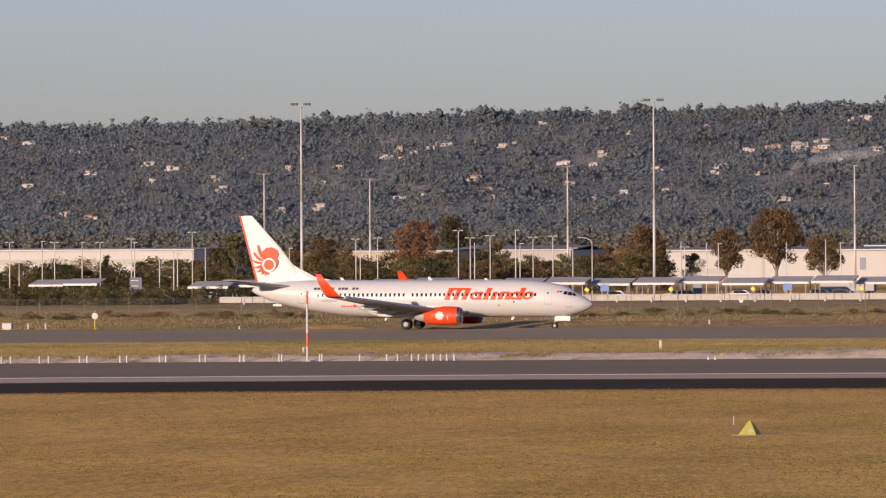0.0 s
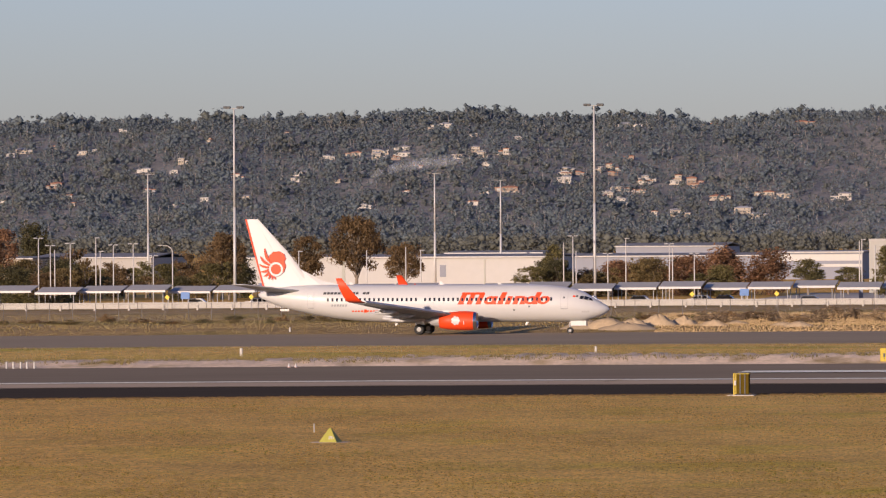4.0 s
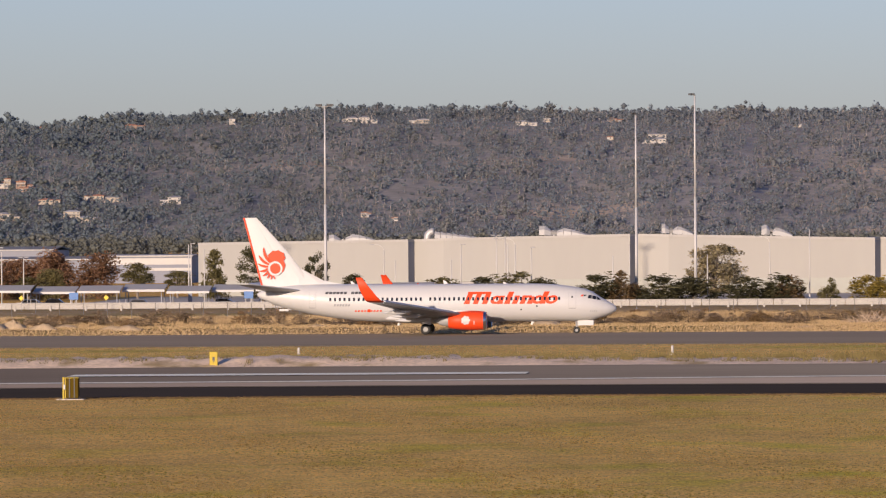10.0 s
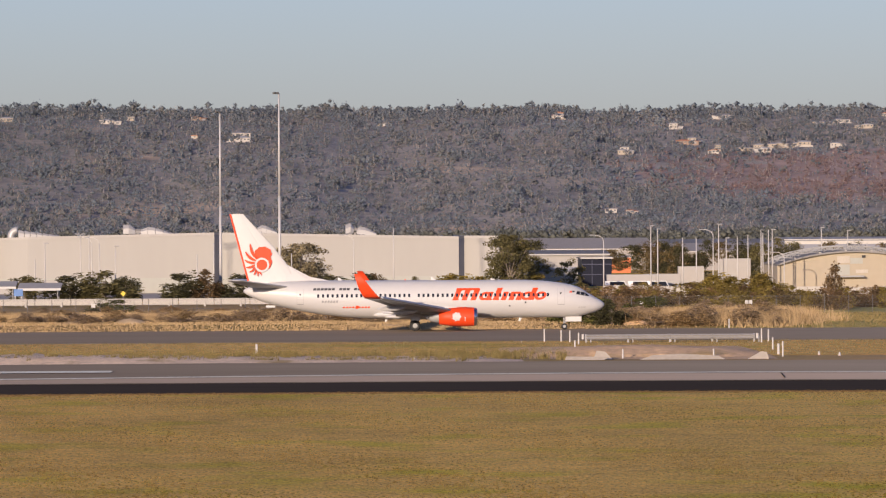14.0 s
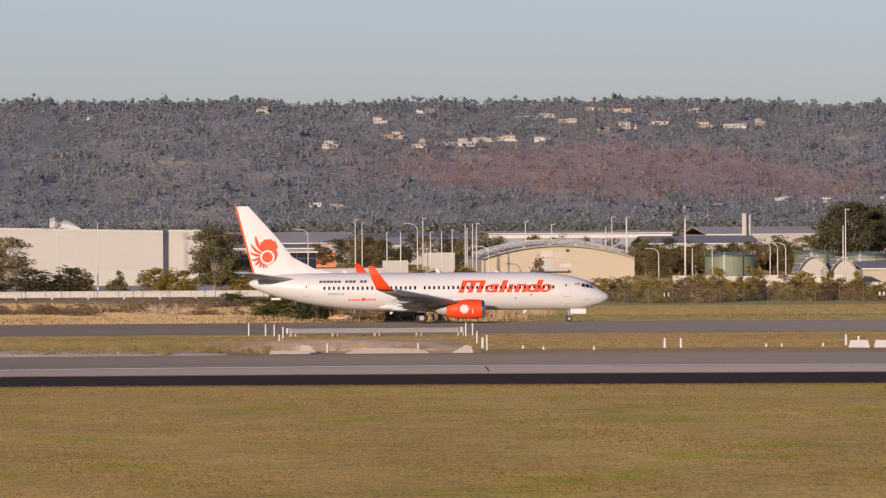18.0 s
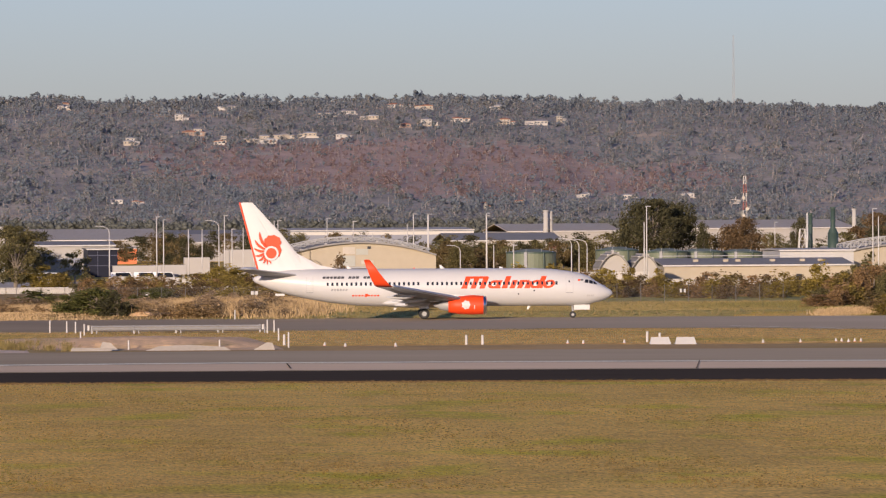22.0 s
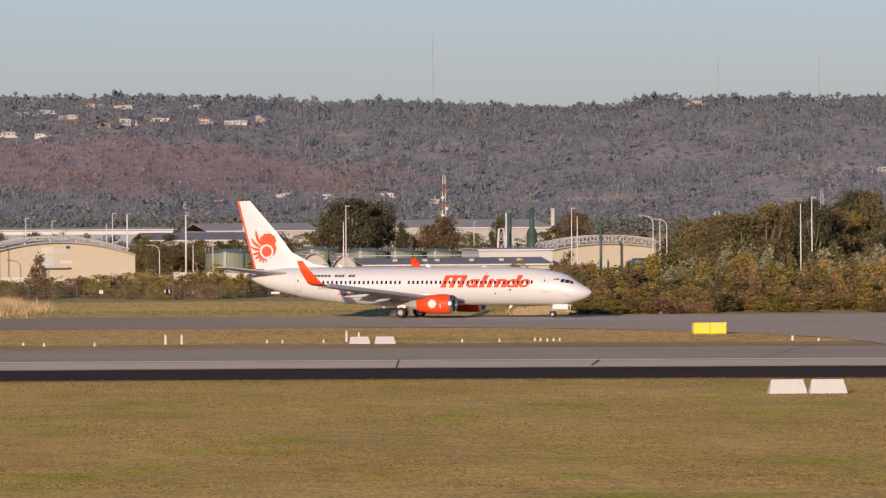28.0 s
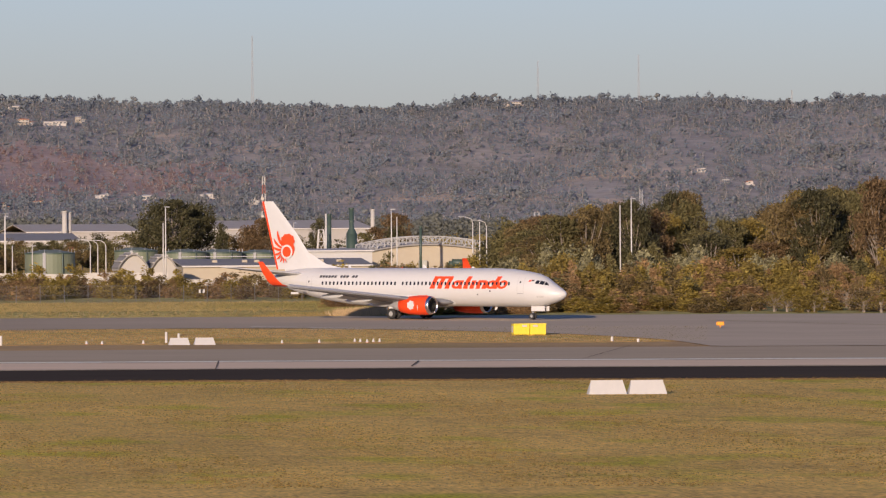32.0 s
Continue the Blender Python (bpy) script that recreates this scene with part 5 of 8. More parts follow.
def tussocks():
    """Dry grass blades behind the taxiway and along the edges of the asphalt, too many to count."""
    rng = np.random.default_rng(3)

    def blades(n, bfun, yfun, hfun, w):
        b, y, h = bfun(n), yfun(n), hfun(n)
        x = y * np.tan(b / 1000)
        z = gz(x, y)
        dx, dy = rng.normal(0, 0.35, n) * h, rng.normal(0, 0.35, n) * h
        ww = w * (0.6 + rng.random(n))
        v = np.stack([np.stack([x - ww, y, z], 1), np.stack([x + ww, y, z], 1), np.stack([x + dx, y + dy, z + h], 1)], 1).reshape(-1, 3)
        return v, np.arange(len(v)).reshape(-1, 3)

    U = rng.uniform
    v, f = blades(90000, lambda n: np.where(U(0, 1, n) < 0.7, U(-125, 30, n), rng.normal(20, 14, n)), lambda n: 674 + 130 * U(0, 1, n) ** 1.3, lambda n: U(0.08, 0.34, n), 0.045)
    tagged(put("dry_grass", mesh_np("dry_grass", v, f), "straw"), "dry straw grass standing behind the taxiway", "grass", kind="stuff")
    v, f = blades(60000, lambda n: np.minimum(U(-330, 60, n), rng.normal(52, 6, n)), lambda n: 669 + 150 * U(0, 1, n) ** 1.3, lambda n: U(0.06, 0.26, n), 0.045)
    tagged(put("rough_grass", mesh_np("rough_grass", v, f), "green_blades"), "rough olive-green grass behind the taxiway", "grass", kind="stuff")
    v, f = blades(52000, lambda n: U(60, 165, n), lambda n: 662 + 112 * U(0, 1, n) ** 1.2, lambda n: U(0.05, 0.24, n), 0.05)
    tagged(put("rough_grass", mesh_np("rough_grass", v, f), "green_blades"), "rough olive-green grass before the wire fence", "grass", kind="stuff")
    v, f = blades(70000, lambda n: U(-330, 215, n), lambda n: U(528, 596, n), lambda n: U(0.03, 0.16, n), 0.06)
    tagged(put("verge_tufts", mesh_np("verge_tufts", v, f), "tuft"), "short brown and olive tufts on the verge", "grass", kind="stuff")
    # thick straw stands
    vs, k = [], 0
    for c, y0, wd, ht in ((46.9, 720, 6, 1.2), (51.0, 715, 7, 1.5), (57.8, 720, 9, 1.7), (63.3, 725, 10, 1.9), (67.8, 722, 7, 1.7), (32.1, 730, 12, 1.0), (59.1, 715, 9, 1.8), (64.6, 708, 9, 1.9), (68.2, 705, 6, 1.4), (-33.6, 740, 14, 1.0), (-20.0, 745, 18, 1.3), (-3.6, 745, 18, 1.4),
                          (-62.2, 740, 16, 1.2), (-44.0, 740, 14, 1.2), (-36.7, 740, 10, 1.1), (-80.2, 745, 18, 0.9), (-62.0, 745, 20, 0.9), (162.5, 690, 6, 0.7), (159.0, 692, 3, 0.5)):
        a, _ = blades(4000, lambda n: rng.normal(c, wd / y0 * 1000 / 2.6, n), lambda n: rng.normal(y0, 5, n), lambda n: ht * U(0.25, 1.0, n), 0.04)
        vs.append(a)
    v = np.concatenate(vs)
    tagged(put("straw_stands", mesh_np("straw_stands", v, np.arange(len(v)).reshape(-1, 3)), "straw"), "tall pale straw grass in thick stands", "grass", kind="stuff")
    cl = U(-330, 36, 900)
    cy = rng.normal(522, 5, 900)
    pick = rng.integers(0, 900, 30000)
    v, f = blades(30000, lambda n: cl[pick] + rng.normal(0, 0.5, n), lambda n: cy[pick] + rng.normal(0, 0.7, n), lambda n: U(0.25, 0.95, n), 0.03)
    tagged(put("bank_tufts", mesh_np("bank_tufts", v, f), "tuft"), "brown and olive grass tufts along the sandy bank", "grass", kind="stuff")
    n = 100000
    yy = 252 + 166 * U(0, 1, n) ** 1.15
    bb = U(-300, 245, n)
    v, f = blades(n, lambda k: bb, lambda k: yy, lambda k: U(0.012, 0.048, k) * (1 + 0.5 * np.sin(bb / 9.0 + yy / 11.0)), 0.055)
    tagged(put("mown_grass", mesh_np("mown_grass", v, f), "mown"), "short straw and olive tufts of the mown airfield grass", "grass", kind="stuff")
    eb = U(-330, 270, 16000)
    v, f = blades(16000, lambda n: eb, lambda n: rng.normal(414.4, 1.0, n) - 0.05 * np.clip(eb * 0.41, 0, 130), lambda n: U(0.03, 0.11, n), 0.05)
    tagged(put("edge_grass", mesh_np("edge_grass", v, f), "edge_straw"), "ragged dry grass along the asphalt edge", "grass", kind="stuff")


M["mown"] = mat("mown_tufts", (0.135, 0.090, 0.028), 0.95, var=0.25, s1=0.05, s2=0.4, island=0.35, spec=0.1, col2=(0.100, 0.083, 0.014), patch=0.12, cover=0.5)
M["tuft"] = mat("bank_tuft", (0.16, 0.125, 0.050), 0.95, var=0.25, s1=0.05, s2=0.6, island=0.3, spec=0.1)
M["edge_straw"] = mat("edge_straw", (0.12, 0.078, 0.036), 0.95, var=0.2, s1=0.05, s2=0.6, island=0.25, spec=0.1)
M["straw"] = mat("straw", (0.37, 0.26, 0.138), 0.95, var=0.2, s1=0.05, s2=0.6, island=0.3, spec=0.1)
M["green_blades"] = mat("olive_blades", (0.20, 0.150, 0.062), 0.95, var=0.2, s1=0.05, s2=0.6, island=0.3, spec=0.1, col2=(0.13, 0.115, 0.036), patch=0.02, cover=0.5)
tussocks()


# ---- masts and lamp poles ----
M["galv"] = mat("galvanised_steel", (0.46, 0.45, 0.435), 0.5, metal=0.1, var=0.06, s1=0.5, s2=3.0)
M["lamphead"] = mat("dark_lamp_housing", (0.06, 0.06, 0.06), 0.6, var=0.1)
M["greymetal"] = mat("dull_grey_metal", (0.30, 0.30, 0.30), 0.6, var=0.1, s1=1.0, s2=5.0)
M["polewhite"] = mat("white_pole_paint", (0.482, 0.460, 0.430), 0.6, var=0.06, s1=1.0, s2=5.0)


def high_mast(mil, el, y, arm):
    """A tall floodlight mast: tapered steel tube with a head frame of lamps; arm: the head's half width, or one-sided where negative."""
    p = spot(mil, y)
    h = up(mil, el, y) - p.z
    T = thing("floodlight_mast", Matrix.Translation(p), "tall galvanised steel floodlight mast with a flat lamp head", "light pole", "floodlight masts")
    part("base_plate", box(-0.6, 0.6, -0.6, 0.6, 0, 0.25, 0.04), "greymetal", T)
    part("shaft", rod((0, 0, 0.2), (0, 0, h * 0.5), 0.25, 0.20, 12), "galv", T, "lower tube of the mast", smooth=True)
    part("upper_shaft", rod((0, 0, h * 0.5 - 0.02), (0, 0, h - 0.1), 0.18, 0.12, 12), "galv", T, smooth=True)
    if arm > 0:
        part("head_frame", box(-arm, arm, -0.35, 0.35, h - 0.22, h - 0.12), "greymetal", T)
        for q in (-0.95, -0.55, 0.55, 0.95):
            part("floodlight", box(q * arm - 0.26, q * arm + 0.26, -0.55, 0.05, h - 0.16, h + 0.16, 0.04), "lamphead", T, "grey floodlight housing")
    else:
        part("arm", box(arm * 1.3, 0.2, -0.12, 0.12, h - 0.16, h - 0.06), "greymetal", T)
        for q in (0.5, 1.1):
            part("floodlight", box(q * arm - 0.3, q * arm + 0.3, -0.45, 0.1, h - 0.14, h + 0.14, 0.04), "lamphead", T, "grey floodlight housing")


for a in ((-249.1, 19.31, 925, 1.35), (-192.4, 19.70, 905, 1.35), (-134.5, 19.81, 935, 1.35), (-70.0, 19.97, 935, 1.15), (-20.0, 18.33, 945, -0.45), (-10.5, 21.37, 940, -0.6)):
    high_mast(*a)
for a in ((-255.1, 8.26, 1180, 1.25), (-238.1, 7.25, 1180, 1.25), (-206.3, 9.15, 1120, 1.35), (-160.2, 9.05, 1120, 1.3), (-149.6, 7.81, 1180, 1.1)):
    high_mast(*a)


def lamp_pole(mil, el, y, style=0, mt="polewhite"):
    """A street or car park lamp: tapered pole with a small head, a twin head or a curved arm."""
    p = spot(mil, y)
    h = max(2.5, up(mil, el, y) - p.z)
    T = thing("lamp_pole", Matrix.Translation(p), ("slim pale pole with a flat lamp head", "slim pale pole with twin lamp heads", "grey pole with a curved lamp arm", "plain slim white pole")[style], "light pole", "slim lamp poles")
    part("pole", rod((0, 0, 0), (0, 0, h), 0.11, 0.07, 8), mt, T, smooth=True)
    part("collar", rod((0, 0, 0), (0, 0, 0.5), 0.16, 0.15, 8), mt, T)
    if style == 0:
        part("lamp_head", box(-0.15, 0.6, -0.18, 0.18, h - 0.05, h + 0.1, 0.03), "greymetal", T, "flat grey lamp head")
    elif style == 1:
        for s in (-1, 1):
            part("lamp_head", box(s * 0.45 - 0.32, s * 0.45 + 0.32, -0.2, 0.2, h - 0.02, h + 0.14, 0.03), "greymetal", T, "flat grey lamp head")
    elif style == 2:
        pts = [(0, 0, h), (-0.25, 0, h + 0.55), (-0.8, 0, h + 0.85), (-1.7, 0, h + 0.95)]
        bm = bmesh.new()
        for q, r in zip(pts, pts[1:]):
            rod(q, r, 0.06, 0.05, 6, bm)
        part("arm", bm, mt, T)
        part("lamp_head", box(-2.2, -1.5, -0.15, 0.15, h + 0.86, h + 1.0, 0.03), "greymetal", T)
    else:
        part("cap", rod((0, 0, h), (0, 0, h + 0.06), 0.085, 0.03, 8), mt, T)


for a in ((-296.0, -2.68, 1), (-294.5, -6.14, 3), (-290.8, -2.53, 0), (-288.8, -2.72, 1), (-281.5, -2.77, 1), (-276.5, -2.25, 1), (-276.0, -2.80, 0), (-272.0, -5.10, 3), (-269.7, -3.75, 3), (-269.1, -4.66, 0), (-264.6, -3.78, 3), (-240.4, -2.47, 1), (-239.7, -3.93, 3), (-236.9, -2.31, 1), (-284.4, -2.75, 0), (-266.7, -1.22, 1), (-251.1, -3.86, 0)):
    lamp_pole(a[0], a[1], 975, a[2])
for a in ((-223.9, -1.20, 1), (-222.0, -2.40, 1), (-221.3, -3.13, 3), (-218.8, -2.05, 1), (-214.7, -1.17, 0), (-214.0, -3.35, 0), (-211.9, -2.36, 1), (-208.7, -2.20, 1), (-205.5, -4.13, 1), (-202.4, -3.42, 2), (-188.1, -3.14, 3), (-187.5, -4.06, 1), (-184.0, -3.35, 3), (-182.1, -3.54, 0), (-171.2, -3.43, 3), (-164.9, -2.92, 3), (-162.5, -3.48, 0)):
    lamp_pole(a[0], a[1], 905, a[2])
for a in ((-139.5, -2.34, 3), (-138.0, -1.35, 1), (-132.4, -4.20, 1), (-129.5, -1.76, 0), (-122.5, -2.71, 1), (-122.0, -3.44, 3), (-118.5, -4.28, 1), (-92.0, -2.35, 3), (-91.6, -2.17, 0), (-89.5, -3.09, 3), (-79.0, -4.34, 3), (-60.6, -3.45, 2), (-58.8, -5.10, 3), (-137.5, -3.72, 3)):
    lamp_pole(a[0], a[1], 930, a[2])
for a in ((-49.8, -5.12, 3), (-48.2, -2.59, 0), (-42.5, -1.17, 1), (-41.1, -1.27, 3), (-40.7, -2.63, 2), (-39.5, -2.64, 2), (-36.9, -3.11, 0), (-23.8, -4.55, 3), (-21.1, -2.75, 3), (-8.6, -4.46, 3), (1.4, -2.52, 2)):
    lamp_pole(a[0], a[1], 945, a[2])
for a in ((7.8, -0.52, 3), (41.6, -2.73, 2), (49.2, -0.32, 0), (50.3, -0.87, 0), (49.2, -2.32, 3), (54.3, -2.35, 3), (56.5, -2.36, 3), (59.2, -1.92, 2), (60.1, -0.20, 0), (61.3, -2.39, 0), (63.1, -2.22, 3), (64.8, -1.96, 3), (66.9, -1.06, 3), (67.2, -1.70, 3), (68.7, -1.07, 0), (70.6, -5.63, 2)):
    lamp_pole(a[0], a[1], 985, a[2])
for a in ((68.1, -1.11, 3), (76.6, -0.80, 0), (80.8, -1.28, 0), (89.5, -1.78, 3), (90.5, -0.15, 0), (92.8, -0.17, 0), (98.0, -6.11, 2), (102.2, -0.49, 0), (103.4, -5.23, 3), (115.9, -5.12, 2), (117.1, -5.31, 2), (118.4, -5.32, 2), (106.6, -5.25, 0), (83.9, -3.29, 3)):
    lamp_pole(a[0], a[1], 1010, a[2])
for a in ((128.0, 0.86, 880, 0), (164.3, 0.28, 880, 0), (165.2, -1.00, 880, 3), (177.4, -1.98, 900, 2), (179.6, -2.54, 900, 2), (178.5, -1.81, 900, 3), (201.1, 0.69, 781, 3), (202.9, 1.77, 781, 0), (239.5, 2.3, 868, 0), (242.7, 2.5, 868, 0), (127.6, -1.68, 880, 3), (92.9, -0.20, 1010, 0), (102.3, -0.08, 1010, 0), (148.6, -1.81, 1300, 0)):
    lamp_pole(*a)


# ---- buildings on the plain ----
M["wall_cream"] = mat("cream_cladding", (0.357, 0.340, 0.303), 0.75, var=0.035, s1=0.05, s2=0.5, stretch=(1, 1, 0.25))
M["wall_far"] = mat("dull_white_cladding", (0.310, 0.292, 0.271), 0.75, var=0.08, s1=0.06, s2=0.5)
M["roof_blue"] = mat("blue_grey_sheet_roof", (0.44, 0.385, 0.31), 0.7, var=0.10, s1=0.1, s2=1.5, stretch=(1, 0.2, 1), spec=0.05)
M["wall_joint"] = mat("panel_joint", (0.36, 0.34, 0.31), 0.8, var=0.05)
M["wall_bright"] = mat("bright_cladding", (0.430, 0.417, 0.396), 0.75, var=0.05, s1=0.08, s2=0.8)
M["wall_white"] = mat("white_cladding", (0.361, 0.340, 0.310), 0.75, var=0.05, s1=0.08, s2=0.8)
M["wall_tan"] = mat("tan_cladding", (0.375, 0.322, 0.238), 0.75, var=0.06, s1=0.1, s2=0.8)
M["wall_band"] = mat("grey_green_band", (0.361, 0.361, 0.318), 0.8, var=0.06, s1=0.1, s2=0.8)
M["roof_grey"] = mat("grey_sheet_roof", (0.25, 0.24, 0.225), 0.85, metal=0.0, var=0.10, s1=0.1, s2=1.5, stretch=(1, 0.2, 1), spec=0.05)
M["roof_pale"] = mat("pale_sheet_roof", (0.40, 0.38, 0.35), 0.85, metal=0.0, var=0.08, s1=0.1, s2=1.5, stretch=(1, 0.2, 1), spec=0.05)
M["strip_grey"] = mat("blue_grey_panel", (0.20, 0.21, 0.25), 0.6, var=0.08)
M["duct"] = mat("duct_metal", (0.430, 0.417, 0.396), 0.45, metal=0.2, var=0.06, s1=0.5, s2=3.0)
M["truss_steel"] = mat("weathered_truss_steel", (0.34, 0.335, 0.32), 0.6, metal=0.1, var=0.1, s1=0.5, s2=3.0)
M["dark"] = mat("dark_opening", (0.03, 0.03, 0.035), 0.7, var=0.2)
M["navy"] = mat("dark_glass_front", (0.016, 0.018, 0.030), 0.4, var=0.15, spec=0.08)
M["tankgreen"] = mat("green_tank_paint", (0.14, 0.16, 0.105), 0.6, var=0.10, s1=0.4, s2=3.0)
M["pipegreen"] = mat("dark_green_steel", (0.040, 0.065, 0.050), 0.5, var=0.12, s1=0.6, s2=4.0)
M["orange"] = mat("orange_panel", (0.60, 0.17, 0.06), 0.7, var=0.06)
M["signred"] = mat("faded_red_panel", (0.30, 0.11, 0.09), 0.7, var=0.06)
M["signblue"] = mat("blue_panel", (0.10, 0.20, 0.42), 0.6, var=0.08)
M["navysign"] = mat("navy_sign", (0.04, 0.045, 0.085), 0.5, var=0.08)
M["concrete"] = mat("pale_concrete", (0.447, 0.404, 0.344), 0.9, var=0.12, s1=0.5, s2=4.0, bump=0.2, bs=6)
M["barrier"] = mat("white_barrier", (0.430, 0.404, 0.361), 0.8, var=0.09, s1=0.2, s2=2.0)


def xw(mil, y):
    return y * math.tan(mil / 1000)


def shed(m0, m1, el, y, depth, label, wall="wall_white", roof="roof_grey", rise=0.6, bands=(), name="shed"):
    """A long low building: walls, a sheet roof with a fascia, and upright bands on the front as (from, to, low, high, material) in parts of its width and height."""
    x0, x1 = xw(m0, y), xw(m1, y)
    mid = (m0 + m1) / 2
    g = spot(mid, y).z - 0.3
    h = up(mid, el, y) - g
    T = thing(name, Matrix.Translation(((x0 + x1) / 2, y, g)), label, "building")
    w = (x1 - x0) / 2
    for nm, b in (("front_wall", (-w, w, 0, 0.3)), ("back_wall", (-w, w, depth - 0.3, depth)), ("side_wall", (-w, -w + 0.3, 0.302, depth - 0.302)), ("side_wall", (w - 0.3, w, 0.302, depth - 0.302))):
        part(nm, box(b[0], b[1], b[2], b[3], 0, h - 0.35), wall, T)
    part("roof", loft([[(-w - 0.3, y_, z_) for y_, z_ in ((-0.4, h - 0.34), (depth / 2, h - 0.34 + rise), (depth + 0.4, h - 0.34), (depth + 0.4, h - 0.1), (depth / 2, h - 0.1 + rise), (-0.4, h - 0.1))], [(w + 0.3, y_, z_) for y_, z_ in ((-0.4, h - 0.34), (depth / 2, h - 0.34 + rise), (depth + 0.4, h - 0.34), (depth + 0.4, h - 0.1), (depth / 2, h - 0.1 + rise), (-0.4, h - 0.1))]]), roof, T)
    part("gutter", box(-w - 0.25, w + 0.25, -0.55, -0.41, h - 0.36, h - 0.12), "polewhite", T)
    for k, (a, b, lo, hi, mt) in enumerate(bands):
        part("panel", box(-w + 2 * w * a, -w + 2 * w * b, -0.06 - 0.004 * k, -0.003, (h - 0.4) * lo, (h - 0.4) * hi), mt, T)
    return T, w, h


# the great cream warehouse: long bays, each with a short angled face beside its recess
def warehouse():
    y = 1045.0
    T = thing("warehouse", Matrix.Translation((0, y, 0)), "huge flat-roofed cream warehouse with grey recesses and roof ducts", "building")
    # bearing, set-back of the face, elevation of the parapet
    st = [(-90.5, 0.6, -2.15), (-56.7, 0.0, -1.81), (-55.8, 2.2, -1.82), (-50.9, 0.0, -1.66), (-21.0, 0.0, -1.12), (-20.3, 2.2, -1.12), (-14.8, 0.0, -1.24), (18.3, 0.0, -1.95), (19.2, 2.4, -1.86), (24.8, 0.6, -1.90)]
    P = [(xw(m, y), d, up(m, e, y)) for m, d, e in st]
    g = -0.6
    for k, (a, c) in enumerate(zip(P, P[1:])):
        recess = k in (1, 4, 7)

        def slab(d0, z0, z1, t0=0.0, t1=0.0, back=None):
            """An upright slab along this face, from set-out d0, between two heights."""
            r = []
            for x, d, z in (a, c):
                lo, hi = (z0 if z0 is not None else z + t0), (z1 if z1 is not None else z + t1)
                r.append([(x, d - d0, lo), (x, d - d0, hi), (x, back or d - 0.003, hi), (x, back or d - 0.003, lo)])
            return loft(r)

        bay = part("bay", slab(0, g, None, back=90), "strip_grey" if recess else "wall_cream", T, "blue-grey upright recess" if recess else "cream panelled bay")
        part("parapet", slab(0.12, None, None, -0.3, 0.12), "roof_pale", bay)
        if recess:
            continue
        part("plinth", slab(0.10, g, g + 3.2), "wall_band", bay, "grey-green plinth band")
        n = max(1, int((c[0] - a[0]) / 9.0))
        for i in range(1, n):
            q = i / n
            x, d, z = (a[m] + (c[m] - a[m]) * q for m in range(3))
            part("joint", box(x - 0.03, x + 0.03, d - 0.014, d - 0.002, g + 3.2, z - 0.36), "wall_joint", bay)
    for a, b, z0, z1 in ((-55.9, -51.4, 1.5, 2.7), (-48.6, -45.9, 1.4, 2.8)):
        part("canopy", box(xw(a, y), xw(b, y), -3.0, -0.13, -0.6, z1 - 0.5), "wall_white", T, "white loading annex")
    for a, b, e in ((-69.4, -62.0, 0.5), (-53.6, -45.5, 1.5), (-35.6, -27.7, 1.2), (-15.9, -10.9, 1.2), (0.5, 4.4, 1.4), (0.1, 5.1, 1.2)):
        xa, xb = xw(a, y + 12), xw(b, y + 12)
        z = float(np.interp(xa, [p[0] for p in P], [p[2] for p in P])) - 0.1
        L = xb - xa

        def facet(q, zc, w, h):
            """A six-sided ring across the duct."""
            return [(xa + L * q, 12 + a * w, zc + b * h) for a, b in ((-0.5, -0.5), (0.5, -0.5), (0.5, 0.1), (0.22, 0.5), (-0.22, 0.5), (-0.5, 0.1))]

        if a == -53.6:
            rings = []
            for i in range(7):
                th = math.pi * (1 - i / 12)
                rings.append([(xa + 1.1 + (1.1 + 0.62 * math.cos(u)) * math.cos(th), 12 + 0.8 * math.sin(u), z + e - 1.1 + (1.1 + 0.62 * math.cos(u)) * math.sin(th)) for u in [2 * math.pi * k / 12 for k in range(12)]])
            part("duct_elbow", loft([[(p[0], p[1], z - 0.4) for p in rings[0]]] + rings), "duct", T, "pale curved duct hood", smooth=True)
            for i in range(7):
                q = 0.15 + 0.85 * i / 7
                part("duct_piece", loft([facet(q, z + 0.2 + (e - 0.7) * (1 - q) ** 0.8, 1.7, 1.35 - 0.75 * q), facet(q + 0.113, z + 0.15 + (e - 0.7) * (1 - q - 0.12) ** 0.8 if q < 0.85 else z + 0.15, 1.5, 1.1 - 0.75 * q)]), "duct", T, "pale faceted duct piece")
            continue
        part("duct_hood", loft([facet(0.0, z + e - 0.10, 2.4, 1.5), facet(0.11, z + e - 0.05, 2.3, 1.55), facet(0.24, z + e - 0.40, 1.6, 0.9)]), "duct", T, "pale flared duct hood")
        part("duct_neck", loft([facet(0.24, z + e - 0.42, 1.4, 0.7), facet(0.36, z + e - 0.42, 1.4, 0.7)]), "roof_grey", T, "grey duct neck")
        cuts = ((0.36, 0.50, 0.75, 1.25), (0.50, 0.66, 1.3, 1.2), (0.66, 0.82, 1.15, 0.85), (0.82, 1.0, 0.8, 0.4))
        for q0, q1, h0, h1 in cuts:
            part("duct_piece", loft([facet(q0, z + h0 * 0.5 + (e - 0.6) * 0.75 * (1 - q0), 1.7, h0), facet(q1 - 0.006, z + h1 * 0.5 + (e - 0.6) * 0.75 * (1 - q1), 1.6, h1)]), "duct", T, "pale faceted duct piece")
        for q in (0.12, 0.3, 0.52, 0.78):
            part("duct_support", box(xa + L * q - 0.10, xa + L * q + 0.10, 11.5, 12.5, z - 0.3, z + 0.5), "duct", T)


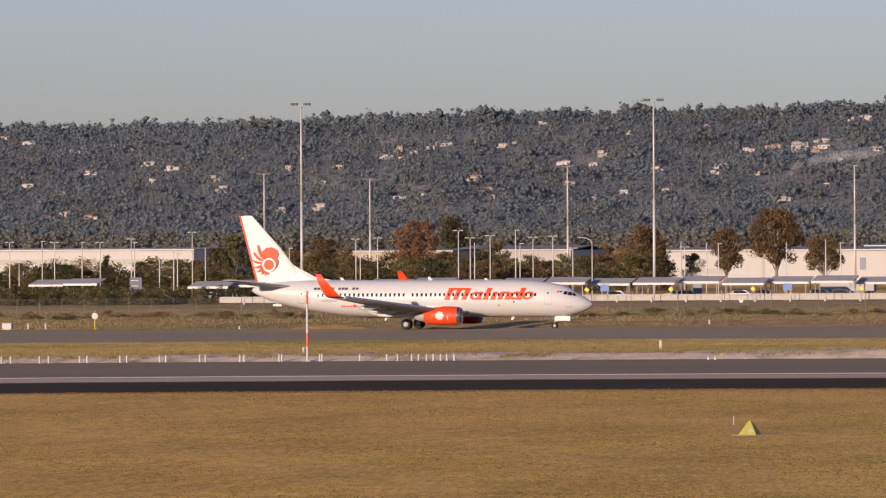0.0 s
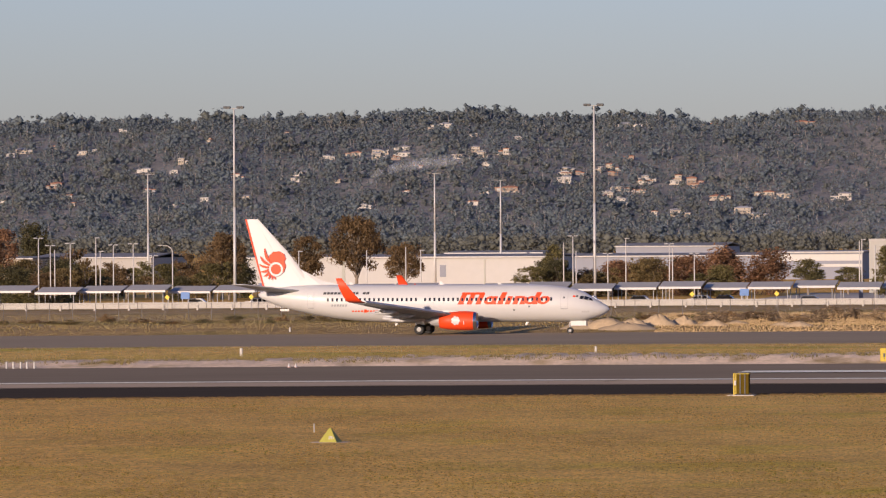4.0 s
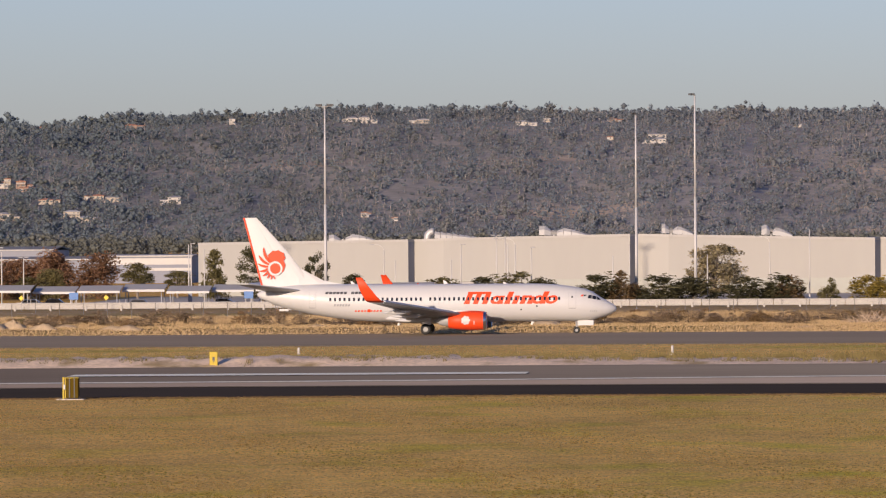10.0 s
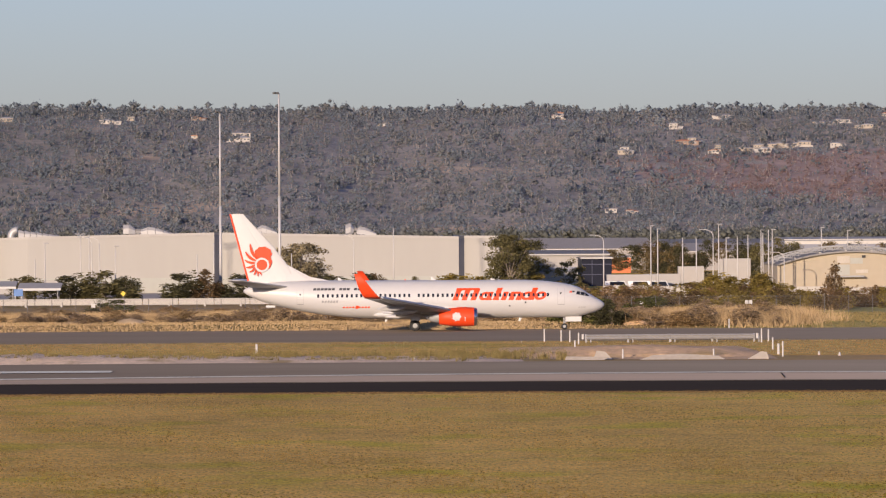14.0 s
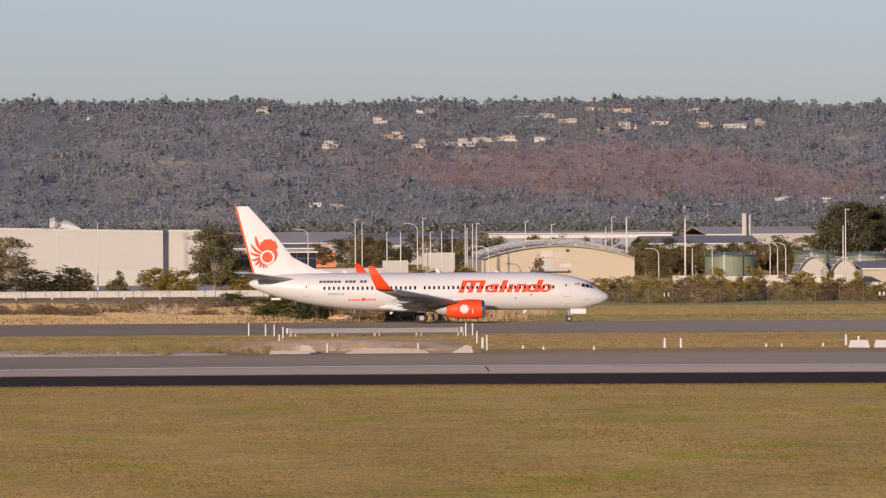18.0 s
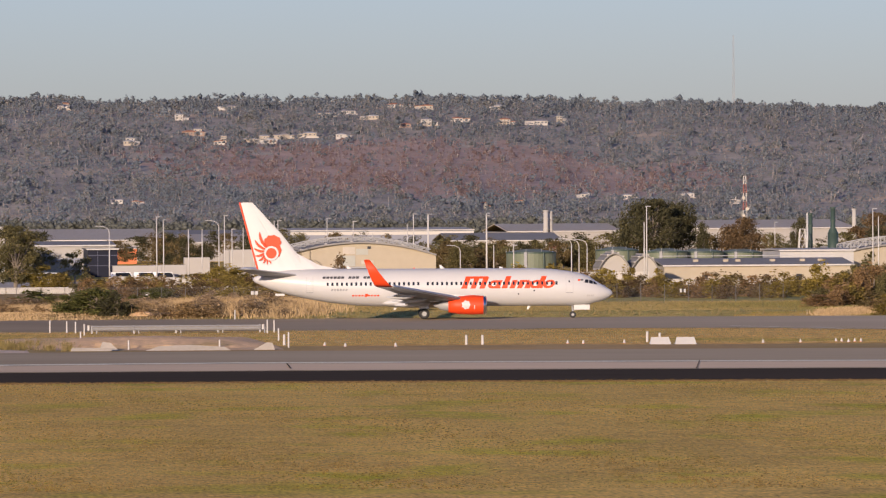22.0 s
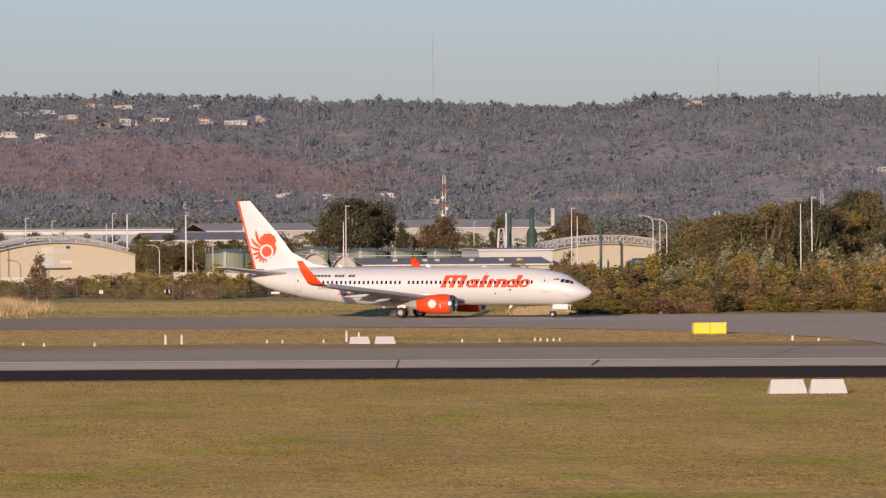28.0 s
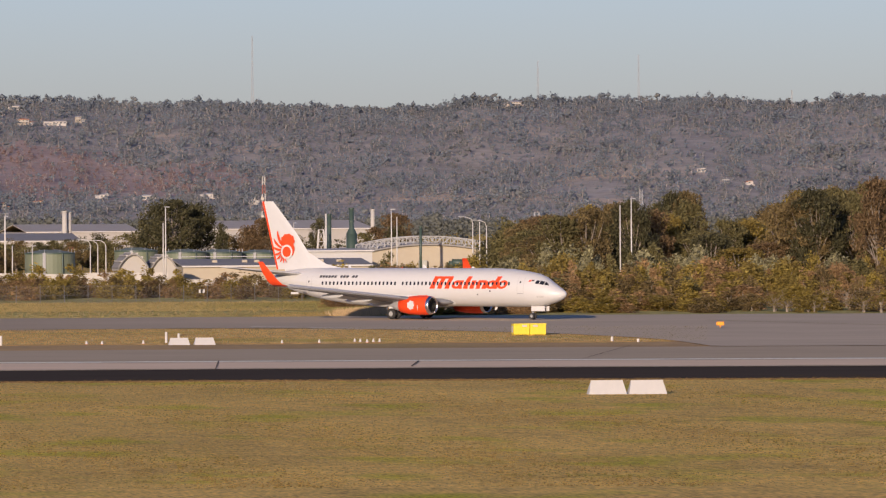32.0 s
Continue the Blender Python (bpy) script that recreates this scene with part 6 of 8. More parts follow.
warehouse()
shed(-321.3, -266.5, -3.76, 1290, 60, "long low white building behind car park trees", "wall_bright", "roof_pale", 0.2, bands=((0.02, 0.98, 0.55, 0.72, "wall_band"),))
shed(-243.1, -224.9, -4.23, 1330, 40, "tan low building half hidden by trees", "wall_tan", "roof_grey", 0.3)
shed(-224.9, -205.8, -4.16, 1360, 40, "brown-roofed low building behind trees", "wall_white", "roof_grey", 0.8)
shed(-191.1, -142.6, -4.38, 1120, 40, "long white office and hall behind the gum trees", "wall_bright", "roof_grey", 0.4, bands=((0.0, 1.0, 0.0, 0.10, "strip_grey"), (0.2, 0.45, 0.10, 0.22, "signred"), (0.655, 0.675, 0.45, 0.8, "strip_grey"), (0.08, 0.2, 0.35, 0.5, "wall_band"), (0.33, 0.34, 0.1, 0.95, "wall_band"), (0.8, 0.805, 0.1, 0.95, "wall_band")))
shed(-158.5, -143.0, -3.78, 1190, 30, "white upper hall with a dark window strip", "wall_bright", "roof_grey", 0.3, bands=((0.0, 1.0, 0.8, 0.86, "dark"),))
shed(-131.1, -113.8, -2.90, 1700, 40, "distant low building with a grey roof", "strip_grey", "roof_grey", 0.8)
shed(-142.9, -106.5, -4.43, 1350, 40, "dark low building behind brown trees", "strip_grey", "roof_grey", 0.5)
shed(-106.1, -91.5, -3.95, 1320, 30, "white flat canopy roof of a parking building", "strip_grey", "roof_pale", 0.2, bands=((0.0, 1.0, 0.72, 0.95, "polewhite"), (0.3, 1.0, 0.5, 0.6, "polewhite")))
shed(29.7, 42.4, -4.69, 1160, 40, "white factory with banded windows", "wall_white", "roof_grey", 0.6, bands=((0.02, 0.7, 0.45, 0.62, "strip_grey"), (0.02, 0.7, 0.12, 0.2, "wall_band")))
shed(38.1, 42.9, -5.26, 1120, 20, "dark glass-fronted office block", "navy", "roof_grey", 0.1, bands=((0.0, 1.0, 0.80, 0.83, "navysign"), (0.0, 1.0, 0.45, 0.47, "navysign"), (0.33, 0.35, 0.0, 1.0, "navysign")), name="office_block")
shed(28.7, 49.7, -3.90, 1500, 80, "wide grey sheet roof of a depot", "wall_far", "roof_blue", 2.5)
shed(49.7, 71.5, -4.38, 1480, 80, "wide white hall with broken grey roofs", "wall_far", "roof_blue", 1.8)
shed(41.9, 46.0, -5.19, 1420, 20, "low depot building clad in orange sheet", "orange", "roof_grey", 0.2)
shed(70.7, 100.2, -2.58, 1900, 60, "long white roof far off on the plain", "strip_grey", "roof_pale", 0.6, bands=((0, 1, 0.8, 0.96, "polewhite"),))
shed(96.2, 114.3, -4.33, 1500, 40, "grey building with a faded red panel", "wall_white", "roof_grey", 1.7, bands=((0.88, 0.98, 0.55, 0.98, "signred"),))
shed(105.7, 123.9, -2.9, 1750, 70, "white shed with a broad grey roof", "wall_far", "roof_blue", 2.0)
shed(132.1, 150.2, -2.85, 1716, 70, "white shed with a broad grey roof", "wall_far", "roof_blue", 2.1)
shed(134.1, 161.4, -2.6, 1700, 70, "white shed with a broad grey roof", "wall_far", "roof_blue", 2.2, bands=((0.0, 1.0, 0.3, 0.4, "wall_band"),))
shed(51.4, 68.6, -3.10, 1600, 60, "white depot with a grey roof", "wall_white", "roof_grey", 1.0)
# the long tan shed by the tanks, with roof fans
T_, w_, h_ = shed(130.8, 161.0, -8.45, 1010, 24, "long low tan shed with a grey sheet roof", "wall_tan", "roof_grey", 1.0, bands=((0.0, 1.0, 0.0, 0.12, "wall_band"), (0.2, 0.23, 0.1, 0.5, "dark"), (0.7, 0.73, 0.1, 0.5, "dark")))
for q in (-0.62, -0.3, -0.17, 0.2, 0.52, 0.71):
    part("roof_fan", box(q * w_ - 0.42, q * w_ + 0.42, 5, 6.0, h_ - 0.1, h_ + 0.75, 0.06), "wall_tan", T_, "square tan roof fan")
part("roof_rail", rod((-w_, 7, h_ + 1.3), (w_ * 0.4, 7, h_ + 1.3), 0.06, n=6), "galv", T_)
shed(149.4, 161.2, -6.10, 1030, 20, "white plant house with a flat roof", "wall_bright", "roof_pale", 0.2, bands=((0.3, 0.36, 0.1, 0.7, "strip_grey"), (0.6, 0.66, 0.1, 0.7, "strip_grey")))


def barrel_hall(m0, m1, el_eave, el_top, y, depth, label, wall, truss=0, roof="roof_grey"):
    """A hall with an arched roof, ribs and a patched gable front."""
    x0, x1 = xw(m0, y), xw(m1, y)
    mid = (m0 + m1) / 2
    g = spot(mid, y).z - 0.3
    he, ht = up(mid, el_eave, y) - g, up(mid, el_top, y) - g
    T = thing("arched_hall", Matrix.Translation(((x0 + x1) / 2, y, g)), label, "building")
    w, n = (x1 - x0) / 2, 18
    arc = [(-w + 2 * w * i / n, he + (ht - he) * (1 - (2 * i / n - 1) ** 2)) for i in range(n + 1)]
    bm = bmesh.new()
    loft([[(x, 0, 0), (x, 0, z), (x, depth, z), (x, depth, 0)] for x, z in arc], bm, caps=True)
    part("hall_wall", bm, wall, T, "cladding of the hall")
    part("arched_roof", loft([[(x, -0.8, z - 0.05), (x, -0.8, z + 0.22), (x, depth + 0.3, z + 0.22), (x, depth + 0.3, z - 0.05)] for x, z in arc]), roof, T, "arched sheet roof")
    for i in range(2, n - 1, 3):
        x, z = arc[i]
        part("rib", box(x - 0.18, x + 0.18, -0.7, depth, z + 0.2, z + 0.42), "roof_pale", T)
    if truss:
        for dy in ((-1.0, 6.0) if truss == 1 else (9.0, 22.0)):
            up2 = [(x, dy, z + (1.5 if truss == 1 else 0.95)) for x, z in arc]
            lo = [(x, dy, z + 0.3) for x, z in arc]
            for k in range(n):
                bm = bmesh.new()
                rod(up2[k], up2[k + 1], 0.09, n=5, bm=bm)
                rod(lo[k], up2[k + 1], 0.06, n=5, bm=bm)
                rod(up2[k], lo[k + 1], 0.06, n=5, bm=bm)
                rod(lo[k], up2[k], 0.07, n=5, bm=bm)
                rod(tuple((p + q) / 2 for p, q in zip(lo[k], lo[k + 1])), tuple((p + q) / 2 for p, q in zip(up2[k], up2[k + 1])), 0.05, n=5, bm=bm)
                part("truss_bay", bm, "truss_steel", T, "pale steel lattice over the roof")
    return T, w, he, ht


T_, w_, e_, t_ = barrel_hall(69.5, 94.1, -6.82, -4.73, 1000, 34, "tan arched hangar with a patched front", "wall_tan", 2)
for q, z0, z1, mt in ((-0.22, 0.45, 0.70, "wall_band"), (-0.22, 0.74, 0.90, "concrete"), (-0.05, 0.72, 0.86, "wall_band"), (0.02, 0.5, 0.58, "concrete")):
    part("patch_panel", box(w_ * q, w_ * q + 2.0, -0.07, -0.003, z0 * t_, z1 * t_), mt, T_, "mismatched cladding panel")
part("vent", box(w_ * 0.1, w_ * 0.1 + 0.6, -0.1, -0.003, t_ * 0.86, t_ * 0.92), "dark", T_)
part("awning", box(-w_ * 0.35, w_ * 0.12, -1.5, -0.003, t_ * 0.40, t_ * 0.44), "greymetal", T_)
T_, w_, e_, t_ = barrel_hall(159.4, 180.7, -6.80, -5.45, 1060, 40, "low arched hall under a pale steel lattice", "wall_tan", 1)
g_ = part("wall_duct", rod((w_ * 0.36, -0.9, e_ * 0.62), (w_ * 0.58, -0.9, e_ * 0.62), 0.62, 0.62, 12), "pipegreen", T_, "dark green fat wall duct", smooth=True)
part("duct_drop", rod((w_ * 0.36, -0.9, e_ * 0.66), (w_ * 0.33, -0.9, e_ * 0.40), 0.60, 0.45, 12), "pipegreen", g_, smooth=True)
part("duct_run", rod((w_ * 0.02, -0.7, e_ * 0.36), (w_ * 0.40, -0.7, e_ * 0.36), 0.16, n=8), "pipegreen", g_)
part("green_panel", box(w_ * 0.80, w_ * 0.95, -0.12, -0.003, e_ * 0.42, e_ * 0.70, 0.03), "pipegreen", T_, "dark green wall panel")
part("wall_box", box(-w_ * 0.14, -w_ * 0.02, -1.2, -0.003, e_ * 0.35, e_ * 0.72, 0.05), "wall_band", T_, "grey box at the foot of the flue")
barrel_hall(120.3, 125.2, -9.0, -6.75, 985, 8, "small white round-roofed store by the tanks", "wall_white", roof="roof_grey")
barrel_hall(125.5, 129.8, -9.2, -7.10, 985, 8, "small white round-roofed store by the tanks", "wall_white", roof="roof_grey")


def tank(mil, el, y, r, label="squat green steel storage tank"):
    p = spot(mil, y)
    h = up(mil, el, y) - p.z
    T = thing("storage_tank", Matrix.Translation(p), label, "tank", "green storage tanks")
    part("tank_wall", rod((0, 0, 0), (0, 0, h), r, r, 36), "tankgreen", T, smooth=False)
    part("rim_band", rod((0, 0, h - 0.25), (0, 0, h + 0.02), r + 0.05, r + 0.05, 36, caps=False), "pipegreen", T)
    part("tank_roof", rod((0, 0, h), (0, 0, h + 0.5), r, r * 0.3, 36), "tankgreen", T)
    for i in range(10):
        a = 2 * math.pi * i / 10
        part("rail_post", rod((r * math.cos(a), r * math.sin(a), h), (r * math.cos(a), r * math.sin(a), h + 0.6), 0.03, n=5), "galv", T)
    part("ladder", box(-0.4 - r * 0.3, 0.1 - r * 0.3, -r - 0.12, -r * 0.94, 0, h), "greymetal", T)
    part("pipe", rod((r * 0.4, -r - 0.2, 0), (r * 0.4, -r * 0.98, h * 0.98), 0.12), "pipegreen", T)


tank(109.4, -6.35, 1060, 4.3)
tank(123.2, -6.05, 1090, 3.8)
tank(131.0, -6.35, 1120, 4.0)
tank(136.6, -6.40, 1125, 4.2)
tank(143.0, -6.50, 1130, 4.2)


def stack(mil, el, y, r, mt, label, name="chimney", low=0.0):
    p = spot(mil, y)
    h = up(mil, el, y) - p.z
    T = thing(name, Matrix.Translation(p), label, "chimney")
    part("flue", rod((0, 0, 0), (0, 0, h), r, r * 0.92, 14), mt, T, smooth=True)
    for z in (0.55, 0.8, 0.985):
        part("band", rod((0, 0, h * z - 0.12), (0, 0, h * z + 0.12), r * 1.12, r * 1.12, 14), mt, T)
    if low:
        part("drum", rod((0, 0, 0), (0, 0, h * low), r * 2.1, r * 2.1, 16), mt, T, smooth=True)
        part("drum_top", rod((0, 0, h * low), (0, 0, h * low + 0.9), r * 2.1, r * 1.1, 16), mt, T)
    return T


for a in ((154.3, -0.36, 1070, 0.40, "pipegreen", 0), (157.9, 0.62, 1070, 0.45, "pipegreen", 0.62), (169.0, -2.45, 1045, 0.24, "pipegreen", 0), (153.8, -0.35, 1072, 0.2, "galv", 0)):
    stack(a[0], a[1], a[2], a[3], a[4], "dark green steel chimney of the plant", low=a[5])
for a in ((111.8, 0.36, 1700, 0.75), (112.5, 0.17, 1702, 0.75), (161.3, 0.33, 1600, 0.6)):
    stack(a[0], a[1], a[2], a[3], "roof_pale", "pale concrete silo tower above the sheds", "silo_tower")


def lattice(mil, el, y, w, mt, label, name="lattice_tower", lift=None, bands=0):
    """A four-legged braced tower."""
    p = spot(mil, y) if lift is None else Vector((xw(mil, y), y, lift))
    h = up(mil, el, y) - p.z
    T = thing(name, Matrix.Translation(p), label, "tower")
    n = max(4, int(h / max(2.2, w * 1.3)))
    for k in range(n):
        bm = bmesh.new()
        z0, z1 = h * k / n, h * (k + 1) / n
        w0, w1 = w * (1 - 0.55 * k / n) / 2, w * (1 - 0.55 * (k + 1) / n) / 2
        c = lambda q, z: [(-q, -q, z), (q, -q, z), (q, q, z), (-q, q, z)]
        a, b = c(w0, z0), c(w1, z1)
        for i in range(4):
            rod(a[i], b[i], w * 0.045, n=5, bm=bm)
            rod(a[i], b[(i + 1) % 4], w * 0.028, n=4, bm=bm)
            rod(b[i], b[(i + 1) % 4], w * 0.028, n=4, bm=bm)
        part("section", bm, ("signred" if k % 2 else "polewhite") if bands else mt, T)
    return T


lattice(153.0, -2.90, 1065, 1.9, "polewhite", "white braced steel frame of the plant")
t_ = lattice(143.8, 5.71, 1650, 1.35, "greymetal", "red and white communications tower with dishes", bands=1)
for z, s in ((0.42, -1), (0.5, 1), (0.62, -1)):
    part("dish", rod((s * 0.5, -0.8, z * 24), (s * 0.5, -1.1, z * 24), 0.4, 0.5, 10), "concrete", t_, "pale dish")


# ---- car park, road edge and fence ----
def carport(mil, y, w, k):
    """A tilted sheet roof on four posts with a purlin."""
    p = spot(mil, y)
    T = thing("carport", Matrix.Translation(p), "pale grey tilted carport roof on slim posts", "carport", "carports in a row")
    z = 2.55 + 0.12 * (k % 3)
    part("roof_sheet", loft([[(x, q, zz) for q, zz in ((-2.6, z - 0.15), (-2.6, z + 0.0), (2.6, z + 0.75), (2.6, z + 0.6))] for x in (-w / 2, w / 2)]), "roof_pale", T, "pale ribbed roof sheet")
    part("fascia", box(-w / 2, w / 2, -2.7, -2.61, z - 0.30, z + 0.02), "galv", T)
    for x in (-w * 0.42, w * 0.42):
        for q, zz in ((-2.0, z - 0.1), (2.0, z + 0.5)):
            part("post", rod((x, q, 0), (x, q, zz), 0.07, n=6), "greymetal", T)
    part("purlin", box(-w / 2 + 0.1, w / 2 - 0.1, 0, 0.12, z + 0.08, z + 0.2), "greymetal", T)
    return T


k = 0
b = -263.5
while b < -48.1:
    carport(b, 884 + 4 * (k % 2), 6.1, k)
    b += 7.15
    k += 1
for i, b in enumerate((-289.5, -284.0)):
    carport(b, 930, 5.5, i)


def barrier_run():
    """White road barrier of separate panels on feet, along the road behind the fence."""
    T = thing("road_barrier", pose(0, 0, 0), "long white concrete road barrier in panels on short posts", "barrier", kind="structure")
    me = None
    n = 0
    b = -259.7
    while b < 64:
        y = 868.0
        p = spot(b, y)
        L = 5.0
        if me is None:
            bm = box(-L / 2 + 0.03, L / 2 - 0.03, -0.14, 0.14, 0.28, 1.18, 0.05)
            pn = part("panel", bm, "barrier", T)
            me = pn.data
            bm = box(-0.14, 0.14, -0.30, -0.145, 0.0, 0.78, 0.03)
            ft = part("foot", bm, "barrier", T)
            fme = ft.data
        else:
            pn = put("panel", me, None, T)
            ft = put("foot", fme, None, T)
        pn.matrix_basis = Matrix.Translation((p.x, y, p.z))
        ft.matrix_basis = Matrix.Translation((p.x + 1.2, y, p.z))
        b += 1000 * L / y * math.cos(b / 1000) ** 2
        n += 1


barrier_run()


M["fence"] = mat("weathered_wire", (0.13, 0.12, 0.11), 0.7, var=0.15)


def fence():
    """Chain-link boundary fence: posts, rails and a thin wire mesh."""
    T = thing("boundary_fence", pose(0, 0, 0), "tall dark chain-link boundary fence on steel posts", "fence", kind="structure")
    y = 772.0
    pm = None
    x = xw(-330, y)
    xs = []
    while x < xw(150, y):
        xs.append(x)
        x += 3.0
    for x in xs:
        if pm is None:
            ob = part("post", rod((0, 0, 0), (0, 0, 2.25), 0.04, n=6), "fence", T)
            pm = ob.data
        else:
            ob = put("post", pm, None, T)
        ob.matrix_basis = Matrix.Translation((x, y, float(gz(x, y))))
    v, f = [], []
    for a in np.arange(xs[0], xs[-1], 0.22):
        g = float(gz(a, y))
        for s in (-1, 1):
            q = len(v)
            v += [(a, y, g), (a + 0.011, y, g), (a + s * 1.1 + 0.011, y, g + 2.05), (a + s * 1.1, y, g + 2.05)]
            f.append((q, q + 1, q + 2, q + 3))
    tagged(put("wire_mesh", mesh_np("wire_mesh", v, f), "fence", T), kind="stuff")
    for z in (2.08, 1.0, 0.06, 2.2):
        bm = bmesh.new()
        for a, c in zip(xs[::8], xs[8::8]):
            rod((a, y, float(gz(a, y)) + z), (c, y, float(gz(c, y)) + z), 0.011, n=4, bm=bm, caps=False)
        part("rail_wire", bm, "fence", T)
    for b in (47.7, 99.3, 133.9, 64.6, 88.6, 99.1, 133.6, -178.5, -75.6, -40.5, 65.1):
        p = spot(b, y - 0.06)
        part("notice", box(-0.25, 0.25, -0.01, 0.01, 1.2, 1.65), "polewhite", T, "small white notice", Matrix.Translation(p))


fence()


def notice_board(mil, y, w, h0, h1, mt, label, legs=2):
    p = spot(mil, y)
    T = thing("road_sign", Matrix.Translation(p), label, "sign")
    part("board", box(-w / 2, w / 2, -0.06, 0.06, h0, h1, 0.02), mt, T)
    for s in ((-1, 1) if legs == 2 else (0,)):
        part("leg", rod((s * w * 0.32, 0.1, 0), (s * w * 0.32, 0.1, h1 - 0.1), 0.07, n=6), "polewhite", T, "white leg")
    return T


t_ = notice_board(-275.8, 880, 1.9, 1.3, 4.0, "navysign", "dark navy road sign board on two white legs")
for z in (3.5, 2.7):
    part("line", box(-0.7, 0.35, -0.075, -0.062, z, z + 0.08), "polewhite", t_)
notice_board(-185.5, 895, 1.3, 0.9, 3.7, "strip_grey", "grey upright sign panel by the carports")
notice_board(-91.8, 895, 0.6, 0.6, 3.2, "strip_grey", "slim grey sign panel by the carports")
for b in (-200.4, -171.0, -82.4, -52.5, -110.5):
    notice_board(b, 879, 1.3, 1.5, 2.5, "signblue", "blue panel under the carport roofs")
M["yellow"] = mat("yellow_paint", (0.68, 0.50, 0.05), 0.6, var=0.1, s1=1.0, s2=5.0)
for b in (-203.3, -189.8, -176.6, -159.2, -77.8, -63.8, -118.9, -105.3, -35.7):
    p = spot(b, 866)
    T = thing("warning_sign", Matrix.Translation(p), "yellow diamond road warning sign on a post", "sign", "yellow road signs")
    part("plate", box(-0.27, 0.27, -0.02, 0.02, -0.27, 0.27, 0.01), "yellow", T, m=Matrix.Translation((0, 0, 1.9)) @ Matrix.Rotation(radians(45), 4, "Y"))
    part("post", rod((0, 0.05, 0), (0, 0.05, 2.1), 0.04, n=6), "greymetal", T)


T = thing("stop_sign", Matrix.Translation(spot(-241.5, 753)), "round red road sign with a white bar on a yellow post", "sign")
part("post", rod((0, 0.05, 0), (0, 0.05, 1.9), 0.045, n=6), "yellow", T)
d_ = part("disc", rod((0, -0.02, 1.75), (0, 0.02, 1.75), 0.36, n=20), "signred", T, "red disc")
part("bar", box(-0.24, 0.24, -0.035, -0.022, 1.69, 1.81), "polewhite", d_)


M["car_white"] = mat("car_white", (0.75, 0.74, 0.72), 0.25, var=0.03)
M["car_grey"] = mat("car_silver", (0.36, 0.37, 0.38), 0.3, metal=0.4, var=0.05)
M["car_dark"] = mat("car_dark", (0.05, 0.05, 0.06), 0.25, var=0.1)
M["car_red"] = mat("car_red", (0.30, 0.03, 0.02), 0.3, var=0.1)


def car(mil, y, mt, van=False, turn=0.0):
    p = spot(mil, y)
    T = thing("van" if van else "car", Matrix.Translation(p) @ Matrix.Rotation(radians(turn), 4, "Z"), {"car_white": "white", "car_grey": "silver", "car_dark": "dark", "car_red": "red"}[mt] + (" van parked in the yard" if van else " car on the road by the barrier"), "van" if van else "car", "parked vehicles")
    hh = 2.0 if van else 1.45
    prof = [(-2.2, 0.35), (-2.25, 0.8), (-2.0, 0.95), (-1.35 if not van else -2.0, 0.98), (-0.9 if not van else -1.9, hh), (0.7 if not van else 1.2, hh), (1.3 if not van else 1.7, 0.98), (2.1, 0.85), (2.25, 0.6), (2.2, 0.35)]
    part("body", loft([[(x, y_ * (1 if z < 0.97 else 0.86), z) for x, z in prof] for y_ in (-0.88, 0.88)]), mt, T)
    q = [(-1.2 if not van else -1.2, 1.0), (-0.85 if not van else -1.15, hh - 0.1), (0.62 if not van else 1.1, hh - 0.1), (1.12 if not van else 1.55, 1.0)]
    for s in (-1, 1):
        part("side_window", loft([[(x, s * yy, z) for x, z in q] for yy in (0.872, 0.885)]), "glass_dark", T)
    for x in (-1.4, 1.4):
        for s in (-1, 1):
            wv = part("wheel", rod((x, s * 0.72, 0.32), (x, s * 0.9, 0.32), 0.32, n=14), "tyre", T)
            part("hub", rod((x, s * 0.9, 0.32), (x, s * 0.91, 0.32), 0.19, n=10), "galv", wv)


for a in ((-296.5, 905, "car_white"), (-276.1, 905, "car_white"), (-263.5, 905, "car_grey"), (-285.8, 905, "car_grey"), (-237.6, 905, "car_white"), (-198.5, 890, "car_white"), (-178.5, 892, "car_white"), (-165.8, 892, "car_dark"), (-174.9, 894, "car_red"), (-187.2, 892, "car_dark"),
          (-188.4, 892, "car_white"), (-86.5, 892, "car_white"), (-75.6, 892, "car_dark"), (-67.0, 892, "car_white"), (-135.5, 892, "car_white"), (-127.3, 892, "car_grey"), (-100.0, 880, "car_dark"), (-117.3, 892, "car_white"), (-113.6, 893, "car_dark"), (-162.5, 892, "car_dark")):
    car(*a)
for a in ((43.7, 1000, "car_white"), (47.4, 1000, "car_white"), (50.4, 1000, "car_white"), (31.9, 1000, "car_white")):
    car(*a, van=True)


def trailer(mil, y, L, h, mt, label):
    p = spot(mil, y)
    T = thing("trailer", Matrix.Translation(p), label, "trailer", "trailers in the yards")
    part("box", box(-L / 2, L / 2, -1.2, 1.2, 1.1, h, 0.05), mt, T)
    part("chassis", box(-L / 2 + 0.3, L / 2 - 0.3, -0.9, 0.9, 0.85, 1.09), "greymetal", T)
    for x in (-L / 2 + 1.0, -L / 2 + 2.2, L / 2 - 1.2):
        part("wheel", rod((x, -1.15, 0.5), (x, 1.15, 0.5), 0.5, n=14), "tyre", T)


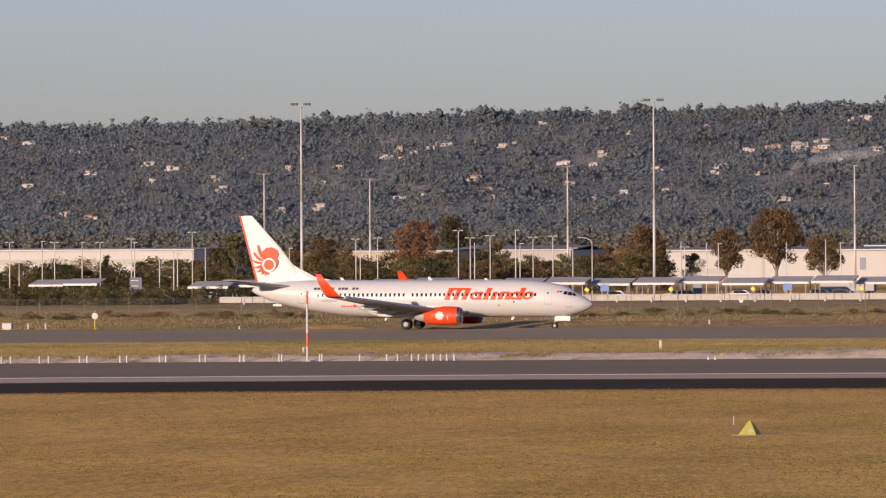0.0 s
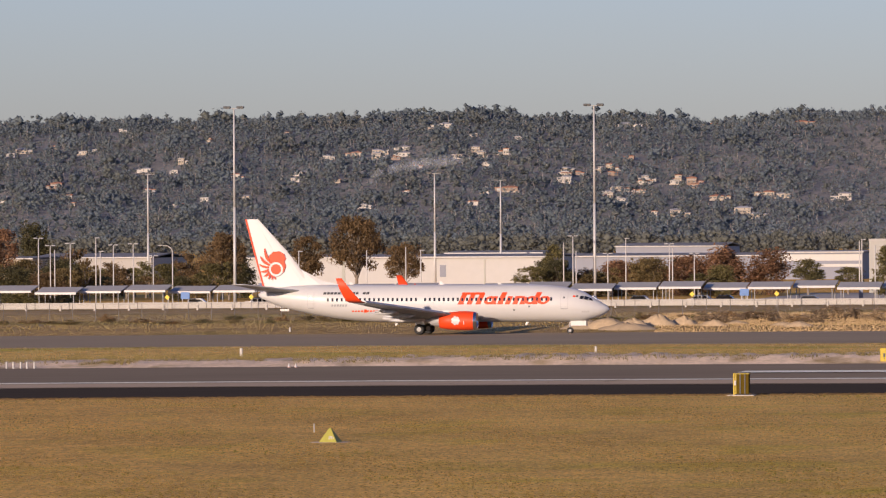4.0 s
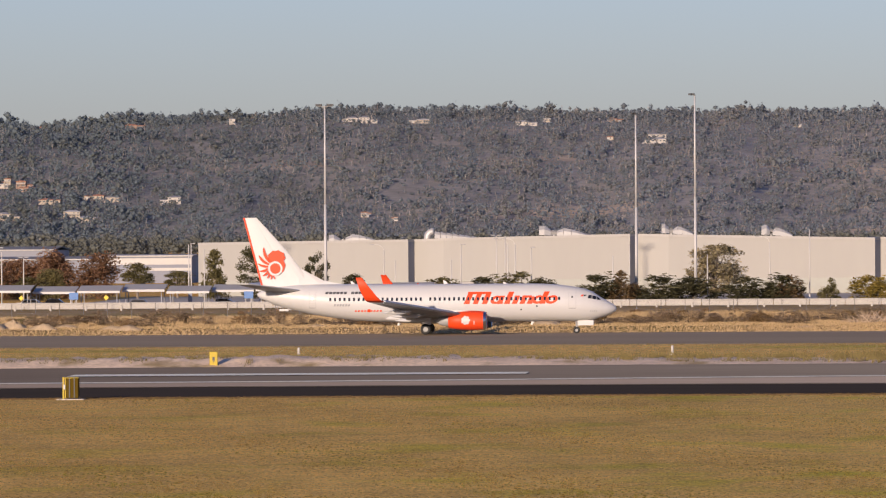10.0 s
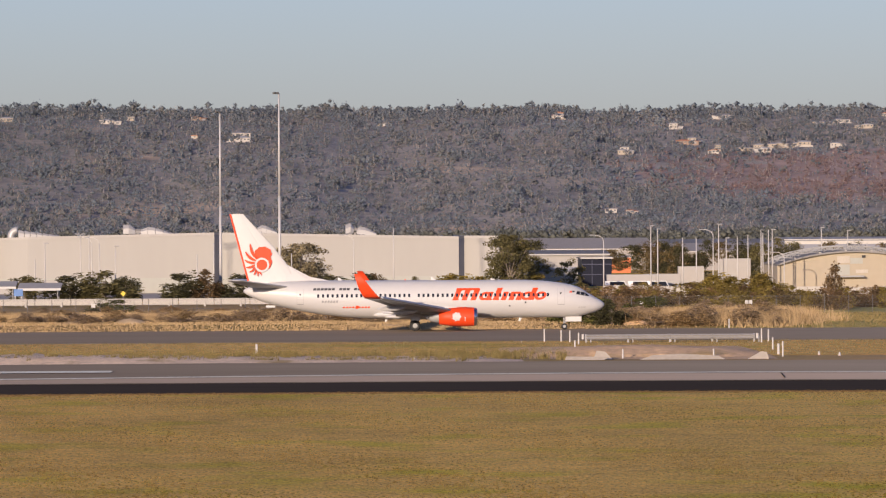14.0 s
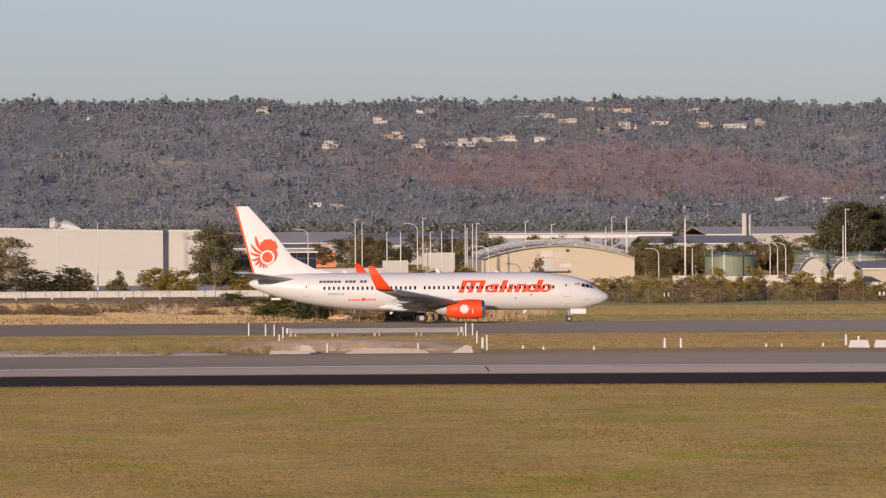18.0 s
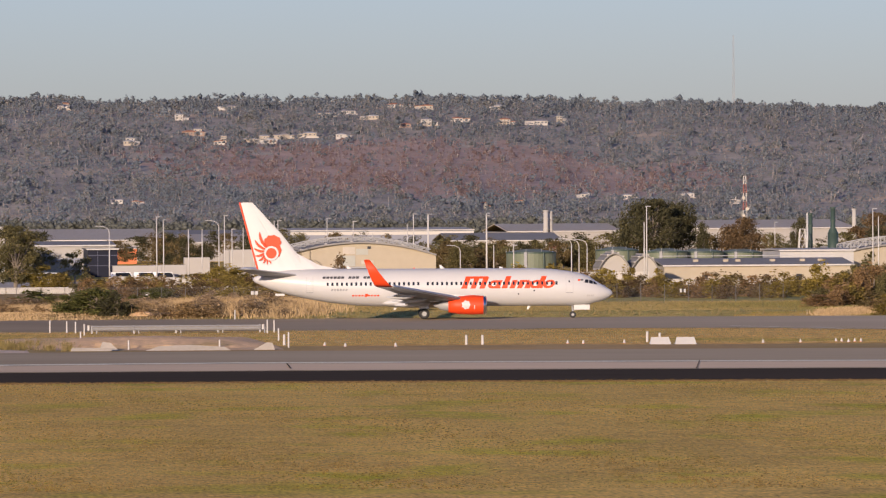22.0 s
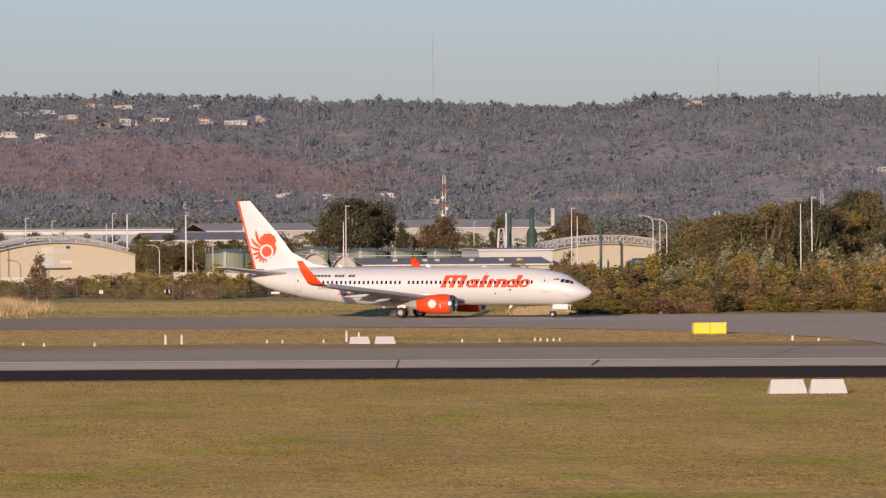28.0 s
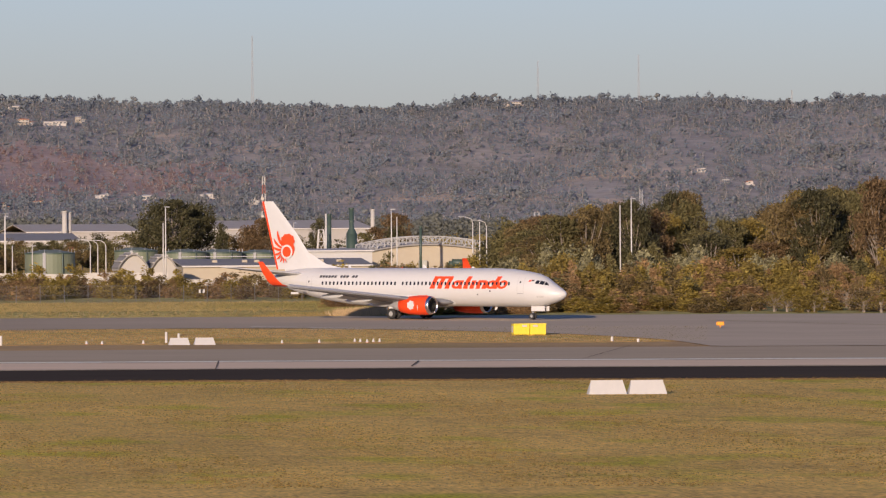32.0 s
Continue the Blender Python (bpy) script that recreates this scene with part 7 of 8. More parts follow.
for a in ((46.0, 1020, 8, 2.9, "wall_white", "white box trailer in the yard"), (55.6, 1060, 4.4, 3.9, "wall_white", "white container stack in the yard"), (62.8, 1080, 4.6, 4.0, "wall_white", "white site box in the yard"), (51.0, 1030, 6, 2.9, "wall_white", "white box trailer in the yard"), (-161.3, 900, 8, 2.6, "roof_pale", "pale flat trailer by the carports"), (62.3, 1080, 5, 5.0, "wall_white", "white container in the yard"), (63.0, 1060, 4.6, 5.2, "wall_white", "white container stack in the yard")):
    trailer(*a)
# white yard walls beyond the scrub
for a, c, e, y in ((100.2, 128.4, -9.6, 930), (53.2, 69.1, -10.01, 930), (41.5, 63.3, -9.88, 950), (69.6, 94.1, -10.23, 960), (130.3, 152.1, -10.82, 930)):
    x0, x1 = xw(a, y), xw(c, y)
    T = thing("yard_wall", Matrix.Translation(((x0 + x1) / 2, y, spot((a + c) / 2, y).z - 0.2)), "low white yard wall in panels behind the scrub", "wall")
    h = max(1.4, up((a + c) / 2, e, y) - spot((a + c) / 2, y).z + 0.2)
    n = max(2, int((x1 - x0) / 6))
    for i in range(n):
        q0, q1 = (x1 - x0) * (i / n - 0.5), (x1 - x0) * ((i + 1) / n - 0.5)
        part("wall_panel", box(q0 + 0.03, q1 - 0.03, -0.1, 0.1, 0, h - 0.15 * (i % 3 == 1), 0.02), "barrier", T)
for i, b in zip((1, 2), (187.7, 204.5)):
    lattice(b, -0.32 if i < 2 else 3.22, 900 if i < 2 else 1700, 1.4, "greymetal", "grey steel frame behind the trees", "steel_frame")


# ---- airside: bank, turn-off, markers ----
def bank_h(x, y):
    """Height of the bank over the ground at a place."""
    s = (y - 506.4) / 24.6
    k = float(np.interp(x / 0.52, [-330, -180, -150, -60, -20, 10, 24, 28], [0.6, 0.65, 1, 0.95, 0.5, 0.35, 0.15, 0.0]))
    w = math.sin(math.pi * min(1, max(0, s)))
    z = 0.66 * min(1, s / 0.13) * (1 - s ** 4) + 0.16 * noise.noise((x / 3.5, y / 5, 1)) * w + 0.34 * noise.noise((x / 0.9, y / 1.6, 4)) * w
    return 0.03 + k * max(0, z)


def sand_bank():
    """The eroded pale bank along the far edge of the runway."""
    x0, x1, step = xw(-330, 520), xw(28, 520), 0.4
    n = int((x1 - x0) / step)
    ys = [506.4, 507.4, 508.4, 509.4, 511, 514, 518, 524, 531]
    v = []
    for j, y in enumerate(ys):
        for i in range(n + 1):
            x = x0 + (x1 - x0) * i / n
            y2 = y + (noise.noise((x / 2.2, j, 8)) * 0.7 if 0 < j else 0)
            v.append((x, y2, float(gz(x, y)) + (0.02 if j == len(ys) - 1 else bank_h(x, y))))
    f = [(j * (n + 1) + i, j * (n + 1) + i + 1, (j + 1) * (n + 1) + i + 1, (j + 1) * (n + 1) + i) for j in range(len(ys) - 1) for i in range(n)]
    tagged(put("sand_bank", mesh_np("sand_bank", v, f), "sand"), "eroded pale sandy bank along the runway", "bank", kind="structure")


sand_bank()


def bank_growth():
    """Tufts and dead stalks clinging to the bank."""
    rng = np.random.default_rng(19)
    v = []
    for k in range(1500):
        x0, y0 = rng.uniform(xw(-320, 515), xw(27, 515)), 508.5 + 14 * rng.random() ** 1.6
        if noise.noise((x0 / 9, y0 / 6, 3)) < -0.05:
            continue
        for q in range(12):
            x, y = x0 + rng.normal(0, 0.35), y0 + rng.normal(0, 0.3)
            h, w = rng.uniform(0.08, 0.34), rng.uniform(0.02, 0.05)
            z = float(gz(x, y)) + bank_h(x, max(y, 506.5)) - 0.03
            v += [(x - w, y, z), (x + w, y, z), (x + rng.normal(0, 0.1), y + rng.normal(0, 0.1), z + h)]
    tagged(put("bank_growth", mesh_np("bank_growth", v, np.arange(len(v)).reshape(-1, 3)), "tuft"), "dry brown tufts clinging to the sandy bank", "grass", kind="stuff")


bank_growth()
strip("dry_verge", 506.3, 552, xw(28, 520), 420, "verge_dry", 0.04, "dry brown grass between runway and taxiway", "grass", step=3)


def turn_off():
    """Asphalt fillet where the taxiway swings to the runway."""
    bs = [128 + 2.5 * i for i in range(60)]
    near = [float(np.interp(b, [128, 150, 165, 180, 193, 203, 209, 216], [597, 592, 584, 572, 558, 543, 531, 505.5])) for b in bs]
    v, f = [], []
    for b, q in zip(bs, near):
        for k in range(3):
            y = q + (600 - q) * k / 2
            x = xw(b, y)
            v.append((x, y, float(gz(x, y)) + 0.09))
    for i in range(len(bs) - 1):
        for k in range(2):
            a = i * 3 + k
            f.append((a, a + 3, a + 4, a + 1))
    tagged(put("taxiway_turn", mesh_np("taxiway_turn", v, f), "taxi"), "curved asphalt turn-off joining taxiway and runway", "taxiway", kind="structure")


turn_off()


def seam_line(name, m0, y0, m1, y1, w, mt, label):
    a, c = spot(m0, y0), spot(m1, y1)
    n = 8
    v, f = [], []
    d = Vector((c.x - a.x, c.y - a.y, 0)).normalized()
    s = Vector((-d.y, d.x, 0)) * w / 2
    for i in range(n + 1):
        q = a.lerp(c, i / n)
        o = 0.25 * noise.noise((q.x / 2, q.y / 2, 0)) * w * 2
        for e in (-1, 1):
            v.append((q.x + e * s.x + o * s.x / w, q.y + e * s.y + o * s.y / w, float(gz(q.x, q.y)) + 0.115))
    for i in range(n):
        f.append((2 * i, 2 * i + 1, 2 * i + 3, 2 * i + 2))
    tagged(put(name, mesh_np(name, v, f), mt), label, "seam", kind="structure")


for a in ((70.0, 461, 70.6, 447, 0.10), (136.4, 465, 135.9, 441, 0.06), (195.0, 465, 202.7, 510, 0.07), (167.4, 445, 168.6, 461, 0.11), (-171.6, 443, -150.0, 446, 0.10), (-150.0, 446, -133.0, 448, 0.09), (-133.0, 448, -130.0, 456, 0.10)):
    seam_line("sealed_crack", a[0], a[1], a[2], a[3], a[4], "asphalt_black", "dark sealed crack across the runway")
seam_line("taxi_edge_mark", 150.9, 586, 159.5, 585, 0.9, "paint", "thin pale worn edge mark on the taxiway")
seam_line("taxi_edge_mark", 141.4, 603, 157.7, 591, 0.7, "paint", "thin pale worn edge mark on the taxiway")
M["taxi_yellow"] = mat("worn_yellow_paint", (0.36, 0.28, 0.10), 0.85, var=0.2, s1=0.3, s2=2.0)
seam_line("lead_line", 215.0, 624, 246.8, 591, 0.5, "taxi_yellow", "worn yellow guide line on the taxiway")

M["marker_white"] = mat("marker_white", (0.461, 0.444, 0.413), 0.6, var=0.06, s1=2.0, s2=9.0)
M["marker_yellow"] = mat("marker_yellow", (0.46, 0.33, 0.02), 0.6, var=0.12, s1=2.0, s2=9.0)
# Sign yellow darkened: the front face's shade is put into the colour.
M["sign_shaded"] = mat("shaded_sign_yellow", (0.085, 0.055, 0.005), 0.85, spec=0.1, var=0.12, s1=2.0, s2=9.0)
M["marker_lime"] = mat("faded_lime_yellow", (0.34, 0.31, 0.05), 0.7, var=0.15, s1=2.0, s2=9.0)
M["marker_orange"] = mat("marker_orange", (0.72, 0.12, 0.02), 0.6, var=0.08)
M["sign_amber"] = mat("amber_sign", (0.75, 0.28, 0.02), 0.6, var=0.08)
M["skip_yellow"] = mat("skip_yellow", (0.644, 0.505, 0.026), 0.55, var=0.08, s1=1.0, s2=5.0)


def marker_post(mil, y, h, r=0.09, label="short white marker post at the runway edge"):
    T = thing("marker_post", Matrix.Translation(spot(mil, y)), label, "post", "white marker posts")
    part("stake", rod((0, 0, -0.1), (0, 0, h), r, r * 0.92, 8), "marker_white", T)
    part("cap", rod((0, 0, h), (0, 0, h + 0.04), r * 1.05, r * 0.6, 8), "marker_white", T)


for x in (3, 19, 70, 86, 141, 154, 212, 224, 282, 293, 353, 363, 424, 431, 493, 498, 565, 569):
    marker_post((x - 784) / 11 - 226.4, 505.9, 0.62)
for x in (636, 684, 703, 728, 740, 754, 766, 779, 790, 803):
    marker_post((x - 784) / 11 - 226.4, 505.7, 0.58)
for a in ((-248.9, 530, 0.75), (-191.4, 547, 0.8), (-191.5, 547, 0.8), (-134.4, 545, 0.8), (-74.4, 543, 0.85), (-14.3, 543, 0.85), (69.6, 528, 0.95), (98.9, 526, 0.85), (101.5, 526, 0.85), (128.0, 533, 0.95), (199.7, 528, 0.45), (203.9, 525, 0.3), (130.0, 544, 0.6), (-293.1, 674, 0.7), (-290.3, 674, 0.7), (-259.2, 681, 0.4), (-183.6, 697, 0.5)):
    marker_post(*a, r=0.12, label="white marker post in the grass")
for a in ((32.0, 591, 1.2), (34.7, 591, 1.1), (36.1, 588, 1.1), (37.5, 576, 1.1), (36.9, 539, 1.1), (44.6, 515, 0.8), (59.2, 517, 0.75), (66.9, 582, 1.3), (68.0, 585, 1.2), (68.7, 548, 1.1), (70.3, 520, 1.3), (61.7, 661.3, 1.0)):
    marker_post(*a, r=0.08, label="slim white stake by the culvert")


def cone(mil, y, h=0.36, mt="marker_white", band="marker_orange"):
    T = thing("marker_cone", Matrix.Translation(spot(mil, y)), "small white and orange edge marker cone", "cone", "edge marker cones")
    part("foot", box(-0.15, 0.15, -0.15, 0.15, 0, 0.05, 0.01), mt, T)
    part("body", rod((0, 0, 0.05), (0, 0, h), 0.13, 0.05, 10), mt, T)
    part("band", rod((0, 0, 0.06), (0, 0, h * 0.25), 0.134, 0.115, 10, caps=False), band, T, "orange band")


for a in ((76.1, 525), (87.5, 521), (115.2, 528), (117.7, 528), (124.3, 529), (79.4, 522), (158.3, 531), (159.2, 530), (160.3, 528), (161.3, 530), (162.3, 530), (146.6, 527), (152.6, 528), (11.0, 509), (-89.4, 510), (-85.9, 509), (-183.8, 503), (-182.7, 503), (-89.5, 509), (-85.8, 508)):
    cone(*a)


def striped_mast():
    p = spot(-248.3, 506)
    T = thing("striped_mast", Matrix.Translation(p), "slim red and white striped mast at the runway edge", "pole")
    z = 0.0
    for i, (h, mt) in enumerate(((1.25, "marker_white"), (1.15, "marker_orange"), (2.45, "marker_white"), (0.9, "marker_orange"))):
        part("segment", rod((0, 0, z), (0, 0, z + h), 0.105, 0.10, 10), mt, T, "white section" if i % 2 == 0 else "red section")
        z += h
    part("foot_plate", box(-0.35, 0.35, -0.35, 0.35, 0, 0.12, 0.02), "concrete", T)
    part("head", rod((0, 0, z), (0, 0, z + 0.22), 0.13, 0.1, 8), "greymetal", T)


striped_mast()


def disc_sign():
    T = thing("disc_marker", Matrix.Translation(spot(-282.4, 668)), "white round marker disc on a yellow post", "sign")
    part("post", rod((0, 0, 0), (0, 0, 1.35), 0.09, n=8), "marker_yellow", T, "yellow post")
    part("disc", rod((0, -0.06, 1.55), (0, 0.06, 1.55), 0.36, n=20), "marker_white", T, "white disc")


disc_sign()


def cabinet_box(mil, y, w, h):
    T = thing("equipment_box", Matrix.Translation(spot(mil, y)), "white equipment box beside the taxiway", "box")
    part("case", box(-w / 2, w / 2, -0.4, 0.4, 0.08, h, 0.04), "marker_white", T)
    part("lid", box(-w / 2 - 0.05, w / 2 + 0.05, -0.45, 0.45, h, h + 0.06, 0.02), "marker_white", T)
    part("plinth", box(-w / 2 - 0.1, w / 2 + 0.1, -0.5, 0.5, 0, 0.08), "concrete", T)
    part("seam", box(-0.02, 0.02, -0.412, -0.402, 0.12, h - 0.05), "greymetal", T)


cabinet_box(-296.4, 672, 1.1, 0.75)


def distance_board():
    T = thing("guidance_sign", Matrix.Translation(spot(-111.0, 413)), "boxy yellow airfield guidance sign seen edge-on beside the runway", "sign")
    part("body", box(-0.30, 0.52, -0.42, 0.42, 0.12, 1.44, 0.03), "sign_shaded", T, "yellow sign body, darkened as a face in shade")
    for x in (-0.06, 0.26):
        part("mullion", box(x - 0.035, x + 0.035, -0.46, -0.423, 0.12, 1.46), "ink", T, "dark upright joint")
    part("end_strip", box(-0.52, -0.42, -0.50, -0.38, 0.05, 1.52, 0.01), "marker_yellow", T, "yellow end post")
    part("end_strip", box(-0.38, -0.305, -0.46, 0.40, 0.12, 1.46, 0.01), "marker_yellow", T)
    part("white_plate", box(-0.46, -0.33, -0.515, -0.502, 0.70, 1.02), "marker_white", T, "small white plate")
    part("top_rail", box(-0.50, 0.54, -0.45, 0.45, 1.44, 1.49, 0.01), "marker_yellow", T)
    for x in (-0.5, 0.5):
        part("leg", rod((x, 0, 0), (x, 0, 0.2), 0.05, n=6), "greymetal", T)
    part("slab", box(-0.9, 0.9, -0.8, 0.8, -0.05, 0.06), "concrete", T)


distance_board()


def yellow_board():
    T = thing("guidance_sign", Matrix.Translation(spot(-88.1, 507)), "upright yellow sign board with a dark mark at the runway edge", "sign")
    part("board", box(-0.33, 0.33, -0.08, 0.08, 0.08, 1.28, 0.03), "marker_yellow", T)
    part("mark", box(-0.09, 0.09, -0.09, -0.082, 0.55, 0.85), "ink", T, "dark mark")
    part("mark", box(-0.05, 0.05, -0.09, -0.082, 0.42, 0.50), "ink", T)
    for x in (-0.22, 0.22):
        part("leg", rod((x, 0, -0.05), (x, 0, 0.1), 0.04, n=6), "greymetal", T)


yellow_board()


def gable_marker():
    T = thing("cone_marker", Matrix.Translation(spot(-177.2, 327)), "faded lime-yellow pyramid strip marker with a white mark", "marker")
    bm = bmesh.new()
    bmesh.ops.create_cone(bm, segments=4, radius1=0.72, radius2=0.05, depth=0.78, cap_ends=True, matrix=Matrix.Translation((0, 0, 0.39)) @ Matrix.Rotation(radians(38), 4, "Z"))
    part("pyramid", bm, "marker_lime", T)
    for i, (x, z, w, h) in enumerate(((0.0, 0.16, 0.05, 0.16), (0.12, 0.16, 0.05, 0.14), (0.22, 0.16, 0.05, 0.12), (0.1, 0.29, 0.2, 0.04))):
        part("mark", box(x - w / 2, x + w / 2, -0.50 + z * 0.55, -0.44 + z * 0.55, z, z + h), "marker_white", T, "white painted mark")
    part("sand_ring", rod((0, 0, -0.04), (0, 0, 0.015), 1.15, 1.05, 18), "sand", T)


gable_marker()
T_ = thing("stake", Matrix.Translation(spot(-179.8, 343)), "thin pale stake in the grass", "post")
part("shaft", rod((0, 0, -0.05), (0, 0, 0.5), 0.03, n=6), "marker_white", T_)


def wedge_block(mil, y, w, h, label):
    """A white runway closure block: a sloped gable of boards."""
    T = thing("white_block", Matrix.Translation(spot(mil, y)), label, "block", "white gable blocks")
    part("front_face", loft([[(-w / 2, -0.45, 0), (w / 2, -0.45, 0), (w * 0.42, -0.06, h), (-w * 0.42, -0.06, h)], [(-w / 2, -0.41, 0), (w / 2, -0.41, 0), (w * 0.42, -0.02, h), (-w * 0.42, -0.02, h)]]), "marker_white", T, "white sloped face")
    part("back_face", loft([[(-w / 2, 0.45, 0), (w / 2, 0.45, 0), (w * 0.42, 0.02, h), (-w * 0.42, 0.02, h)], [(-w / 2, 0.41, 0), (w / 2, 0.41, 0), (w * 0.42, -0.015, h), (-w * 0.42, -0.015, h)]]), "marker_white", T)
    part("ridge", box(-w * 0.42, w * 0.42, -0.05, 0.05, h - 0.02, h + 0.03), "marker_white", T)
    for s in (-1, 1):
        part("end_face", loft([[(s * w / 2, -0.42, 0), (s * w / 2, 0.42, 0), (s * w * 0.42, 0.0, h)], [(s * (w / 2 - 0.04), -0.42, 0), (s * (w / 2 - 0.04), 0.42, 0), (s * (w * 0.42 - 0.04), 0.0, h)]]), "marker_white", T)


for x in (1072, 1143):
    wedge_block((x - 784) / 11 + 172.6, 378, 2.4, 0.84, "white sloped marker block on the grass by the runway")
for x in (1418, 1463):
    wedge_block((x - 784) / 11 + 72.4, 524, 1.82, 0.62, "white sloped marker block on the grass between runway and taxiway")


def skip_bin():
    T = thing("skip_bin", Matrix.Translation(spot(186.3, 556)), "bright yellow waste bin pair on the grass verge", "bin")
    for s in (-1, 1):
        b = part("bin", box(s * 0.76 - 0.74, s * 0.76 + 0.74, -0.6, 0.6, 0.10, 1.1, 0.04), "skip_yellow", T, "yellow steel bin")
        part("rim", box(s * 0.76 - 0.75, s * 0.76 + 0.75, -0.66, -0.605, 1.0, 1.12), "skip_yellow", b)
        part("label_plate", box(s * 0.5 - 0.22, s * 0.5 + 0.22, -0.675, -0.662, 0.82, 0.98), "marker_white", b, "pale label plate")
        for x in (-0.6, 0.6):
            part("foot", box(s * 0.76 + x - 0.06, s * 0.76 + x + 0.06, -0.5, 0.5, 0, 0.1), "skip_yellow", b)
        for x in (-0.35, 0.0, 0.35):
            part("rib", box(s * 0.76 + x - 0.03, s * 0.76 + x + 0.03, -0.64, -0.604, 0.12, 0.98), "skip_yellow", b)
    part("end_plate", box(-1.53, -1.505, -0.3, 0.3, 0.3, 0.9), "marker_white", T, "white end plate")


skip_bin()
T_ = thing("taxi_sign", Matrix.Translation(spot(217.1, 583)), "small orange taxiway sign with pale marks on a post", "sign")
part("board", box(-0.38, 0.38, -0.04, 0.04, 0.32, 0.68, 0.02), "sign_amber", T_)
for x in (-0.2, 0.05):
    part("mark", box(x, x + 0.14, -0.05, -0.042, 0.42, 0.6), "marker_yellow", T_)
part("post", rod((0, 0.02, 0), (0, 0.02, 0.34), 0.05, n=6), "sign_amber", T_)


def guard_rail():
    """The steel rail by the culvert: W-beam on posts, and end posts."""
    y = 585.0
    x0, x1 = xw(38.7, y), xw(65.7, y)
    g = spot(38, y).z
    T = thing("guard_rail", Matrix.Translation((0, y, g)), "galvanised steel guard rail on posts by the culvert", "guard rail")
    prof = [(-0.10, 0.34), (-0.18, 0.45), (-0.10, 0.57), (-0.18, 0.69), (-0.10, 0.80), (-0.07, 0.80), (-0.14, 0.69), (-0.07, 0.57), (-0.14, 0.45), (-0.07, 0.34)]
    n = 4
    for i in range(n):
        a, c = x0 + (x1 - x0) * i / n, x0 + (x1 - x0) * (i + 1) / n
        part("beam", loft([[(x, q, z) for q, z in prof] for x in (a + 0.01, c + 0.06)]), "rail_steel", T, "corrugated steel beam")
    for i in range(n + 1):
        x = x0 + (x1 - x0) * i / n
        part("post", box(x - 0.09, x + 0.09, -0.06, 0.12, -0.25, 0.82), "rail_steel", T, "steel post")
        part("post", box(x + 0.45 - 0.05, x + 0.45 + 0.05, -0.06, 0.06, -0.25, 0.60), "rail_steel", T)
    for x in (x0 - 0.3, x1 + 0.3):
        part("end_terminal", rod((x, -0.1, 0.35), (x, -0.1, 0.85), 0.13, n=10), "marker_white", T)


M["rail_steel"] = mat("weathered_rail_steel", (0.27, 0.265, 0.26), 0.55, metal=0.2, var=0.12, s1=0.6, s2=4.0)
guard_rail()


M["pale_face"] = mat("pale_concrete_face", (0.383, 0.335, 0.274), 0.9, var=0.14, s1=0.5, s2=3.0, bump=0.3, bs=4)


def culvert():
    """Pale concrete headwalls and aprons in the sandy cutting."""
    T = thing("culvert", Matrix.Translation(spot(40, 520)), "pale concrete culvert headwalls in a sandy cutting", "culvert", kind="structure")
    ox = spot(40, 520).x
    X = lambda m: xw(m, 520) - ox

    def slope(outline, y0, lean, name):
        """A pale concrete face leaning back from the runway, cut to an outline of bearing and height."""
        bm = bmesh.new()
        outline = [(m, z * 0.8) for m, z in outline]
        loft([[(X(m), y0 + z * lean, z) for m, z in outline], [(X(m), y0 + z * lean + 0.5, z - 0.02) for m, z in outline]], bm)
        part(name, bm, "pale_face", T, "pale concrete face")

    slope([(34.5, 0.0), (40.7, 0.0), (41.9, 0.35), (34.9, 0.42)], -9.6, 1.2, "apron")
    slope([(39.2, 0.0), (42.4, 0.0), (41.1, 0.85), (39.8, 0.95)], -8.2, 0.8, "wing_wall")
    slope([(46.2, 0.0), (60.1, 0.0), (58.9, 0.40), (53.3, 0.62), (48.6, 0.50)], -9.4, 1.2, "apron")
    slope([(63.5, 0.0), (67.0, 0.0), (66.7, 0.72), (65.8, 0.80)], -8.4, 0.8, "wing_wall")
    bm = bmesh.new()
    n = 140
    rows = []
    for y, z in ((-10, 0.02), (-5, 0.05), (-2.6, 0.12), (-1.4, 0.36), (0.2, 0.60), (2.0, 0.82), (4.0, 0.92), (9, 0.86), (22, 0.62), (50, -0.03)):
        rows.append([])
        for i in range(n + 1):
            x = X(26) + (X(69) - X(26)) * i / n
            k = math.sin(math.pi * i / n) ** 0.6
            wear = noise.noise((x / 2.4, y / 4, 2)) + 0.5 * noise.noise((x / 0.8, y / 2, 6))
            rows[-1].append(bm.verts.new((x, y + (1.3 * wear if -4 < y < 5 else 0), 0.02 + (z - 0.02) * k + 0.12 * z * wear)))
    for p, q in zip(rows, rows[1:]):
        for i in range(n):
            bm.faces.new((p[i], p[i + 1], q[i + 1], q[i]))
    part("cutting", bm, "earth", T, "bare sandy cutting")


culvert()


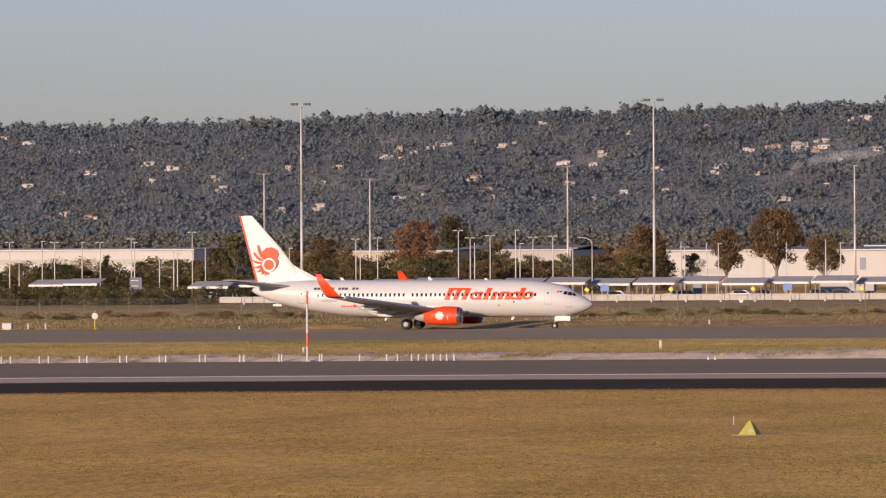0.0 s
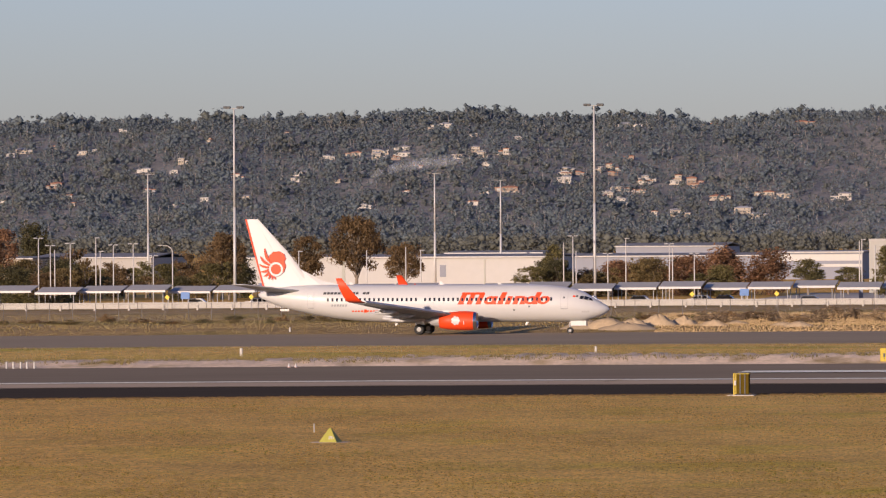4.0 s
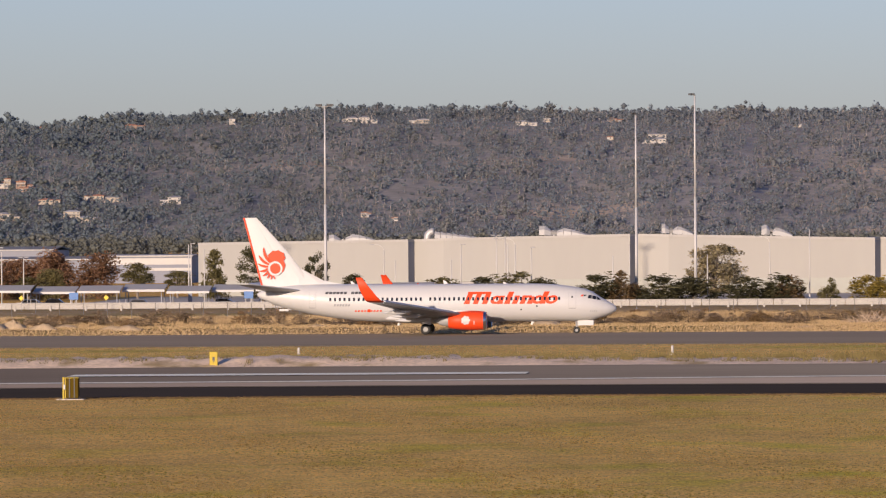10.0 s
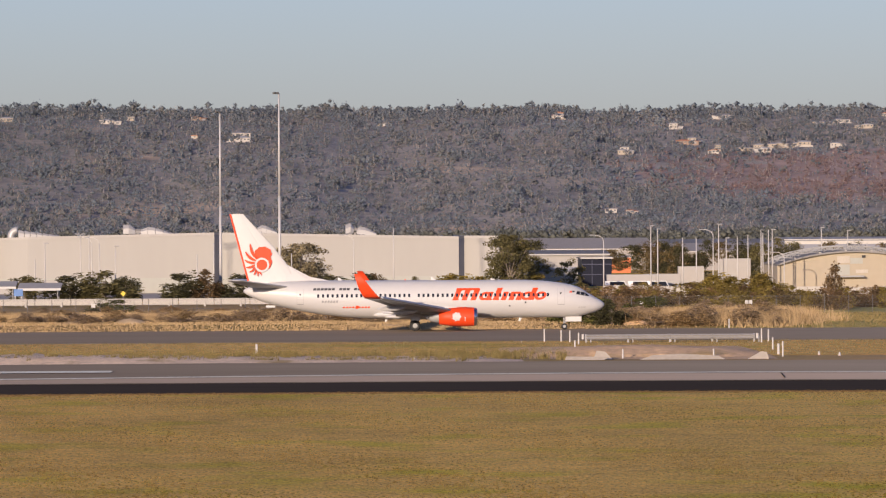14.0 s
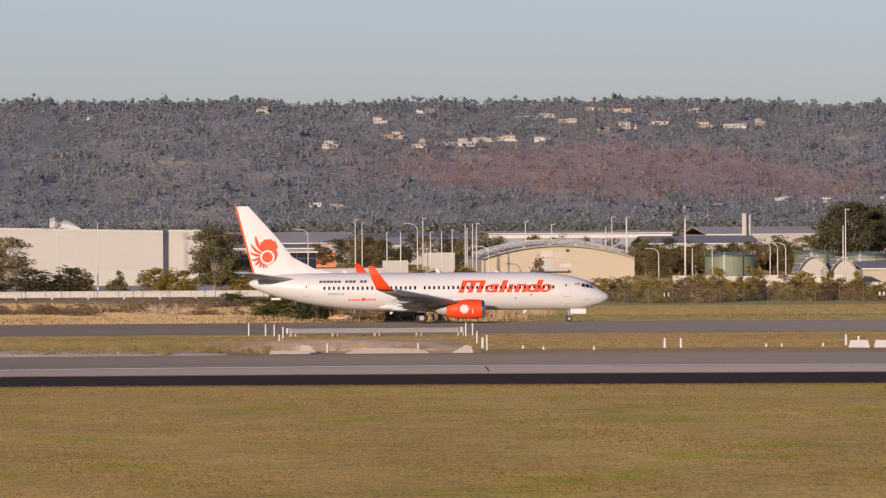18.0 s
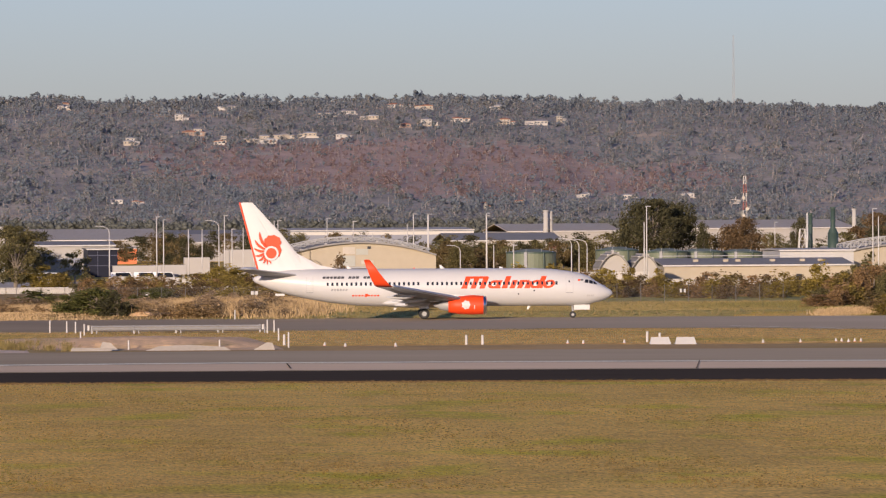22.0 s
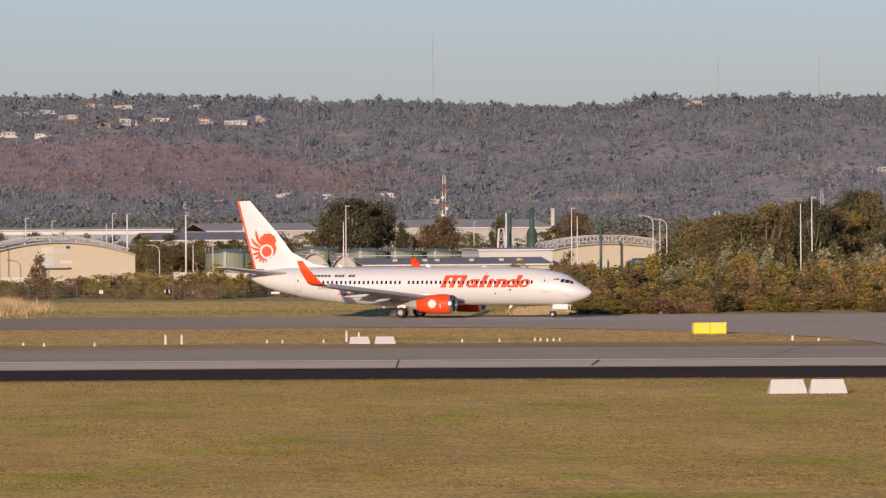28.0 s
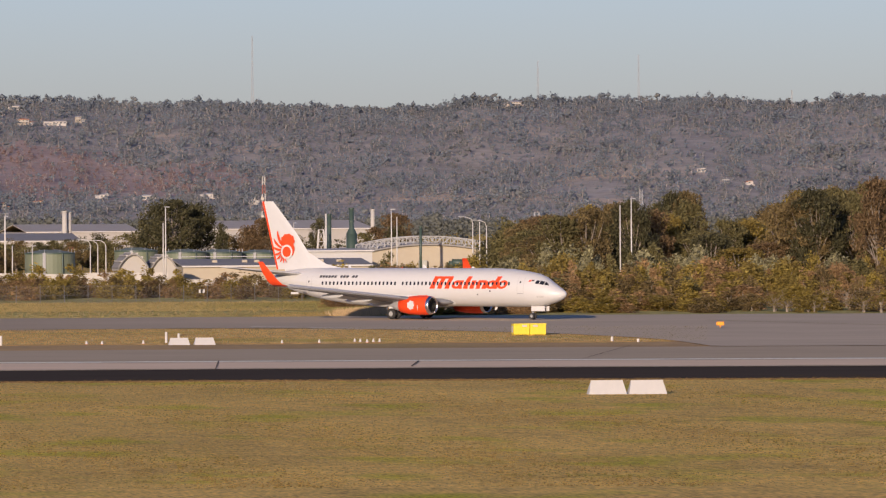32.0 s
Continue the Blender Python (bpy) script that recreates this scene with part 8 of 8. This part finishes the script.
def heap(mil, y, w, h, k, mt="sandpile", label="pale sand heap behind the taxiway"):
    h *= 0.74
    n, m = 18, 6
    bm = bmesh.new()
    rows = []
    for j in range(m + 1):
        r = 1 - j / m
        rows.append([bm.verts.new((w / 2 * r * math.cos(2 * math.pi * i / n) * (1 + 0.15 * noise.noise((i * 0.7, k, 0))), w * 0.3 * r * math.sin(2 * math.pi * i / n), -0.1 + h * (1 - r ** 1.6) * (1 + 0.35 * noise.noise((i * 0.9, j * 0.8, k))))) for i in range(n)])
    for j in range(m):
        for i in range(n):
            bm.faces.new((rows[j][i], rows[j][(i + 1) % n], rows[j + 1][(i + 1) % n], rows[j + 1][i]))
    ob = part("sand_mound", bm, mt, smooth=True, m=Matrix.Translation(spot(mil, y)))
    tagged(ob, label, "sand heap", "sand heaps")


for k, a in enumerate(((-136.4, 700, 6.5, 0.9), (-132.3, 702, 7.5, 1.1), (-129.3, 698, 8, 1.15), (-126.4, 708, 7, 1.0), (-121.6, 712, 4.5, 1.0), (-115.9, 706, 4, 0.85), (-111.8, 716, 4, 0.7), (-104.4, 704, 3.6, 0.7), (-101.8, 702, 4.2, 0.95), (-136.2, 704, 5, 1.3), (-132.6, 700, 6.5, 1.75), (-128.5, 702, 5, 1.5), (-124.4, 706, 5, 1.9), (-120.3, 708, 4, 1.5), (-115.3, 704, 3.5, 1.1), (-71.5, 712, 3.5, 0.55), (-34.5, 720, 5, 0.9), (-34.4, 715, 3.5, 0.8), (-43.5, 715, 4, 0.7), (6.9, 700, 3, 0.4))):
    heap(*a, k=k)
heap(46.9, 700, 4, 0.9, 31, "earth", "brown earth heap by the bushes")


def brush_pile():
    rng = random.Random(8)
    T = thing("brush_pile", Matrix.Translation(spot(18.5, 716)), "heap of dead pale branches in the dry grass", "branches")
    for i in range(150):
        q = rng.gauss(0, 0.42)
        p = Vector((q * 4.0, rng.uniform(-1.2, 1.2), rng.uniform(0, 0.85) * max(0, 1 - abs(q))))
        d = Vector((rng.uniform(-1, 1), rng.uniform(-0.5, 0.5), rng.uniform(-0.1, 0.75))).normalized() * rng.uniform(0.4, 1.3)
        part("branch", rod(p, p + d, rng.uniform(0.04, 0.09), 0.02, 5), "deadwood", T)


brush_pile()


# ---- houses on the scarp ----
M["h_white"] = mat("house_white", (0.435, 0.400, 0.357), 0.8, var=0.06, s1=0.2, s2=2.0)
M["h_cream"] = mat("house_cream", (0.37, 0.315, 0.25), 0.8, var=0.06, s1=0.2, s2=2.0)
M["h_brick"] = mat("house_brick", (0.27, 0.195, 0.15), 0.85, var=0.1, s1=0.2, s2=2.0)
M["h_glass"] = mat("house_window", (0.075, 0.08, 0.09), 0.3, var=0.1)
M["r_tile"] = mat("terracotta_roof", (0.36, 0.17, 0.10), 0.8, var=0.12, s1=0.4, s2=3.0)
M["r_grey"] = mat("house_grey_roof", (0.28, 0.27, 0.27), 0.7, var=0.1, s1=0.4, s2=3.0)
M["r_pale"] = mat("house_pale_roof", (0.38, 0.37, 0.35), 0.6, var=0.08, s1=0.4, s2=3.0)
HOUSES = [0]


def on_hill(mil, el):
    """The place on the scarp that stands at an elevation on a bearing."""
    best = min(range(int(FOOT_Y) + 20, int(RIDGE_Y) - 20, 8), key=lambda y: abs(hill_z(mil, y) - up(mil, el, y)))
    return best


def house(mil, el, w, style=-1):
    """A house of frontage w milliradians: one or two storeys, hipped roof, windows, balcony, a lower wing or a garage, a retaining wall."""
    HOUSES[0] += 1
    k = HOUSES[0]
    rng = random.Random(k * 17 + 3)
    y = on_hill(mil, el)
    L = max(4.5, 0.86 * w * y / 1000)
    style = k % 7 if style < 0 else style
    wall = ("h_white", "h_cream", "h_white", "h_brick", "h_cream", "h_white", "h_cream")[style]
    roof = ("r_grey", "r_tile", "r_pale", "r_tile", "r_grey", "r_tile", "r_pale")[style]
    two = rng.random() < 0.22
    h = rng.uniform(3.3, 3.5) if two else rng.uniform(1.7, 2.0)
    T = thing("house", Matrix.Translation((xw(mil, y), y, hill_z(mil, y) + 0.3)), {"h_white": "white", "h_cream": "cream", "h_brick": "brown brick"}[wall] + (" two-storey" if two else "") + " hillside house with a " + {"r_grey": "grey", "r_tile": "terracotta", "r_pale": "pale"}[roof] + " hipped roof", "house", "hillside houses")
    D = min(8.0, L * 0.6)
    e0 = (hill_z(mil, y) + 0.6 - EYE) / y * 1000
    for q in range(int(mil // 4) - 1, int(mil // 4) + 2):
        SIGHT.setdefault(q, []).append((mil, L / 2 / y * 1000, y, e0, e0 + (h + 2) / y * 1000))
    s = 1 if k % 2 else -1
    m = L * rng.uniform(0.56, 0.72)  # the main block; the rest is a lower wing
    a, c = (-L / 2, -L / 2 + m) if s > 0 else (L / 2 - m, L / 2)
    part("wall", box(a, c, -D, 0, -3, h), wall, T)

    def hip(x0, x1, y0, y1, z, rise, name):
        e = 0.45
        r = min((x1 - x0), (y1 - y0)) * 0.42
        if x1 - x0 > y1 - y0:
            top = [(x0 + r, (y0 + y1) / 2 - 0.1), (x1 - r, (y0 + y1) / 2 - 0.1), (x1 - r, (y0 + y1) / 2 + 0.1), (x0 + r, (y0 + y1) / 2 + 0.1)]
        else:
            top = [((x0 + x1) / 2 - 0.1, y0 + r), ((x0 + x1) / 2 + 0.1, y0 + r), ((x0 + x1) / 2 + 0.1, y1 - r), ((x0 + x1) / 2 - 0.1, y1 - r)]
        low = [(x0 - e, y0 - e), (x1 + e, y0 - e), (x1 + e, y1 + e), (x0 - e, y1 + e)]
        part(name, loft([[(p, q, z) for p, q in low], [(p, q, z + 0.18) for p, q in low], [(p, q, z + rise) for p, q in top]]), roof, T)

    hip(a, c, -D, 0, h, min(1.2, D * 0.17), "roof")
    n = max(2, int((c - a) / 2.2))
    for z0, z1 in (((0.6, 1.4), (2.3, 3.0)) if two else ((0.5, 1.4),)):
        for i in range(n):
            if rng.random() < 0.2:
                continue
            q = a + (c - a) * (i + 0.5) / n
            g = rng.choice((0.4, 0.55, 0.8))
            part("window", box(q - g, q + g, -D - 0.05, -D - 0.003, z0, z1), "h_glass", T)
    if two:
        part("balcony", box(a + 0.3, c - 0.3, -D - 1.3, -D - 0.06, 1.75, 1.9), wall, T)
        part("balcony_rail", box(a + 0.3, c - 0.3, -D - 1.32, -D - 1.26, 1.9, 2.35), "h_white", T, "pale balcony rail")
        for q in (a + 0.5, (a + c) / 2, c - 0.5):
            part("balcony_post", box(q - 0.1, q + 0.1, -D - 1.25, -D - 1.05, -3, 1.75), wall, T)
    wx0, wx1 = (c + 0.003, L / 2) if s > 0 else (-L / 2, a - 0.003)
    hw = rng.uniform(1.6, 1.8) - rng.choice((0.0, 0.5))
    part("wing", box(wx0, wx1, -D * 0.85, -0.3, -3, hw), wall, T)
    hip(wx0, wx1, -D * 0.85, -0.3, hw, 0.6, "wing_roof")
    part("garage_door", box((wx0 + wx1) / 2 - 0.9, (wx0 + wx1) / 2 + 0.9, -D * 0.85 - 0.05, -D * 0.85 - 0.003, -0.2, hw * 0.75), rng.choice(("r_grey", "r_pale", "h_glass")), T)
    if rng.random() < 0.4:
        part("retaining_wall", box(-L * 0.6, L * 0.6, -D - 3.4, -D - 3.0, -4, -0.3), rng.choice((wall, "h_cream", "concrete")), T, "pale retaining wall")
    return T


for a in ((-296.3, 13.87, 1.8), (-292.5, 13.12, 2.6), (-285.2, 11.62, 2.0, 1), (-273.3, 9.64, 2.2), (-282.6, 8.24, 2.2), (-292.8, 6.12, 2.4, 0), (-287.4, 4.91, 1.5), (-261.7, 5.21, 2.4, 4), (-269.5, 8.89, 2.4), (-276.2, 11.93, 1.6), (-272.6, 6.54, 1.8), (-258.3, 10.64, 1.5), (-262.7, 6.94, 1.8), (-265.1, 13.41, 1.8), (-289.5, 1.01, 2.7, 3), (-286.9, 1.63, 2.2, 1), (-282.6, 1.06, 2.7), (-252.3, 1.79, 2.2)):
    house(*a)
for a in ((-250.8, 8.60, 1.7), (-246.1, 2.20, 3.0), (-245.8, 6.47, 2.2), (-243.1, 9.00, 2.0), (-235.2, 10.59, 2.7, 2), (-233.3, 11.58, 1.9), (-231.0, 11.30, 1.8, 6), (-232.5, 10.21, 2.2), (-225.8, 12.54, 3.2, 6), (-228.1, 11.91, 1.7), (-221.0, 13.14, 1.5), (-221.1, 6.78, 3.4, 3), (-219.0, 5.31, 1.8), (-229.0, 4.56, 2.0), (-233.1, 3.85, 2.4, 2), (-216.5, 12.30, 1.7, 4), (-214.5, 12.65, 1.6), (-218.4, 3.95, 1.3)):
    house(*a)
for a in ((-210.1, 15.81, 1.5), (-206.7, 9.42, 2.7, 2), (-205.8, 6.05, 2.2, 5), (-201.3, 3.75, 2.0), (-200.5, 10.75, 1.8), (-202.0, 9.21, 1.6), (-196.2, 14.18, 1.1), (-197.1, 4.64, 1.6), (-191.7, 7.97, 2.4, 5), (-190.6, 4.78, 1.8), (-183.5, 15.10, 1.5, 5), (-181.5, 8.73, 3.1, 2), (-182.5, 7.73, 1.6), (-175.8, 7.42, 1.3), (-177.0, 11.33, 2.2), (-173.0, 11.77, 3.1, 1), (-168.7, 12.10, 3.1, 6), (-165.2, 12.72, 3.1, 0)):
    house(*a)
for a in ((-171.3, 3.39, 2.5, 2), (-164.8, 5.63, 1.6, 5), (-162.8, 9.80, 2.0), (-158.8, 16.32, 4.0, 2), (-166.3, 11.18, 1.8), (-156.7, 11.39, 2.7, 4), (-146.3, 14.25, 2.0, 0), (-153.8, 14.75, 1.5), (-128.5, 16.23, 4.6, 2), (-115.6, 16.24, 2.7), (-100.4, 16.33, 3.6, 3), (-85.0, 16.97, 1.6, 0), (-152.9, 12.20, 2.7), (-148.8, 11.90, 1.8), (-138.6, 9.20, 2.7), (-139.3, 7.84, 2.5), (-131.3, 9.34, 2.7), (-132.2, 5.43, 2.2, 0)):
    house(*a)
for a in ((-130.0, 4.33, 1.8, 2), (-126.5, 7.49, 2.0, 6), (-118.1, 6.99, 3.2, 3), (-121.1, 7.37, 1.8, 1), (-114.1, 4.42, 4.0, 1), (-107.0, 5.01, 3.8, 1), (-104.0, 4.72, 2.6, 4), (-111.1, 2.04, 4.6, 6), (-107.9, 1.56, 3.4, 6), (-94.7, 4.30, 4.0, 0), (-120.8, 2.28, 3.0, 2), (-148.4, 6.08, 4.4, 3), (-63.4, 2.11, 1.8), (-65.9, 17.34, 3.0, 0), (-62.9, 17.14, 3.4, 0), (-54.7, 17.00, 3.8, 6), (-37.5, 16.62, 4.0, 2), (-34.3, 17.05, 1.5, 6)):
    house(*a)
for a in ((-23.2, 16.99, 2.6, 3), (-24.1, 14.08, 1.2), (-16.5, 14.49, 3.4, 0), (-16.8, 13.59, 4.0, 2), (-63.6, 1.96, 1.5), (-58.9, 1.29, 1.3), (6.0, 16.03, 1.4), (34.0, 17.05, 3.0), (53.3, 15.20, 2.6, 2), (60.6, 16.80, 3.6, 0), (55.1, 12.83, 4.2, 3), (59.7, 11.62, 1.8), (45.4, 11.43, 2.6, 2), (66.0, 11.58, 3.0, 6), (69.2, 12.11, 3.0, 4), (42.8, 1.81, 2.2, 0), (46.2, 1.61, 2.2, 5)):
    house(*a)
for a in ((34.3, 17.09, 2.1), (45.2, 11.30, 3.0, 6), (67.1, 11.44, 3.4, 2), (70.2, 12.15, 2.6, 4), (73.4, 12.50, 3.4, 6), (79.3, 12.19, 3.0, 2), (76.6, 15.75, 3.2, 4), (79.8, 16.00, 3.2, 0), (83.4, 15.16, 3.4, 6), (88.0, 17.04, 3.8, 5), (92.1, 16.75, 3.4, 1), (93.0, 14.20, 3.2, 0), (88.9, 13.86, 2.6, 3), (98.0, 14.71, 3.6, 5), (103.9, 16.68, 2.8, 2), (105.5, 14.12, 3.0, 1), (110.2, 14.27, 4.2, 0), (114.3, 14.61, 1.8)):
    house(*a)
for a in ((118.0, 2.41, 1.8, 2), (125.1, 2.09, 3.0, 2), (134.5, 2.31, 2.4, 2), (102.1, 0.69, 1.8, 5), (107.5, 1.29, 1.8, 1), (184.5, 16.61, 3.2, 4), (205.5, 17.30, 2.0, 4), (183.6, 16.62, 3.2, 4), (214.1, 6.07, 1.6, 0), (218.0, 4.23, 1.2), (221.8, 4.02, 1.3, 5), (56.2, 12.87, 2.4), (59.3, 11.22, 2.0), (63.9, 11.55, 2.2, 4), (117.6, 2.41, 2.2), (142.1, 1.26, 2.2, 2)):
    house(*a)

for a in ((-139.4, 8.59, 2.2), (-136.9, 8.5, 2.0), (-130.8, 6.05, 1.8), (-128.8, 5.69, 2.2), (-132.1, 4.69, 1.8), (-129.7, 3.69, 2.4), (-126.9, 5.6, 1.8), (-125.3, 7.23, 2.0), (-128.9, 11.04, 2.2), (-152.1, 5.6, 1.8), (-153.9, 3.78, 2.0), (-168.8, 11.31, 3.0), (-165.2, 11.76, 3.2), (-138.9, 8.3, 2.0), (-139.1, 7.21, 2.6), (-131.4, 8.48, 1.8), (-133.7, 9.02, 1.6), (-126.0, 6.94, 2.8), (-131.0, 6.03, 2.0), (-130.1, 3.76, 2.6), (-132.3, 4.85, 1.8), (-121.5, 6.94, 1.6), (-117.8, 6.3, 3.0), (-120.5, 1.77, 3.8), (-125.1, 1.68, 2.0), (-152.3, 11.47, 2.0), (-151.8, 10.11, 2.2), (-149.1, 11.93, 1.6)):
    house(*a)

# thin masts on the ridge
for a in ((142.1, 28.26, 1.5), (188.0, 24.04, 1.3), (204.2, 24.95, 1.3), (228.8, 19.07, 1.2)):
    lattice(a[0], a[1], 4600, a[2], "greymetal", "thin radio mast on the wooded ridge", "radio_mast", lift=hill_z(a[0], 4600) - 2)

hill_trees()


def smoke():
    """A thin drift of smoke over the hillside: faint puffs."""
    m = mat("smoke_haze", (0.62, 0.66, 0.74), 1.0, var=0.05, spec=0.0)
    N, L = m.node_tree.nodes, m.node_tree.links
    tr, ms = N.new("ShaderNodeBsdfTransparent"), N.new("ShaderNodeMixShader")
    ms.inputs[0].default_value = 0.05
    L.new(tr.outputs[0], ms.inputs[1])
    L.new(N["Principled BSDF"].outputs[0], ms.inputs[2])
    L.new(ms.outputs[0], N["Material Output"].inputs[0])
    rng = random.Random(77)
    y = 3950.0
    b0, e0 = -170.5, 7.84
    b1, e1 = -158.0, 11.4
    T = thing("smoke", Matrix.Translation((xw(b0, y), y, up(b0, e0, y))), "thin blue-grey smoke drifting over the hillside", "smoke")
    n = 9
    for i in range(n):
        q = i / (n - 1)
        x = xw(b0 + (b1 - b0) * q ** 1.4, y) - xw(b0, y)
        z = (e1 - e0) / 1000 * y * (q ** 0.6) * 0.9
        r = 1.6 + 3.4 * q
        bm = bmesh.new()
        bmesh.ops.create_icosphere(bm, subdivisions=2, radius=1.0)
        for v in bm.verts:
            k = 1 + 0.5 * noise.noise(v.co * 1.7 + Vector((i, 0, 0)))
            v.co = Vector((v.co.x * r * (1.0 + 0.8 * q) * k, v.co.y * r * k, v.co.z * r * (1.3 - 0.5 * q) * k))
        ob = part("puff", bm, m, T, smooth=True, m=Matrix.Translation((x + rng.uniform(-2, 2), rng.uniform(-8, 8), z)))
        ob.visible_shadow = False


smoke()


# ---- movement ----
TAXI = [
    (0.0, -154.47, 656.00, -0.6),
    (0.5, -148.73, 655.97, -0.6),
    (1.0, -142.52, 655.93, -0.6),
    (1.5, -136.76, 655.90, -0.6),
    (2.0, -130.52, 655.86, -0.6),
    (2.5, -124.78, 655.83, -0.6),
    (3.0, -118.60, 655.79, -0.6),
    (3.5, -112.84, 655.76, -0.6),
    (5.5, -89.02, 655.62, -0.6),
    (6.0, -82.76, 655.59, -0.6),
    (6.5, -77.04, 655.55, -0.6),
    (7.0, -70.99, 655.52, -0.6),
    (7.5, -65.13, 655.49, -0.6),
    (8.0, -58.88, 655.45, -0.6),
    (8.5, -53.26, 655.42, -0.6),
    (9.0, -47.01, 655.38, -0.6),
    (9.5, -41.34, 655.35, -0.6),
    (10.0, -35.19, 655.31, -0.6),
    (10.5, -29.62, 655.28, -0.6),
    (11.0, -23.67, 655.25, -0.6),
    (11.5, -18.39, 655.22, -0.6),
    (12.0, -12.75, 655.18, -0.6),
    (12.5, -7.70, 655.15, -0.6),
    (13.0, -2.42, 655.12, -0.6),
    (13.5, 2.30, 655.10, -0.6),
    (14.0, 7.33, 655.07, -0.6),
    (14.5, 11.86, 655.04, -0.6),
    (15.0, 16.52, 655.02, -0.6),
    (15.5, 20.62, 654.99, -0.6),
    (17.5, 35.57, 654.91, -0.6),
    (18.0, 39.05, 654.89, -0.6),
    (18.5, 41.73, 654.87, -0.6),
    (19.0, 44.88, 654.85, -0.6),
    (19.5, 47.21, 654.84, -0.6),
    (20.0, 50.07, 654.82, -0.6),
    (20.5, 52.74, 654.80, -1.2),
    (21.0, 55.18, 654.76, -1.8),
    (21.5, 57.75, 654.70, -3.2),
    (22.0, 60.45, 654.60, -4.5),
    (22.5, 62.97, 654.47, -6.1),
    (23.0, 65.70, 654.29, -7.7),
    (23.5, 68.25, 654.08, -9.6),
    (24.0, 70.86, 653.81, -11.5),
    (24.5, 73.34, 653.51, -13.5),
    (25.0, 75.99, 653.13, -15.5),
    (25.5, 78.37, 652.75, -17.5),
    (26.0, 81.05, 652.25, -19.5),
    (26.5, 83.44, 651.76, -21.4),
    (28.5, 93.01, 649.28, -29.0),
    (29.0, 95.48, 648.49, -31.3),
    (29.5, 97.67, 647.73, -33.7),
    (30.0, 99.97, 646.85, -36.0),
    (30.5, 102.12, 645.95, -38.5),
    (31.0, 104.35, 644.93, -41.0),
    (31.5, 106.39, 643.91, -43.5),
    (32.0, 108.52, 642.75, -46.0),
]


def motions():
    walk(aircraft, [(t, pose(x, y, float(gz(x, y)) + 0.085, 0, 0, h)) for t, x, y, h in TAXI])
    ts = [r[0] for r in TAXI]
    run = np.concatenate([[0], np.cumsum([math.hypot(b[1] - a[1], b[2] - a[2]) for a, b in zip(TAXI, TAXI[1:])])])
    for hub, x, y, z, r in SPINS:
        step = 2 if r > 0.5 else 1
        walk(hub, [(k / FPS, pose(x, y, z) @ Matrix.Rotation(float(np.interp(k / FPS, ts, run)) / r, 4, "Y")) for k in range(0, int(32 * FPS) + 1, step)])


motions()
